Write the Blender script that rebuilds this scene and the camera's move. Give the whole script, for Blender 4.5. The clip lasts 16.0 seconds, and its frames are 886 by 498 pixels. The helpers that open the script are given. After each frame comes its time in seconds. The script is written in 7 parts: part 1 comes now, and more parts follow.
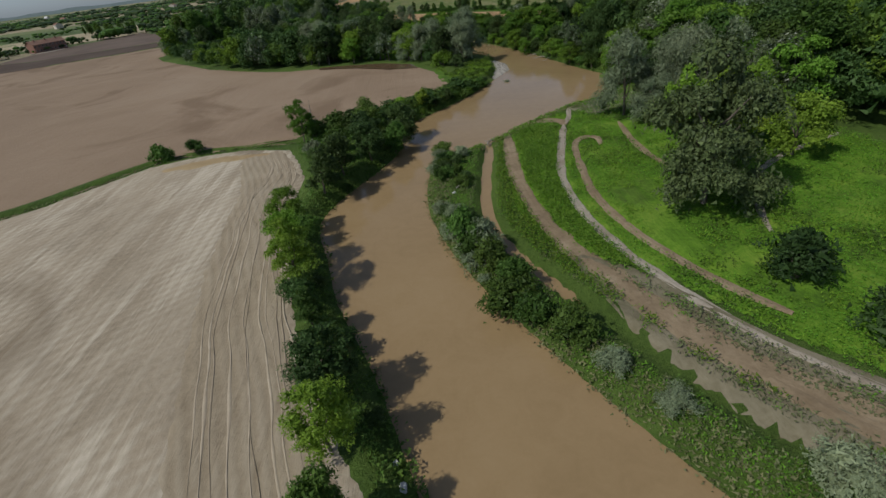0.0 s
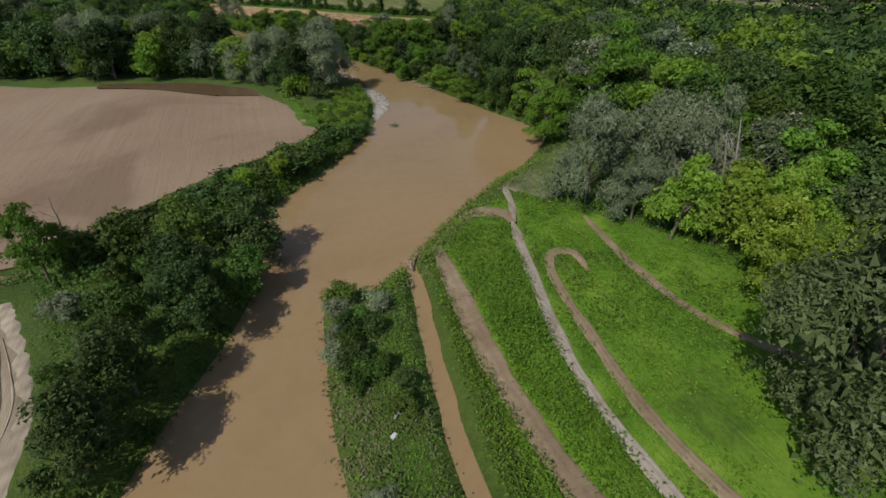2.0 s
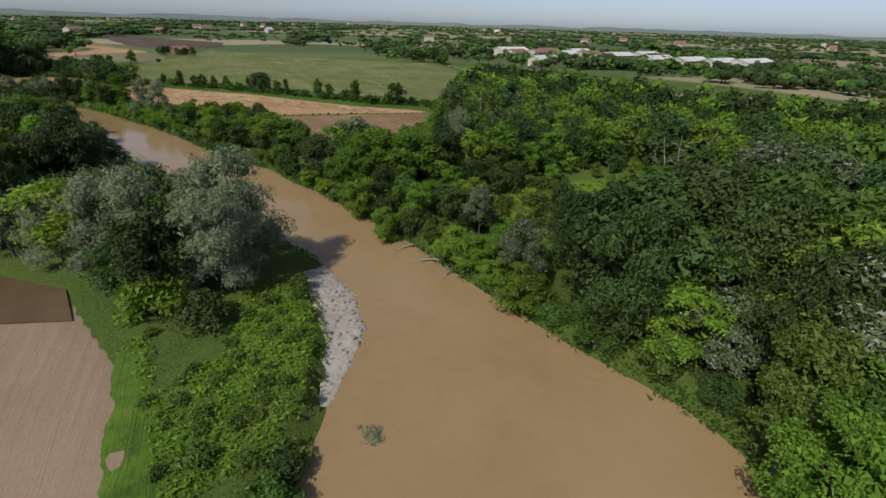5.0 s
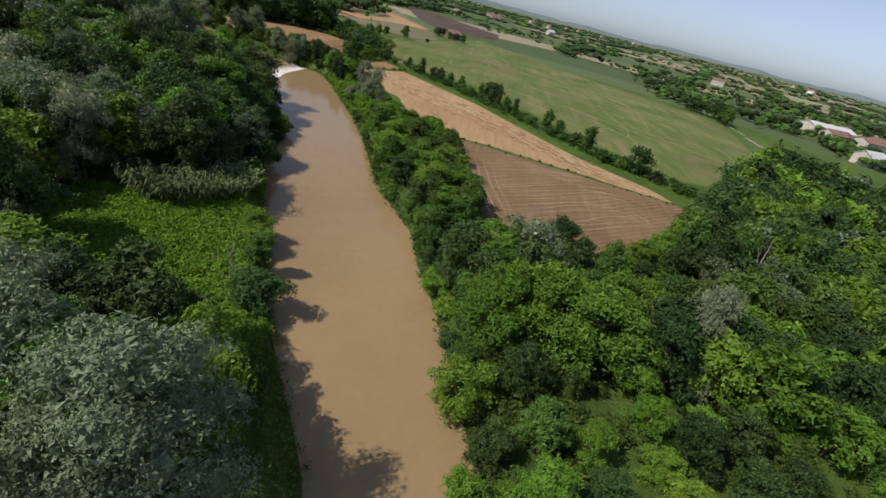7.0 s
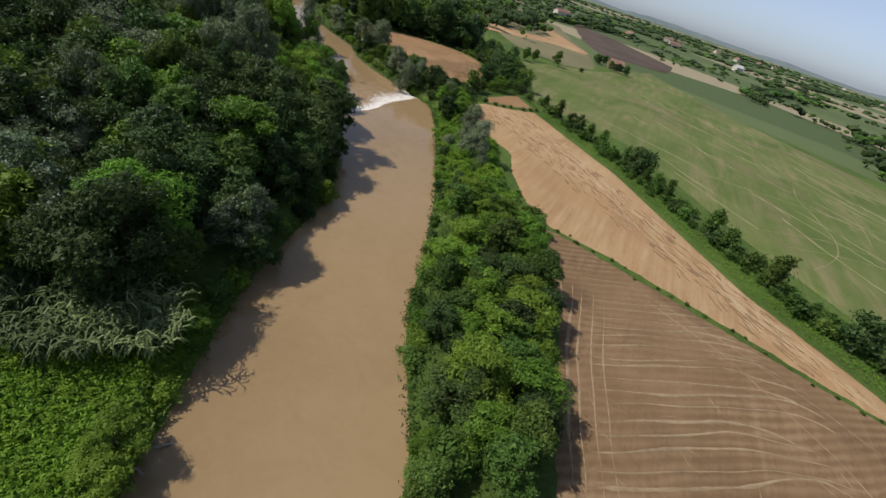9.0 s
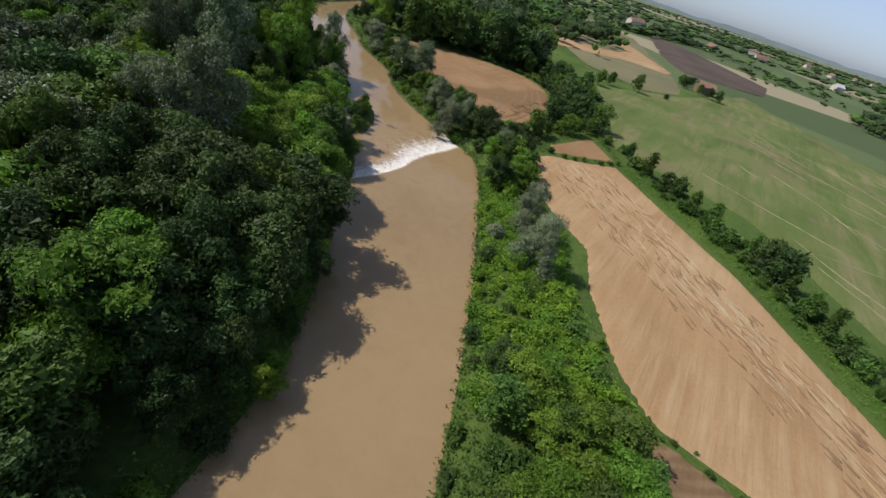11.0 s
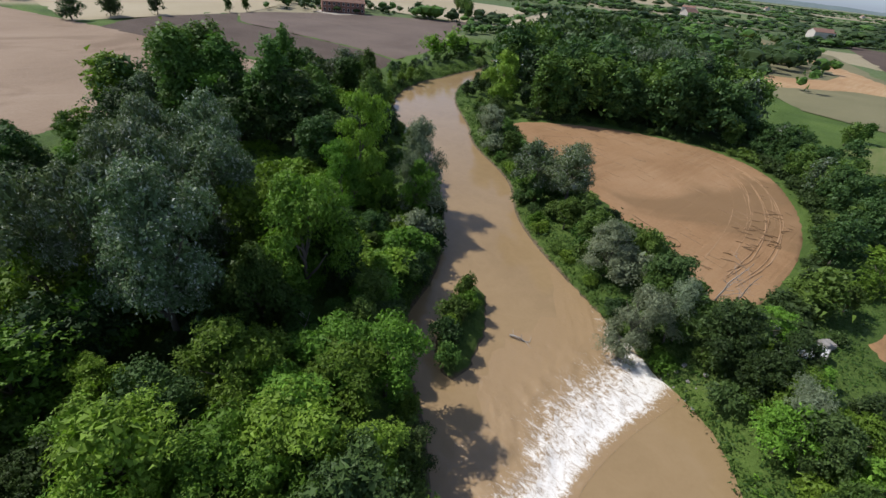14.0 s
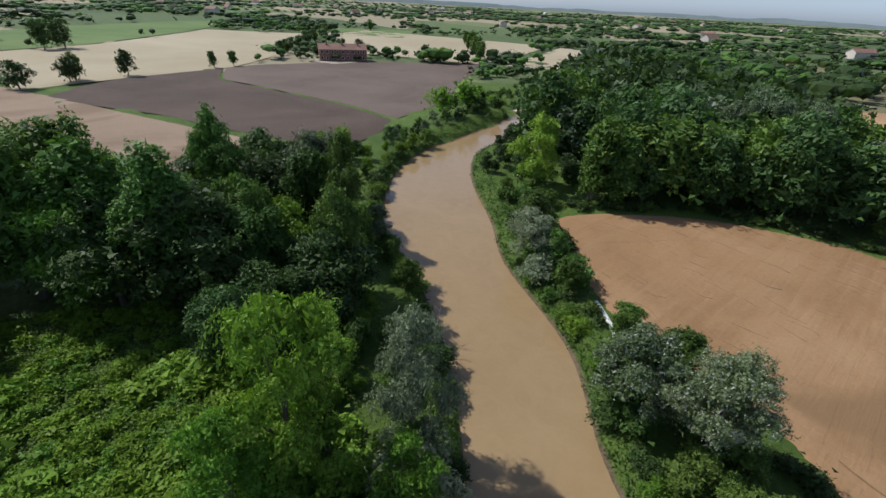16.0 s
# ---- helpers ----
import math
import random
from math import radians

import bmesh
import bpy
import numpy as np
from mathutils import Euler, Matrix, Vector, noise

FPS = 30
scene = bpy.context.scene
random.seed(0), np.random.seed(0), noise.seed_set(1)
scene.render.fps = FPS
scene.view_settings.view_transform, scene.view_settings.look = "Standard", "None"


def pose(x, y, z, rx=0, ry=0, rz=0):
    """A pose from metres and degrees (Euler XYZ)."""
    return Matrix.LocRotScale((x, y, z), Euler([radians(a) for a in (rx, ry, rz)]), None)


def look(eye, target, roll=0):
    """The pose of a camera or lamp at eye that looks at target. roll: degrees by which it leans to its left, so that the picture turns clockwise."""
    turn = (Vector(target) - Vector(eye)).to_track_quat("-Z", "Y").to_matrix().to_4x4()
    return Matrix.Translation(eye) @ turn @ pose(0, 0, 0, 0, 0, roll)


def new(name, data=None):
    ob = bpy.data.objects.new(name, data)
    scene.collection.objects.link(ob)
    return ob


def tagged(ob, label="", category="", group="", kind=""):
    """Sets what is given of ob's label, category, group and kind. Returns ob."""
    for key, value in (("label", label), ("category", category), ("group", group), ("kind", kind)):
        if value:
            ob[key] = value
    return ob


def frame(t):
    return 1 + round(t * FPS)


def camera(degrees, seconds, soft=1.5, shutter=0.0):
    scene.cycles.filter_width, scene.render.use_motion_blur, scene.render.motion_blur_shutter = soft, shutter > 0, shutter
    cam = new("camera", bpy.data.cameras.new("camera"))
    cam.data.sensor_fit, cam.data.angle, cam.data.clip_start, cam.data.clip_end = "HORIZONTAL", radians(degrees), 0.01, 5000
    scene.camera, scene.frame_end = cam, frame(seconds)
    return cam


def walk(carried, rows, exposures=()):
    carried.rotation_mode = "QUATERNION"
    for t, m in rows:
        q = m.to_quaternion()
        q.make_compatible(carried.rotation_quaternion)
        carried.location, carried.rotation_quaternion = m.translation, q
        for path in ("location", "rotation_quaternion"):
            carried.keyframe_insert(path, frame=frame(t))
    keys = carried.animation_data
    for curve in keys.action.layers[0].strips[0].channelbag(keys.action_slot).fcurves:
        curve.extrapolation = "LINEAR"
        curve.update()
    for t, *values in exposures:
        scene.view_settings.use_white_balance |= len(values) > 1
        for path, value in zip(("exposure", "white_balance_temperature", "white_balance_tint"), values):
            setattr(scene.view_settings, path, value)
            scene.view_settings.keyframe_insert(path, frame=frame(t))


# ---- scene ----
cam = camera(90.0, 16.0, 1.5)
PATH = [
    (0, (-1.098, 1.462, 29.153), (-1.105, 3.138, 28.063), -7.5),
    (0.5, (-2.696, 11.155, 29.41), (-2.54, 12.812, 28.301), -4.5),
    (1, (-3.46, 20.96, 29.781), (-3.134, 22.577, 28.65), -2.2),
    (1.5, (-3.383, 30.95, 29.749), (-2.894, 32.52, 28.61), -0.9),
    (2, (-2.652, 40.823, 30.052), (-2.022, 42.34, 28.91), 0.7),
    (2.5, (-1.354, 50.492, 29.398), (-0.57, 51.955, 28.282), 2.6),
    (3, (0.517, 59.851, 28.893), (1.414, 61.279, 27.818), 2.7),
    (3.5, (3.337, 69.45, 28.638), (4.171, 70.923, 27.572), -0.8),
    (3.7, (4.618, 73.212, 28.677), (5.397, 74.718, 27.617), -2.6),
    (5.8, (21.924, 115.921, 29.041), (22.56, 117.62, 28.199), 8.6),
    (6, (23.384, 119.671, 29.369), (23.921, 121.392, 28.503), 10.2),
    (6.5, (25.664, 128.601, 31.199), (25.892, 130.347, 30.25), 12.5),
    (7, (27.464, 137.668, 32.635), (27.442, 139.407, 31.647), 14.2),
    (7.5, (28.97, 147.063, 34.148), (28.742, 148.762, 33.118), 16.0),
    (8, (28.931, 156.625, 35.731), (28.553, 158.277, 34.669), 17.2),
    (8.5, (27.299, 166.106, 36.303), (26.829, 167.724, 35.226), 18.0),
    (9, (25.043, 175.359, 36.981), (24.527, 176.957, 35.894), 18.5),
    (9.2, (24.277, 178.826, 37.236), (23.732, 180.412, 36.147), 18.7),
    (11.3, (4.619, 213.999, 36.383), (3.894, 215.479, 35.249), 18.2),
    (11.5, (2.71, 217.144, 36.217), (1.961, 218.611, 35.082), 17.9),
    (12, (-2.714, 224.326, 35.995), (-3.518, 225.747, 34.84), 17.6),
    (12.5, (-8.616, 231.351, 34.988), (-9.526, 232.702, 33.827), 14.7),
    (13, (-15.042, 238.453, 34.844), (-16.127, 239.67, 33.686), 9.0),
    (13.5, (-21.708, 245.537, 34.473), (-22.856, 246.732, 33.353), 7.0),
    (14, (-29.752, 252.644, 33.607), (-30.944, 253.828, 32.522), 6.3),
    (14.5, (-36.942, 259.508, 32.903), (-38.172, 260.684, 31.853), 5.3),
    (15, (-44.107, 265.911, 32.81), (-45.37, 267.078, 31.787), 4.5),
    (15.5, (-51.62, 272.574, 32.98), (-52.915, 273.737, 31.995), 3.7),
    (16, (-59.314, 279.152, 33.434), (-60.612, 280.318, 32.457), 3.0),
]
walk(cam, [(t, look(eye, target, roll)) for t, eye, target, roll in PATH], exposures=[(0.0, -0.5, 6250, 6), (1.5, -0.32, 6450, 8), (3.5, -0.1, 6500, 10), (6.0, -0.18, 6500, 10), (7.0, 0.05, 6500, 11), (8.0, 0.18, 6500, 11), (8.5, 0.2, 6500, 11), (9.0, 0.1, 6450, 11), (12.5, 0.22, 6200, 11), (14.0, 0.3, 6050, 11), (15.0, 0.36, 5950, 10), (16.0, 0.24, 5950, 10)])

# ---------------------------------------------------------------- light
SUN_AZ = Vector((-0.90, -0.44, 0.0)).normalized()   # where the sun stands, seen from the river
SUN_EL = radians(49)
world = bpy.data.worlds.new("sky")
scene.world = world
world.use_nodes = True
wn = world.node_tree
sky = wn.nodes.new("ShaderNodeTexSky")
sky.sky_type = "NISHITA"
sky.sun_disc = False
sky.sun_elevation = SUN_EL
sky.sun_rotation = math.atan2(SUN_AZ.x, SUN_AZ.y)
sky.air_density = 0.8
sky.dust_density = 0.7
sky.ozone_density = 3.0
pale = wn.nodes.new("ShaderNodeHueSaturation")   # summer haze pales the blue
pale.inputs["Saturation"].default_value = 0.55
wn.links.new(sky.outputs[0], pale.inputs["Color"])
tint = wn.nodes.new("ShaderNodeMix")
tint.data_type, tint.blend_type = "RGBA", "MULTIPLY"
tint.inputs["Factor"].default_value = 1.0
tint.inputs["B"].default_value = (0.90, 0.97, 1.12, 1)
wn.links.new(pale.outputs[0], tint.inputs["A"])
wn.links.new(tint.outputs["Result"], wn.nodes["Background"].inputs[0])
wn.nodes["Background"].inputs[1].default_value = 0.105
sun = new("sun", bpy.data.lights.new("sun", "SUN"))
sun.data.energy = 3.8
sun.data.angle = radians(0.6)
sun.data.color = (1.0, 0.93, 0.82)
sun_dir = SUN_AZ * math.cos(SUN_EL) + Vector((0, 0, math.sin(SUN_EL)))
sun.matrix_world = look(tuple(sun_dir * 300), (0, 0, 0))


# ---------------------------------------------------------------- materials
def nodes_of(name):
    m = bpy.data.materials.new(name)
    m.use_nodes = True
    nt = m.node_tree
    return m, nt, nt.nodes["Principled BSDF"]


def coords(nt, angle=0.0, scale=(1, 1, 1)):
    tc = nt.nodes.new("ShaderNodeTexCoord")
    mp = nt.nodes.new("ShaderNodeMapping")
    mp.inputs["Rotation"].default_value = (0, 0, radians(angle))
    mp.inputs["Scale"].default_value = scale
    nt.links.new(tc.outputs["Object"], mp.inputs["Vector"])
    return mp.outputs["Vector"]


def noise_tex(nt, vec, scale, detail=4.0, rough=0.55, distort=0.0):
    n = nt.nodes.new("ShaderNodeTexNoise")
    n.inputs["Scale"].default_value = scale
    n.inputs["Detail"].default_value = detail
    n.inputs["Roughness"].default_value = rough
    n.inputs["Distortion"].default_value = distort
    nt.links.new(vec, n.inputs["Vector"])
    return n.outputs["Fac"]


def ramp(nt, fac, stops):
    r = nt.nodes.new("ShaderNodeValToRGB")
    el = r.color_ramp.elements
    while len(el) < len(stops):
        el.new(0.5)
    for e, (p, c) in zip(el, stops):
        e.position = p
        e.color = (*c, 1) if len(c) == 3 else c
    nt.links.new(fac, r.inputs["Fac"])
    return r.outputs["Color"]


def span(nt, fac, a, b, lo=0.0, hi=1.0):
    r = nt.nodes.new("ShaderNodeMapRange")
    r.interpolation_type = "SMOOTHSTEP"
    for k, v in zip(("From Min", "From Max", "To Min", "To Max"), (a, b, lo, hi)):
        r.inputs[k].default_value = v
    nt.links.new(fac, r.inputs["Value"])
    return r.outputs["Result"]


def mix(nt, fac, a, b, mode="MIX"):
    x = nt.nodes.new("ShaderNodeMix")
    x.data_type, x.blend_type = "RGBA", mode
    for sock, v in ((x.inputs["Factor"], fac), (x.inputs["A"], a), (x.inputs["B"], b)):
        if isinstance(v, (int, float)):
            sock.default_value = v
        elif isinstance(v, tuple):
            sock.default_value = (*v, 1)
        else:
            nt.links.new(v, sock)
    return x.outputs["Result"]


def calc(nt, op, a, b=0.0):
    x = nt.nodes.new("ShaderNodeMath")
    x.operation = op
    for i, v in enumerate((a, b)):
        if isinstance(v, (int, float)):
            x.inputs[i].default_value = v
        else:
            nt.links.new(v, x.inputs[i])
    return x.outputs[0]


def bump(nt, bsdf, height, strength=0.5, dist=0.1):
    b = nt.nodes.new("ShaderNodeBump")
    b.inputs["Strength"].default_value = strength
    b.inputs["Distance"].default_value = dist
    nt.links.new(height, b.inputs["Height"])
    nt.links.new(b.outputs["Normal"], bsdf.inputs["Normal"])


def position_z(nt):
    g = nt.nodes.new("ShaderNodeNewGeometry")
    s = nt.nodes.new("ShaderNodeSeparateXYZ")
    nt.links.new(g.outputs["Position"], s.inputs[0])
    return s.outputs


def foliage(name, dark, light, rough=0.6, glow=0.25, spread=0.35, fleck=None):
    """Leaves: every leaf its own shade, every plant its own tint, light passing through."""
    m, nt, b = nodes_of(name)
    g = nt.nodes.new("ShaderNodeNewGeometry")
    o = nt.nodes.new("ShaderNodeObjectInfo")
    wide = noise_tex(nt, g.outputs["Position"], 0.42, 3.0)
    k = calc(nt, "ADD", calc(nt, "MULTIPLY", g.outputs["Random Per Island"], 0.5), calc(nt, "MULTIPLY", wide, 0.62))
    c = ramp(nt, k, [(0.18, dark), (0.92, light)])
    if fleck:   # pale undersides turned up by the wind
        c = mix(nt, span(nt, g.outputs["Random Per Island"], 0.83, 0.90), c, fleck)
    hsv = nt.nodes.new("ShaderNodeHueSaturation")
    nt.links.new(c, hsv.inputs["Color"])
    nt.links.new(span(nt, o.outputs["Random"], 0, 1, 1 - spread, 1 + spread), hsv.inputs["Value"])
    turn = calc(nt, "FRACT", calc(nt, "MULTIPLY", o.outputs["Random"], 7.31))
    nt.links.new(span(nt, turn, 0, 1, 0.508, 0.479), hsv.inputs["Hue"])
    c = hsv.outputs["Color"]
    nt.links.new(c, b.inputs["Base Color"])
    b.inputs["Roughness"].default_value = rough
    b.inputs["Specular IOR Level"].default_value = 0.16
    t = nt.nodes.new("ShaderNodeBsdfTranslucent")
    nt.links.new(mix(nt, 1.0, c, (1.0, 1.15, 0.5), "MULTIPLY"), t.inputs["Color"])
    s = nt.nodes.new("ShaderNodeMixShader")
    s.inputs["Fac"].default_value = glow * 0.65
    nt.links.new(b.outputs[0], s.inputs[1])
    nt.links.new(t.outputs[0], s.inputs[2])
    nt.links.new(s.outputs[0], nt.nodes["Material Output"].inputs["Surface"])
    return m


def soil(name, c_dark, c_mid, c_light, angle=0.0, row=0.0, row_strength=0.5, wide=0.05, rough=0.95, damp=None, pale=None, ridge=0.12, comb=0.0):
    """Field soil: clods, broad patches, and rows at a spacing in metres along an angle."""
    m, nt, b = nodes_of(name)
    vec = coords(nt)
    big = noise_tex(nt, vec, wide, 5.0, 0.6, 0.6)
    fine = noise_tex(nt, vec, 2.2, 8.0, 0.7)
    k = calc(nt, "ADD", calc(nt, "MULTIPLY", big, 0.65), calc(nt, "MULTIPLY", fine, 0.35))
    c = ramp(nt, k, [(0.34, c_dark), (0.5, c_mid), (0.66, c_light)])
    h = calc(nt, "MULTIPLY", fine, 0.5)
    if row:
        rv = coords(nt, angle, (1, 1, 1))
        w = nt.nodes.new("ShaderNodeTexWave")
        w.wave_type, w.bands_direction = "BANDS", "X"
        w.inputs["Scale"].default_value = math.pi / 10 / row
        w.inputs["Distortion"].default_value = 6.0
        w.inputs["Detail"].default_value = 3.0
        w.inputs["Detail Scale"].default_value = 0.25
        nt.links.new(rv, w.inputs["Vector"])
        long = noise_tex(nt, coords(nt, angle, (1.2 / row, 0.06 / row ** 0.5, 1)), 0.9, 6.0, 0.7, 0.4)
        rows = calc(nt, "ADD", calc(nt, "MULTIPLY", w.outputs["Fac"], comb), calc(nt, "MULTIPLY", long, 1.3 - comb))
        patch = span(nt, noise_tex(nt, vec, 0.045, 3.0), 0.38, 0.62)
        f = calc(nt, "MULTIPLY", span(nt, rows, 0.45, 0.95), calc(nt, "ADD", calc(nt, "MULTIPLY", patch, 0.7), 0.3))
        c = mix(nt, calc(nt, "MULTIPLY", f, row_strength), c, pale or c_light)
        h = calc(nt, "ADD", h, calc(nt, "MULTIPLY", rows, 1.0))
    if damp:
        dn = span(nt, noise_tex(nt, vec, 0.028, 4.0, 0.55, 1.0), 0.53, 0.66)
        c = mix(nt, calc(nt, "MULTIPLY", dn, 0.75), c, damp)
    nt.links.new(c, b.inputs["Base Color"])
    b.inputs["Roughness"].default_value = rough
    b.inputs["Specular IOR Level"].default_value = 0.2
    bump(nt, b, h, 0.9, ridge)
    return m


def make_water():
    m, nt, b = nodes_of("muddy_water")
    vec = coords(nt)
    big = noise_tex(nt, vec, 0.03, 4.0, 0.5, 1.2)
    silt = noise_tex(nt, vec, 0.35, 5.0, 0.6, 1.5)
    silt = calc(nt, "ADD", calc(nt, "MULTIPLY", silt, 0.65), calc(nt, "MULTIPLY", noise_tex(nt, vec, 2.6, 6.0, 0.7), 0.35))
    k = calc(nt, "ADD", calc(nt, "MULTIPLY", big, 0.58), calc(nt, "MULTIPLY", silt, 0.42))
    c = ramp(nt, k, [(0.38, (0.258, 0.178, 0.091)), (0.52, (0.294, 0.205, 0.107)), (0.68, (0.320, 0.228, 0.125))])
    nt.links.new(c, b.inputs["Base Color"])
    b.inputs["Roughness"].default_value = 0.06
    b.inputs["IOR"].default_value = 1.33
    rip = calc(nt, "ADD", calc(nt, "MULTIPLY", noise_tex(nt, vec, 1.6, 4.0, 0.6), 0.6), calc(nt, "MULTIPLY", noise_tex(nt, vec, 0.25, 3.0, 0.5, 0.8), 1.2))
    bump(nt, b, rip, 0.30, 0.06)
    return m


def make_ground():
    """Weeds and grass on earth; mud near the water line; a patchwork of farmland in the distance."""
    m, nt, b = nodes_of("ground_cover")
    vec = coords(nt)
    big = noise_tex(nt, vec, 0.045, 5.0, 0.6, 0.5)
    fine = noise_tex(nt, vec, 1.7, 8.0, 0.72)
    k = calc(nt, "ADD", calc(nt, "MULTIPLY", big, 0.6), calc(nt, "MULTIPLY", fine, 0.4))
    grass = ramp(nt, k, [(0.30, (0.036, 0.060, 0.013)), (0.45, (0.062, 0.105, 0.019)), (0.57, (0.092, 0.145, 0.028)), (0.72, (0.145, 0.170, 0.058))])
    xyz = position_z(nt)
    mud = ramp(nt, fine, [(0.3, (0.085, 0.060, 0.036)), (0.7, (0.190, 0.145, 0.095))])
    low = span(nt, calc(nt, "ADD", xyz[2], calc(nt, "MULTIPLY", noise_tex(nt, vec, 0.8, 4.0), 0.5)), 0.0, 0.28)
    near = mix(nt, low, mud, grass)
    # farmland far off
    vo = nt.nodes.new("ShaderNodeTexVoronoi")
    vo.voronoi_dimensions = "2D"
    vo.inputs["Scale"].default_value = 1.0
    mp = coords(nt, 24, (0.0042, 0.0085, 0.004))
    nt.links.new(mp, vo.inputs["Vector"])
    sp = nt.nodes.new("ShaderNodeSeparateColor")
    nt.links.new(vo.outputs["Color"], sp.inputs[0])
    crop = ramp(nt, sp.outputs[0], [(0.0, (0.070, 0.105, 0.038)), (0.26, (0.105, 0.145, 0.055)), (0.44, (0.33, 0.28, 0.18)), (0.60, (0.085, 0.125, 0.045)), (0.78, (0.29, 0.25, 0.16)), (0.92, (0.15, 0.18, 0.075))])
    crop.node.color_ramp.interpolation = "CONSTANT"
    crop = mix(nt, calc(nt, "MULTIPLY", fine, 0.25), crop, (0.12, 0.13, 0.06))
    cx, cy = calc(nt, "SUBTRACT", xyz[0], -20.0), calc(nt, "SUBTRACT", xyz[1], 210.0)
    r = calc(nt, "SQRT", calc(nt, "ADD", calc(nt, "MULTIPLY", cx, cx), calc(nt, "MULTIPLY", cy, cy)))
    c = mix(nt, span(nt, r, 285, 300), near, crop)
    nt.links.new(c, b.inputs["Base Color"])
    b.inputs["Roughness"].default_value = 0.9
    b.inputs["Specular IOR Level"].default_value = 0.2
    bump(nt, b, fine, 1.0, 0.35)
    return m


def plain(name, c1, c2, scale=1.0, rough=0.8, metal=0.0, relief=0.02, stretch=(1, 1, 1)):
    m, nt, b = nodes_of(name)
    vec = coords(nt, 0, stretch)
    f = noise_tex(nt, vec, scale, 7.0, 0.65)
    g = noise_tex(nt, vec, scale * 0.13, 3.0)
    c = ramp(nt, calc(nt, "ADD", calc(nt, "MULTIPLY", f, 0.6), calc(nt, "MULTIPLY", g, 0.4)), [(0.32, c1), (0.68, c2)])
    nt.links.new(c, b.inputs["Base Color"])
    b.inputs["Roughness"].default_value = rough
    b.inputs["Metallic"].default_value = metal
    bump(nt, b, f, 0.6, relief)
    return m


def make_foam():
    """White water: churned foam that thins out into muddy streaks away from the weir's lip."""
    m, nt, b = nodes_of("white_water")
    uv = nt.nodes.new("ShaderNodeUVMap")
    s = nt.nodes.new("ShaderNodeSeparateXYZ")
    nt.links.new(uv.outputs[0], s.inputs[0])
    vec = coords(nt, 12, (0.55, 0.95, 1))
    f = calc(nt, "ADD", calc(nt, "MULTIPLY", noise_tex(nt, vec, 1.1, 6.0, 0.68, 2.6), 0.55), calc(nt, "MULTIPLY", noise_tex(nt, coords(nt, 12, (0.9, 1.2, 1)), 3.6, 7.0, 0.75, 1.6), 0.45))
    # v: 0 at the lip, 1 where the foam is gone
    thin = span(nt, s.outputs[1], 0.10, 1.0, 0.0, 0.40)
    lip = span(nt, s.outputs[1], 0.0, 0.12, 0.26, 0.0)
    k = span(nt, calc(nt, "SUBTRACT", calc(nt, "SUBTRACT", f, thin), lip), 0.33, 0.53)
    c = mix(nt, k, (0.32, 0.218, 0.114), (0.80, 0.77, 0.72))
    nt.links.new(c, b.inputs["Base Color"])
    nt.links.new(span(nt, k, 0, 1, 0.18, 0.7), b.inputs["Roughness"])
    bump(nt, b, f, 0.8, 0.15)
    return m


GROUND = make_ground()
WATER = make_water()
FOAM = make_foam()
F_PALE = soil("pale_stubble_soil", (0.215, 0.172, 0.118), (0.325, 0.266, 0.192), (0.415, 0.350, 0.262), 54, 1.3, 1.0, 0.06, damp=(0.20, 0.155, 0.103), pale=(0.56, 0.495, 0.395), comb=0.1)
F_HEAD = soil("headland_soil", (0.205, 0.160, 0.108), (0.290, 0.235, 0.163), (0.360, 0.300, 0.218), -21, 1.1, 0.75, 0.10, pale=(0.37, 0.315, 0.235), comb=0.25)
F_PINK = soil("pink_brown_silt", (0.205, 0.145, 0.096), (0.265, 0.192, 0.130), (0.310, 0.235, 0.166), -37, 1.6, 0.3, 0.02, damp=(0.178, 0.122, 0.078))
F_DARK = soil("ploughed_dark_soil", (0.060, 0.042, 0.032), (0.085, 0.062, 0.047), (0.115, 0.085, 0.066), 40, 1.2, 0.35, 0.03)
F_DUSK = soil("ploughed_grey_soil", (0.095, 0.070, 0.056), (0.130, 0.098, 0.078), (0.165, 0.125, 0.100), 20, 1.2, 0.35, 0.03)
F_BROWN = soil("tilled_brown_soil", (0.132, 0.080, 0.043), (0.184, 0.114, 0.060), (0.240, 0.156, 0.085), 53, 1.3, 0.7, 0.05, damp=(0.112, 0.068, 0.038), pale=(0.31, 0.22, 0.125), comb=0.3)
F_STUBBLE = soil("straw_stubble", (0.270, 0.160, 0.076), (0.345, 0.212, 0.106), (0.405, 0.270, 0.145), 47, 1.6, 0.5, 0.04, pale=(0.50, 0.385, 0.225))
F_ARC = soil("orange_silt", (0.205, 0.117, 0.054), (0.268, 0.157, 0.076), (0.322, 0.200, 0.106), 36, 1.6, 0.45, 0.05, pale=(0.35, 0.235, 0.13), damp=(0.180, 0.112, 0.054))
F_BEIGE = soil("dry_beige_field", (0.30, 0.25, 0.155), (0.36, 0.305, 0.20), (0.42, 0.36, 0.25), 20, 3.0, 0.3, 0.01)
F_CROP = soil("green_crop", (0.085, 0.135, 0.040), (0.110, 0.165, 0.050), (0.150, 0.205, 0.070), 30, 3.0, 0.3, 0.02)
F_OLIVE = soil("olive_crop", (0.125, 0.118, 0.060), (0.160, 0.150, 0.078), (0.205, 0.185, 0.10), 20, 3.0, 0.3, 0.02)
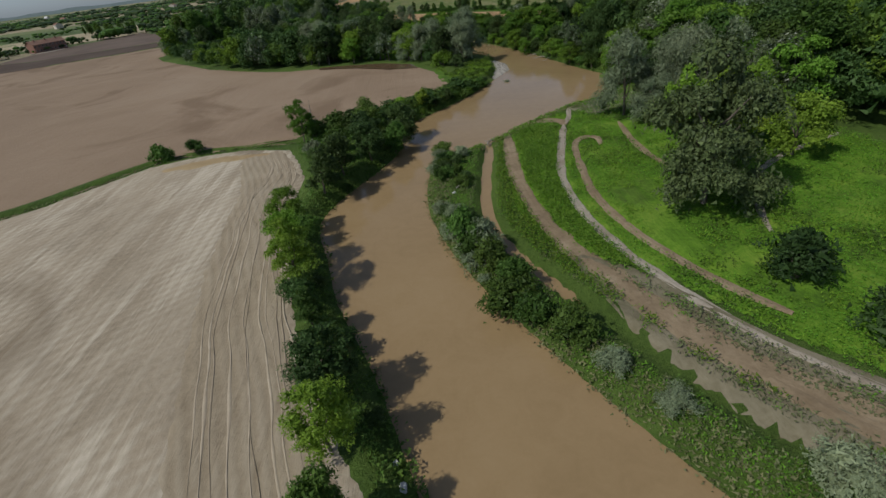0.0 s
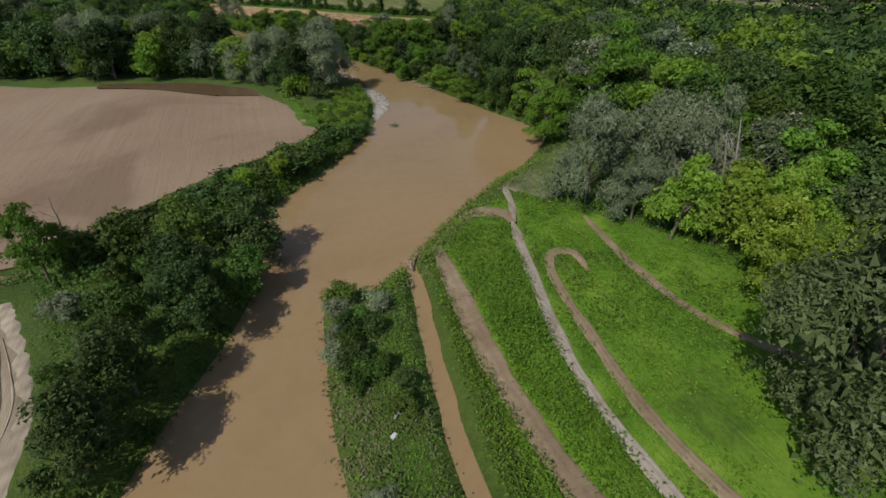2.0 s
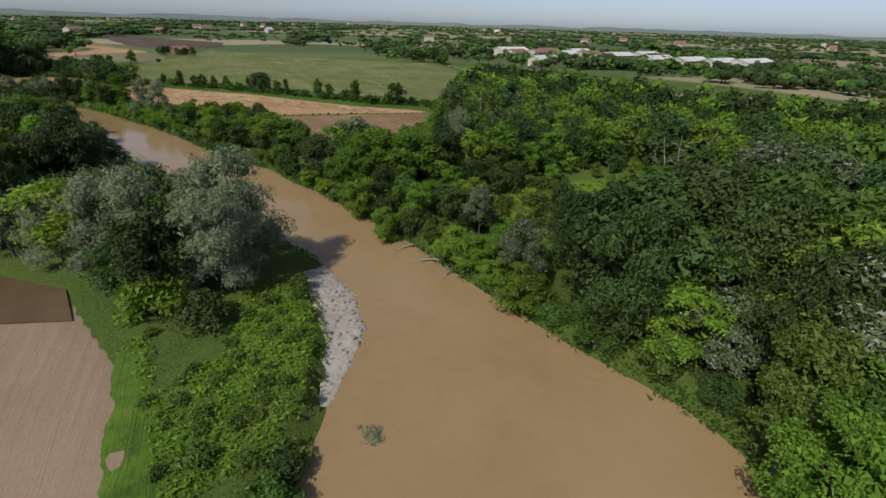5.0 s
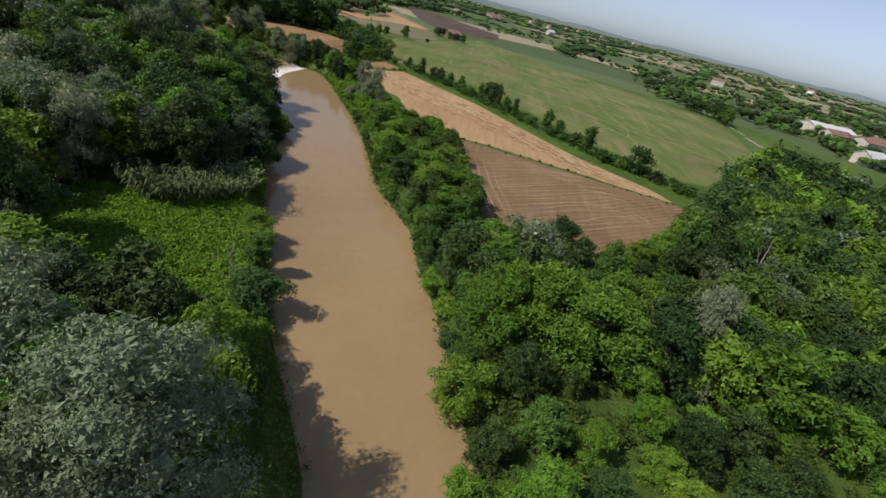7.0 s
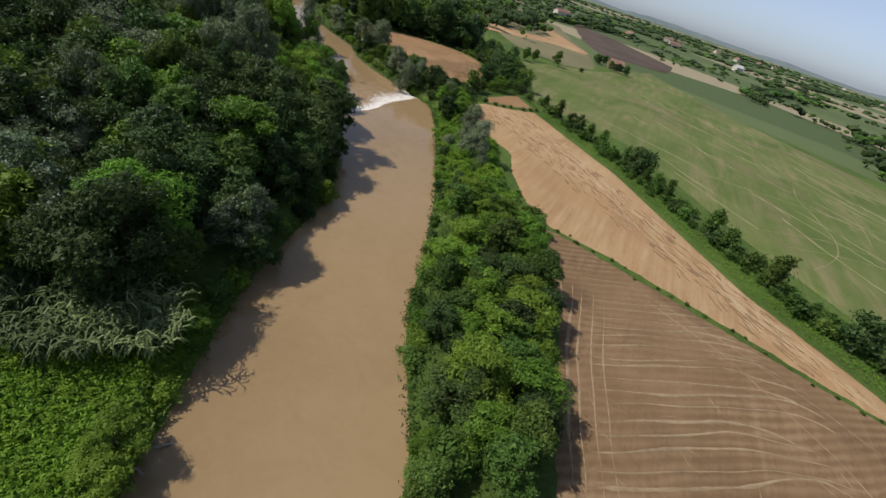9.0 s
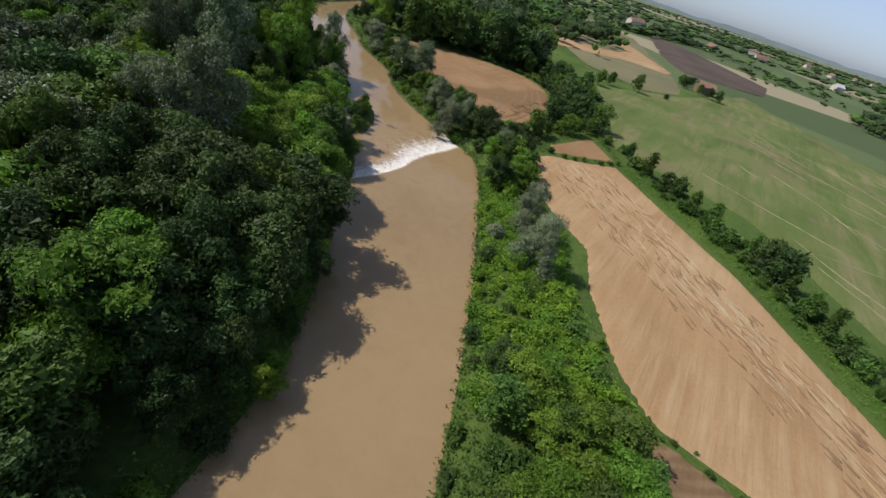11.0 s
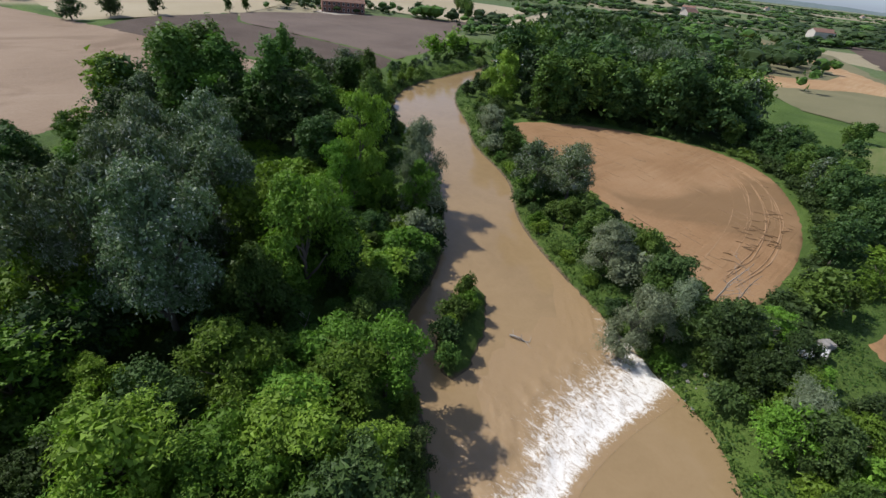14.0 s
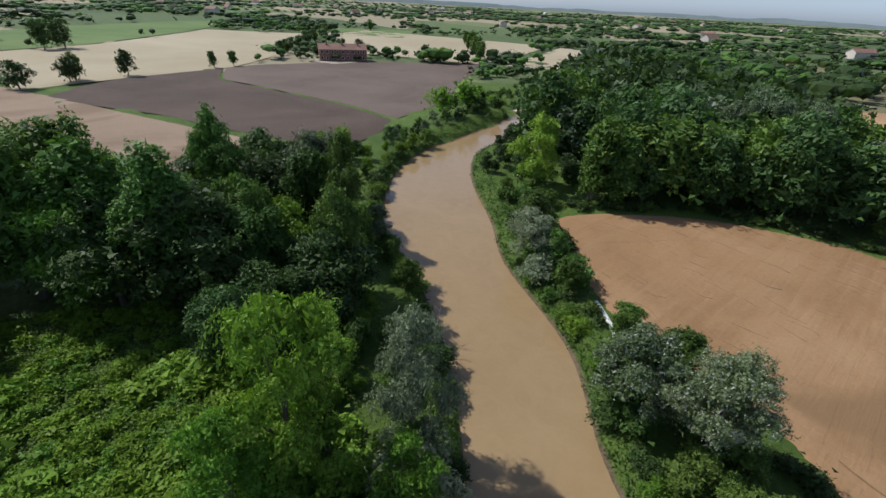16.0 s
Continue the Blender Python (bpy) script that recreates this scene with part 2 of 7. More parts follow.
F_MEADOW = soil("dry_meadow_grass", (0.066, 0.098, 0.020), (0.094, 0.136, 0.030), (0.152, 0.168, 0.058), 40, 5.0, 0.8, 0.03, damp=(0.165, 0.145, 0.070), pale=(0.24, 0.205, 0.105))
F_LUSH = soil("lush_grass", (0.034, 0.074, 0.008), (0.100, 0.205, 0.015), (0.185, 0.285, 0.034), 20, 1.5, 0.3, 0.16, pale=(0.16, 0.20, 0.05), ridge=0.2)
F_TANGLE = soil("tangled_weeds", (0.035, 0.075, 0.010), (0.075, 0.145, 0.016), (0.130, 0.205, 0.030), 20, 1.5, 0.2, 0.2, ridge=0.3)
TRACK = soil("track_mud", (0.180, 0.132, 0.082), (0.250, 0.190, 0.122), (0.330, 0.262, 0.178), 0, 0, wide=0.3)
TRACK_PALE = soil("track_sand", (0.235, 0.195, 0.150), (0.330, 0.285, 0.230), (0.420, 0.380, 0.320), 0, 0, wide=0.3)
F_FLAT = soil("flood_flattened_mud", (0.105, 0.092, 0.055), (0.170, 0.150, 0.098), (0.240, 0.212, 0.150), -52, 1.4, 0.5, 0.22, damp=(0.085, 0.105, 0.036), pale=(0.27, 0.24, 0.175))
F_BAR = soil("weedy_gravel", (0.110, 0.120, 0.062), (0.190, 0.185, 0.115), (0.290, 0.272, 0.195), 0, 0, wide=0.25, pale=None)
GRAVEL = plain("pale_gravel", (0.21, 0.185, 0.15), (0.50, 0.465, 0.41), 1.6, 0.9, 0, 0.08)
STONE = plain("bank_stone", (0.16, 0.15, 0.13), (0.40, 0.375, 0.34), 2.0, 0.8, 0, 0.05)
BARK = plain("bark", (0.075, 0.060, 0.045), (0.19, 0.16, 0.125), 5.0, 0.95, 0, 0.05, (1, 1, 0.25))
DEADWOOD = plain("bleached_wood", (0.20, 0.175, 0.15), (0.40, 0.365, 0.32), 5.0, 0.9, 0, 0.03, (1, 1, 0.3))
L_WILLOW = foliage("willow_leaves", (0.105, 0.142, 0.076), (0.265, 0.318, 0.19), 0.5, 0.22, 0.15)
L_DARK = foliage("dark_leaves", (0.022, 0.048, 0.013), (0.07, 0.125, 0.034), 0.55, 0.33, 0.3)
L_MID = foliage("broad_leaves", (0.036, 0.078, 0.015), (0.112, 0.2, 0.038), 0.55, 0.40, 0.3)
L_BRIGHT = foliage("locust_leaves", (0.062, 0.130, 0.014), (0.176, 0.318, 0.040), 0.55, 0.45, 0.25)
L_LIME = foliage("lime_leaves", (0.1, 0.185, 0.02), (0.25, 0.39, 0.045), 0.55, 0.3, 0.15)
L_OLIVE = foliage("olive_leaves", (0.046, 0.072, 0.026), (0.12, 0.165, 0.062), 0.5, 0.22, 0.1)
L_SILVER = foliage("silver_poplar_leaves", (0.056, 0.092, 0.036), (0.142, 0.195, 0.088), 0.5, 0.22, 0.2, (0.31, 0.34, 0.28))
L_RUST = foliage("rusty_leaves", (0.085, 0.070, 0.026), (0.19, 0.155, 0.065), 0.6, 0.2)
L_WEED = foliage("weed_leaves", (0.064, 0.140, 0.011), (0.155, 0.310, 0.028), 0.6, 0.3, 0.1)
L_DRY = foliage("dry_weeds", (0.095, 0.115, 0.045), (0.21, 0.225, 0.110), 0.7, 0.2, 0.1)
L_REED = foliage("cane_leaves", (0.07, 0.115, 0.04), (0.205, 0.28, 0.115), 0.5, 0.25)
WALL = plain("pale_render", (0.42, 0.37, 0.31), (0.62, 0.57, 0.50), 0.8, 0.9, 0, 0.01)
BRICK = plain("red_brick_wall", (0.17, 0.085, 0.06), (0.27, 0.14, 0.10), 1.5, 0.9, 0, 0.01)
ROOF = plain("terracotta_tiles", (0.16, 0.085, 0.06), (0.30, 0.175, 0.125), 1.5, 0.85, 0, 0.03)
ROOF_PALE = plain("pale_sheet_roof", (0.45, 0.45, 0.44), (0.72, 0.71, 0.69), 0.5, 0.6, 0, 0.02)
WINDOW = plain("dark_window", (0.02, 0.022, 0.025), (0.05, 0.055, 0.06), 0.5, 0.15, 0, 0.0)
CLOD = plain("dark_clods", (0.165, 0.100, 0.049), (0.255, 0.160, 0.083), 2.2, 0.95, 0, 0.06)
DRY_LINE = plain("dry_mown_grass", (0.155, 0.160, 0.065), (0.27, 0.24, 0.125), 1.2, 0.95, 0, 0.03)
STRAW = plain("washed_straw", (0.29, 0.205, 0.112), (0.46, 0.36, 0.22), 1.6, 0.95, 0, 0.05)
RUT = plain("wheel_rut_soil", (0.222, 0.178, 0.125), (0.305, 0.250, 0.180), 1.2, 0.95, 0, 0.03)
RUT_PALE = plain("pale_wheel_line", (0.30, 0.245, 0.175), (0.43, 0.36, 0.27), 1.2, 0.95, 0, 0.03)
WET_SILT = plain("standing_flood_water", (0.098, 0.064, 0.036), (0.140, 0.094, 0.056), 0.4, 0.22, 0, 0.01)
SILT = plain("yellow_silt", (0.27, 0.185, 0.085), (0.40, 0.30, 0.16), 0.5, 0.7, 0, 0.02)
STRAW_SOIL = plain("straw_in_soil", (0.190, 0.130, 0.072), (0.35, 0.26, 0.155), 1.1, 0.95, 0, 0.05)
ARC_RIDGE = plain("silt_ridge", (0.250, 0.150, 0.074), (0.31, 0.195, 0.102), 1.2, 0.95, 0, 0.04)
# the blue-grey of distance haze is mixed into this woods colour
HAZE = plain("haze_tinted_woods", (0.10, 0.135, 0.135), (0.16, 0.20, 0.20), 0.01, 1.0, 0, 0.0)


# ---------------------------------------------------------------- the plan, in metres
rng = np.random.default_rng(7)
LEFT_BANK = [(25, -62), (12, -28), (3, -6), (-2, 8), (-5.5, 19), (-9, 29), (-13, 38), (-15.5, 47), (-18, 56.5), (-15.5, 64.5), (-11.5, 71.5), (-8.2, 78), (-6.8, 84), (-7.5, 90), (-6.5, 95.5), (2, 105), (9, 113), (14.5, 121), (19.5, 129.5), (24, 137), (24.5, 146), (21.5, 156), (13, 169), (6, 182), (-4, 201), (-8.5, 213), (-13, 227), (-20, 238), (-31, 251), (-38, 262), (-47, 269), (-58, 275), (-64, 285), (-75, 296), (-90, 306), (-109, 313.5), (-118, 317), (-129, 325), (-140, 337), (-147, 350), (-150, 361), (-154, 376), (-160, 394), (-172, 415), (-187, 440), (-208, 476), (-250, 520), (-310, 550)]
RIGHT_BANK = [(57, -65), (40, -35), (28, -12), (20, 5), (14, 15), (8, 26), (2, 39), (-1.2, 49), (-2.6, 58), (-2, 68), (-0.3, 77), (4, 76.5), (10, 80), (18, 87), (28, 94), (37, 99), (44.5, 106), (46.5, 114), (42.5, 127), (39, 141), (35.5, 156), (29, 177), (24, 189), (21, 198), (12, 212), (4.5, 230), (-4, 248), (-14, 266), (-27, 287), (-35, 292), (-52, 299), (-66, 306), (-78, 316.5), (-95, 324.5), (-106, 333), (-121, 343), (-130, 351), (-136, 358.5), (-138.5, 368), (-142, 382), (-150, 395), (-163, 416), (-176, 439), (-193, 468), (-235, 512), (-290, 540)]
FIELD_PALE = [(22, -64), (10, -27), (1, -6), (-5, 8), (-8.2, 17), (-11.3, 22.5), (-14.3, 29), (-17.3, 38), (-19.8, 48), (-22.3, 56), (-21.8, 64), (-22.2, 70), (-24.5, 77), (-28, 85), (-38, 88.6), (-48, 87.4), (-55, 85), (-63.2, 75.8), (-72, 68.8), (-110, 46.8), (-175, 10), (-175, -64)]
FIELD_PINK = [(-28, 91.5), (-20, 100.5), (-9, 109), (0, 113.5), (6.5, 120.5), (3.5, 136), (-4, 153.5), (-13, 161), (-26, 166), (-47, 170.5), (-60, 178), (-86, 198), (-105, 220), (-128, 246), (-138, 262), (-136, 280), (-137, 298), (-146, 316), (-165, 317), (-206, 298), (-255, 277), (-330, 240), (-330, -70), (-112.5, 50), (-74.5, 71.8), (-66, 79.4), (-57.5, 88.6), (-46.5, 92)]
FIELD_DARK = [(-245, 278), (-262, 288), (-275, 303), (-284, 330), (-290, 345), (-261, 334), (-196, 353), (-171, 356), (-160, 345), (-150, 325), (-166, 320), (-207, 302)]
FIELD_DARK_EAST = [(-261, 335.5), (-291, 346.5), (-296, 362), (-290, 420), (-257, 482), (-225, 440), (-190, 400), (-176, 372), (-171, 357.5), (-196, 354.5)]
FIELD_BROWN = [(18.5, 248), (30, 247.2), (53, 243), (76, 239), (78, 234), (66.6, 218.8), (60, 211), (53.8, 204.5), (48.2, 200), (40, 199.3), (34, 200), (28, 222), (22, 240)]
FIELD_STUBBLE = [(-22, 302), (-20, 308), (-7, 321), (24, 295), (54, 260), (72, 247), (77, 239.6), (53, 244.4), (31, 248.7), (18.5, 249.5), (13, 254), (5, 266), (1, 276), (-8, 282), (-16, 290)]
FIELD_SMALL = [(-23, 315), (-18.5, 335), (-8.5, 324.5), (-20, 311)]
FIELD_ARC = [(-98, 341), (-88, 356), (-78, 364), (-62, 370), (-49, 366), (-40, 353), (-35, 339), (-33, 323), (-34.5, 308), (-42, 309.5), (-52, 315), (-60, 320), (-66, 321), (-74, 321.5), (-81, 325), (-90, 333)]
FIELD_MEADOW = [(-12, 336), (-28, 380), (-44, 405), (-15, 470), (10, 570), (70, 490), (110, 455), (161, 415), (141, 329), (93, 263), (84, 262), (57, 288), (24, 330)]
FIELD_OLIVE = [(-62, 452), (-29, 446), (-15, 477), (-36, 550), (-100, 700), (-171, 761), (-142, 553)]
FIELD_ORCHARD = [(-124, 858), (-60, 816), (24, 703), (22, 622), (-31, 577), (-60, 640)]
FIELD_FARM = [(-262, 272), (-276, 306), (-292, 350), (-330, 388), (-470, 480), (-526, 403), (-469, 361), (-410, 312), (-376, 262)]
FIELD_BACK = [(-330, 440), (-252, 482), (-330, 640), (-520, 560), (-475, 488)]
FIELD_GREEN = [(-380, 262), (-412, 310), (-470, 358), (-527, 400), (-691, 486), (-598, 351), (-506, 261)]
FIELD_GREEN_TWO = [(-557, 540), (-507, 617), (-412, 545), (-466, 497)]
FIELD_BACK_TWO = [(-243, 482), (-190, 560), (-240, 640), (-318, 640)]
DITCH = [(-27, 89.5), (-38, 90.6), (-48, 89.8), (-56, 86.8), (-64, 77.4), (-73, 70), (-111, 48), (-180, 12)]
CHANNEL = [(9, 82), (9, 76), (7, 66), (5.2, 52), (7, 43), (10, 36), (14, 27.5), (17, 21.5), (20, 17), (25, 11), (38, -4)]
TRACKS = {
    "field_ditch": (DITCH, 1.7, "TRACK"),
    "mud_track": ([(13, 80), (12, 72), (11, 60), (12, 46), (15, 35.5), (18, 28), (22, 21), (26, 16), (36, 6)], 1.75, "TRACK"),
    "sand_track": ([(24, 82), (20, 70), (17.3, 60), (16.8, 50), (18, 41), (20, 34), (23, 27), (28, 20), (38, 9)], 1.0, "TRACK_PALE"),
    "loop_track": ([(26.5, 70), (27.2, 73.5), (25, 74.4), (22.6, 71), (20.8, 62), (19.8, 54), (20.5, 45), (22.5, 37.5), (25, 32), (27.5, 28)], 0.95, "TRACK"),
    "ditch_track": ([(33.5, 80), (32, 70), (32, 62), (34, 56), (38, 50)], 0.95, "TRACK"),
    "foot_path": ([(24.5, 82.5), (26.5, 87), (28, 92.5)], 0.9, "TRACK_PALE"),
    "bank_path": ([(11, 80), (14, 83.6), (19, 86.3), (24, 84.5), (24, 82)], 2.0, "TRACK"),
    "farm_track": ([(60, 63), (48, 58), (40, 52), (36, 45), (34, 40)], 0.7, "TRACK_PALE"),
}


def curve(pts, step=2.0, closed=False):
    """A smooth line through the points."""
    p = [np.array(q, float) for q in pts]
    n = len(p)
    out = []
    for i in range(n if closed else n - 1):
        if closed:
            a, b, c, d = p[i - 1], p[i], p[(i + 1) % n], p[(i + 2) % n]
        else:
            a, b, c, d = p[max(i - 1, 0)], p[i], p[i + 1], p[min(i + 2, n - 1)]
        m = max(1, int(np.linalg.norm(c - b) / step))
        for k in range(m):
            t = k / m
            q = 0.5 * ((2 * b) + (c - a) * t + (2 * a - 5 * b + 4 * c - d) * t * t + (3 * b - a - 3 * c + d) * t ** 3)
            out.append(q)
    if not closed:
        out.append(p[-1])
    return np.array(out)


def inside(poly, x, y):
    r = np.zeros(np.shape(x), bool)
    for (x1, y1), (x2, y2) in zip(poly, np.roll(poly, -1, axis=0)):
        if y1 == y2:
            continue
        r ^= ((y1 > y) != (y2 > y)) & (x < (x2 - x1) * (y - y1) / (y2 - y1) + x1)
    return r


def nearest(line, x, y, closed=False):
    """Distance to a line and the nearest place on it."""
    best = np.full(np.shape(x), 1e18)
    bx, by = np.zeros_like(best), np.zeros_like(best)
    ends = zip(line, np.roll(line, -1, axis=0)) if closed else zip(line[:-1], line[1:])
    for (x1, y1), (x2, y2) in ends:
        dx, dy = x2 - x1, y2 - y1
        t = np.clip(((x - x1) * dx + (y - y1) * dy) / (dx * dx + dy * dy + 1e-12), 0, 1)
        px, py = x1 + t * dx, y1 + t * dy
        d = (x - px) ** 2 + (y - py) ** 2
        k = d < best
        best, bx, by = np.where(k, d, best), np.where(k, px, bx), np.where(k, py, by)
    return np.sqrt(best), bx, by


def step(a, b, v):
    t = np.clip((v - a) / (b - a), 0, 1)
    return t * t * (3 - 2 * t)


_table = rng.random((64, 64))


def wobble(x, y, size):
    """Smooth noise from -1 to 1 with features of that size."""
    u, v = np.asarray(x, float) / size, np.asarray(y, float) / size
    i, j = np.floor(u).astype(int), np.floor(v).astype(int)
    f, g = u - i, v - j
    f, g = f * f * (3 - 2 * f), g * g * (3 - 2 * g)
    a, b = _table[i % 64, j % 64], _table[(i + 1) % 64, j % 64]
    c, d = _table[i % 64, (j + 1) % 64], _table[(i + 1) % 64, (j + 1) % 64]
    return ((a * (1 - f) + b * f) * (1 - g) + (c * (1 - f) + d * f) * g) * 2 - 1


LB, RB = curve(LEFT_BANK, 2.5), curve(RIGHT_BANK, 2.5)
RIVER = np.concatenate([LB, RB[::-1]])
CH = curve(CHANNEL, 2.5)
DI = curve(DITCH, 3.0)
FIELDS = {k: curve(v, 2.5, True) if k in "pale pink arc brown" else np.array(v, float) for k, v in dict(pale=FIELD_PALE, pink=FIELD_PINK, arc=FIELD_ARC, brown=FIELD_BROWN, stubble=FIELD_STUBBLE, small=FIELD_SMALL, dark=FIELD_DARK, dark_east=FIELD_DARK_EAST, meadow=FIELD_MEADOW, olive=FIELD_OLIVE, orchard=FIELD_ORCHARD, farm=FIELD_FARM, back=FIELD_BACK, back_two=FIELD_BACK_TWO, green=FIELD_GREEN, green_two=FIELD_GREEN_TWO).items()}
FIELDS["pale"] = np.array(FIELD_PALE, float)
FIELDS["pink"] = np.array(FIELD_PINK, float)


def bank_distance(x, y):
    """Metres from the water's edge: negative in the river."""
    d = np.minimum(nearest(LB, x, y)[0], nearest(RB, x, y)[0])
    return np.where(inside(RIVER, x, y), -d, d)


def land(x, y, d=None):
    """The height of the ground as it would be with no field or track in it."""
    x, y = np.asarray(x, float), np.asarray(y, float)
    if d is None:
        d = bank_distance(x, y)
    low = inside(MEADOW_ZONE, x, y) * 1.0
    top = 1.9 - 0.9 * low
    z = np.where(d < 0, np.maximum(0.45 * d, -1.6), np.minimum(0.6 * d, 0.25) + (top - 0.25) * step(0.3, 2.4, d))
    z = z + (0.12 * wobble(x, y, 17.0) + 0.07 * wobble(x + 9, y, 5.0)) * step(1.0, 6.0, d)
    c = nearest(CH, x, y)[0]
    z = np.where(d > 0, np.minimum(z, np.where(c < 6, -0.4 + 0.47 * step(37, 31, y) + 1.6 * step(0.3, 2.0, c) + np.maximum(0, c - 2.0) * 2, 99)), z)
    beach = inside(BEACH, x, y) & (d > 0)
    z = np.where(beach, np.minimum(z, 0.06 + 0.17 * d + 0.05 * wobble(x, y, 1.3)), z)
    k = inside(ISLAND, x, y)
    e = nearest(ISLAND, x, y, True)[0]
    z = np.where(k, np.maximum(z, -0.5 + 1.3 * step(0.0, 1.8, e) + 0.1 * wobble(x, y, 2.0)), z)
    return z


BEACH = np.array([(17, 127), (20.5, 127.6), (25.4, 135.8), (26.5, 145), (24.2, 153), (20, 151), (19.4, 143), (19.4, 136.5)], float)
ISLAND = np.array([(-48.5, 273.5), (-53, 275.5), (-57.5, 281), (-59.8, 288.2), (-55.5, 287.5), (-51.5, 283), (-48.5, 277.5)], float)
MEADOW_ZONE = np.array([(-4, 40), (-3, 85), (45, 110), (50, 100), (48, 80), (70, 66), (80, 40), (80, -60), (50, -64), (20, 0)], float)


def nominal(x, y):
    z = land(x, y)
    e = nearest(DI, np.asarray(x, float), np.asarray(y, float))[0]
    return z - 0.9 * step(1.7, 0.4, e)


# ---------------------------------------------------------------- building blocks
def mesh_of(name, verts, faces, material, smooth=False):
    me = bpy.data.meshes.new(name)
    verts, faces = np.asarray(verts, np.float32), np.asarray(faces, np.int32)
    n, k = faces.shape
    me.vertices.add(len(verts))
    me.vertices.foreach_set("co", verts.ravel())
    me.loops.add(n * k)
    me.loops.foreach_set("vertex_index", faces.ravel())
    me.polygons.add(n)
    me.polygons.foreach_set("loop_start", np.arange(0, n * k, k, dtype=np.int32))
    me.polygons.foreach_set("loop_total", np.full(n, k, np.int32))
    me.polygons.foreach_set("use_smooth", np.full(n, smooth))
    me.materials.append(material)
    me.update(calc_edges=True)
    return me


def part(name, bm, material, parent=None, label="", smooth=False):
    """Links a bmesh, or a mesh, as one object under a thing or a part."""
    if isinstance(bm, bmesh.types.BMesh):
        me = bpy.data.meshes.new(name)
        bm.to_mesh(me)
        bm.free()
        me.materials.append(material)
        for p in me.polygons:
            p.use_smooth = smooth
    else:
        me = bm
    ob = new(name, me)
    if parent:
        ob.parent = parent
    return tagged(ob, label)


def grid_faces(nx, ny):
    i, j = np.meshgrid(np.arange(nx - 1), np.arange(ny - 1), indexing="ij")
    a = (i * ny + j).ravel()
    return np.stack([a, a + ny, a + ny + 1, a + 1], 1)


FLAT = curve([(12.5, 40), (17, 37.5), (20, 33.5), (25, 25), (32, 17.5), (40, 9), (47, 0), (40, -5), (28, 6), (20.5, 15.5), (15, 26)], 1.5, True)
LUSH = np.array([(11.5, 79), (17, 84.5), (24, 90.5), (30, 86), (36, 79), (44, 68), (60, 62), (66, 50), (62, 20), (60, -20), (52, -8), (47.5, 0.5), (40.5, 9.5), (32.5, 18), (25.5, 25.5), (20.5, 34), (17.3, 38), (12.6, 41), (10.5, 44.5), (8.8, 52), (10, 64), (11.5, 73)], float)
# ---------------------------------------------------------------- ground, water, fields
def spread_axis(lo, hi, cell, far):
    core = np.arange(lo, hi + cell / 2, cell)
    grow = cell * 1.22 ** np.arange(1, 60)
    out = np.cumsum(grow)
    out = out[out < far]
    return np.concatenate([lo - out[::-1], core, hi + out])


def build_ground():
    xs, ys = spread_axis(-130, 90, 1.0, 4600), spread_axis(-5, 385, 1.0, 4600)
    x, y = np.meshgrid(xs, ys, indexing="ij")
    x, y = x.ravel(), y.ravel()
    z = nominal(x, y)
    for poly in (*FIELDS.values(), LUSH, FLAT):
        k = inside(poly, x, y)
        d = nearest(poly, x[k], y[k], True)[0]
        z[k] -= 0.4 * step(0.3, 1.4, d)
    for pts, w, _ in TRACKS.values():
        d = nearest(curve(pts, 2.0), x, y)[0]
        z -= 0.3 * step(w * 0.5 + 0.9, w * 0.5 - 0.1, d) * (z > 0.3)
    me = mesh_of("ground", np.stack([x, y, z], 1), grid_faces(len(xs), len(ys)), GROUND, True)
    tagged(new("ground", me), "green weedy river plain with muddy banks and farmland", "ground", kind="structure")


def sheet(name, poly, cell, angle, material, label, lift=0.05, relief=None):
    """A field: a grid along its rows, drawn in to its outline, lying on the ground."""
    ca, sa = math.cos(radians(angle)), math.sin(radians(angle))
    u, v = poly[:, 0] * ca + poly[:, 1] * sa, -poly[:, 0] * sa + poly[:, 1] * ca
    us, vs = np.arange(u.min() - cell, u.max() + 2 * cell, cell), np.arange(v.min() - cell, v.max() + 2 * cell, cell)
    gu, gv = [a.ravel() for a in np.meshgrid(us, vs, indexing="ij")]
    x, y = gu * ca - gv * sa, gu * sa + gv * ca
    within = inside(poly, x, y)
    faces = grid_faces(len(us), len(vs))
    faces = faces[within[faces].any(1)]
    used = np.unique(faces)
    idx = np.full(len(x), -1)
    idx[used] = np.arange(len(used))
    x, y, within = x[used], y[used], within[used]
    d, nx, ny = nearest(poly, x, y, True)
    x, y = np.where(within, x, nx), np.where(within, y, ny)
    z = nominal(x, y) + np.where(within, lift * step(0, 1.0, d), -0.08)
    if name == "grass_meadow":
        for pts, w, _ in TRACKS.values():
            q = nearest(curve(pts, 2.0), x, y)[0]
            z = z - 0.3 * step(w * 0.5 + 0.9, w * 0.5 - 0.1, q)
    if relief:
        z = z + np.where(within, relief(x, y, d) * step(0.0, 1.5, d), 0)
    me = mesh_of(name, np.stack([x, y, z], 1), idx[faces], material, True)
    return tagged(new(name, me), label, "field", kind="structure")


WEIR_LIP = curve([(-35.0, 257), (-35.3, 260.4), (-34.6, 264), (-34.1, 268), (-34.0, 272), (-34.7, 277), (-34.6, 282.5), (-34.0, 287), (-33.3, 291.4), (-33.0, 294.5)], 0.4)


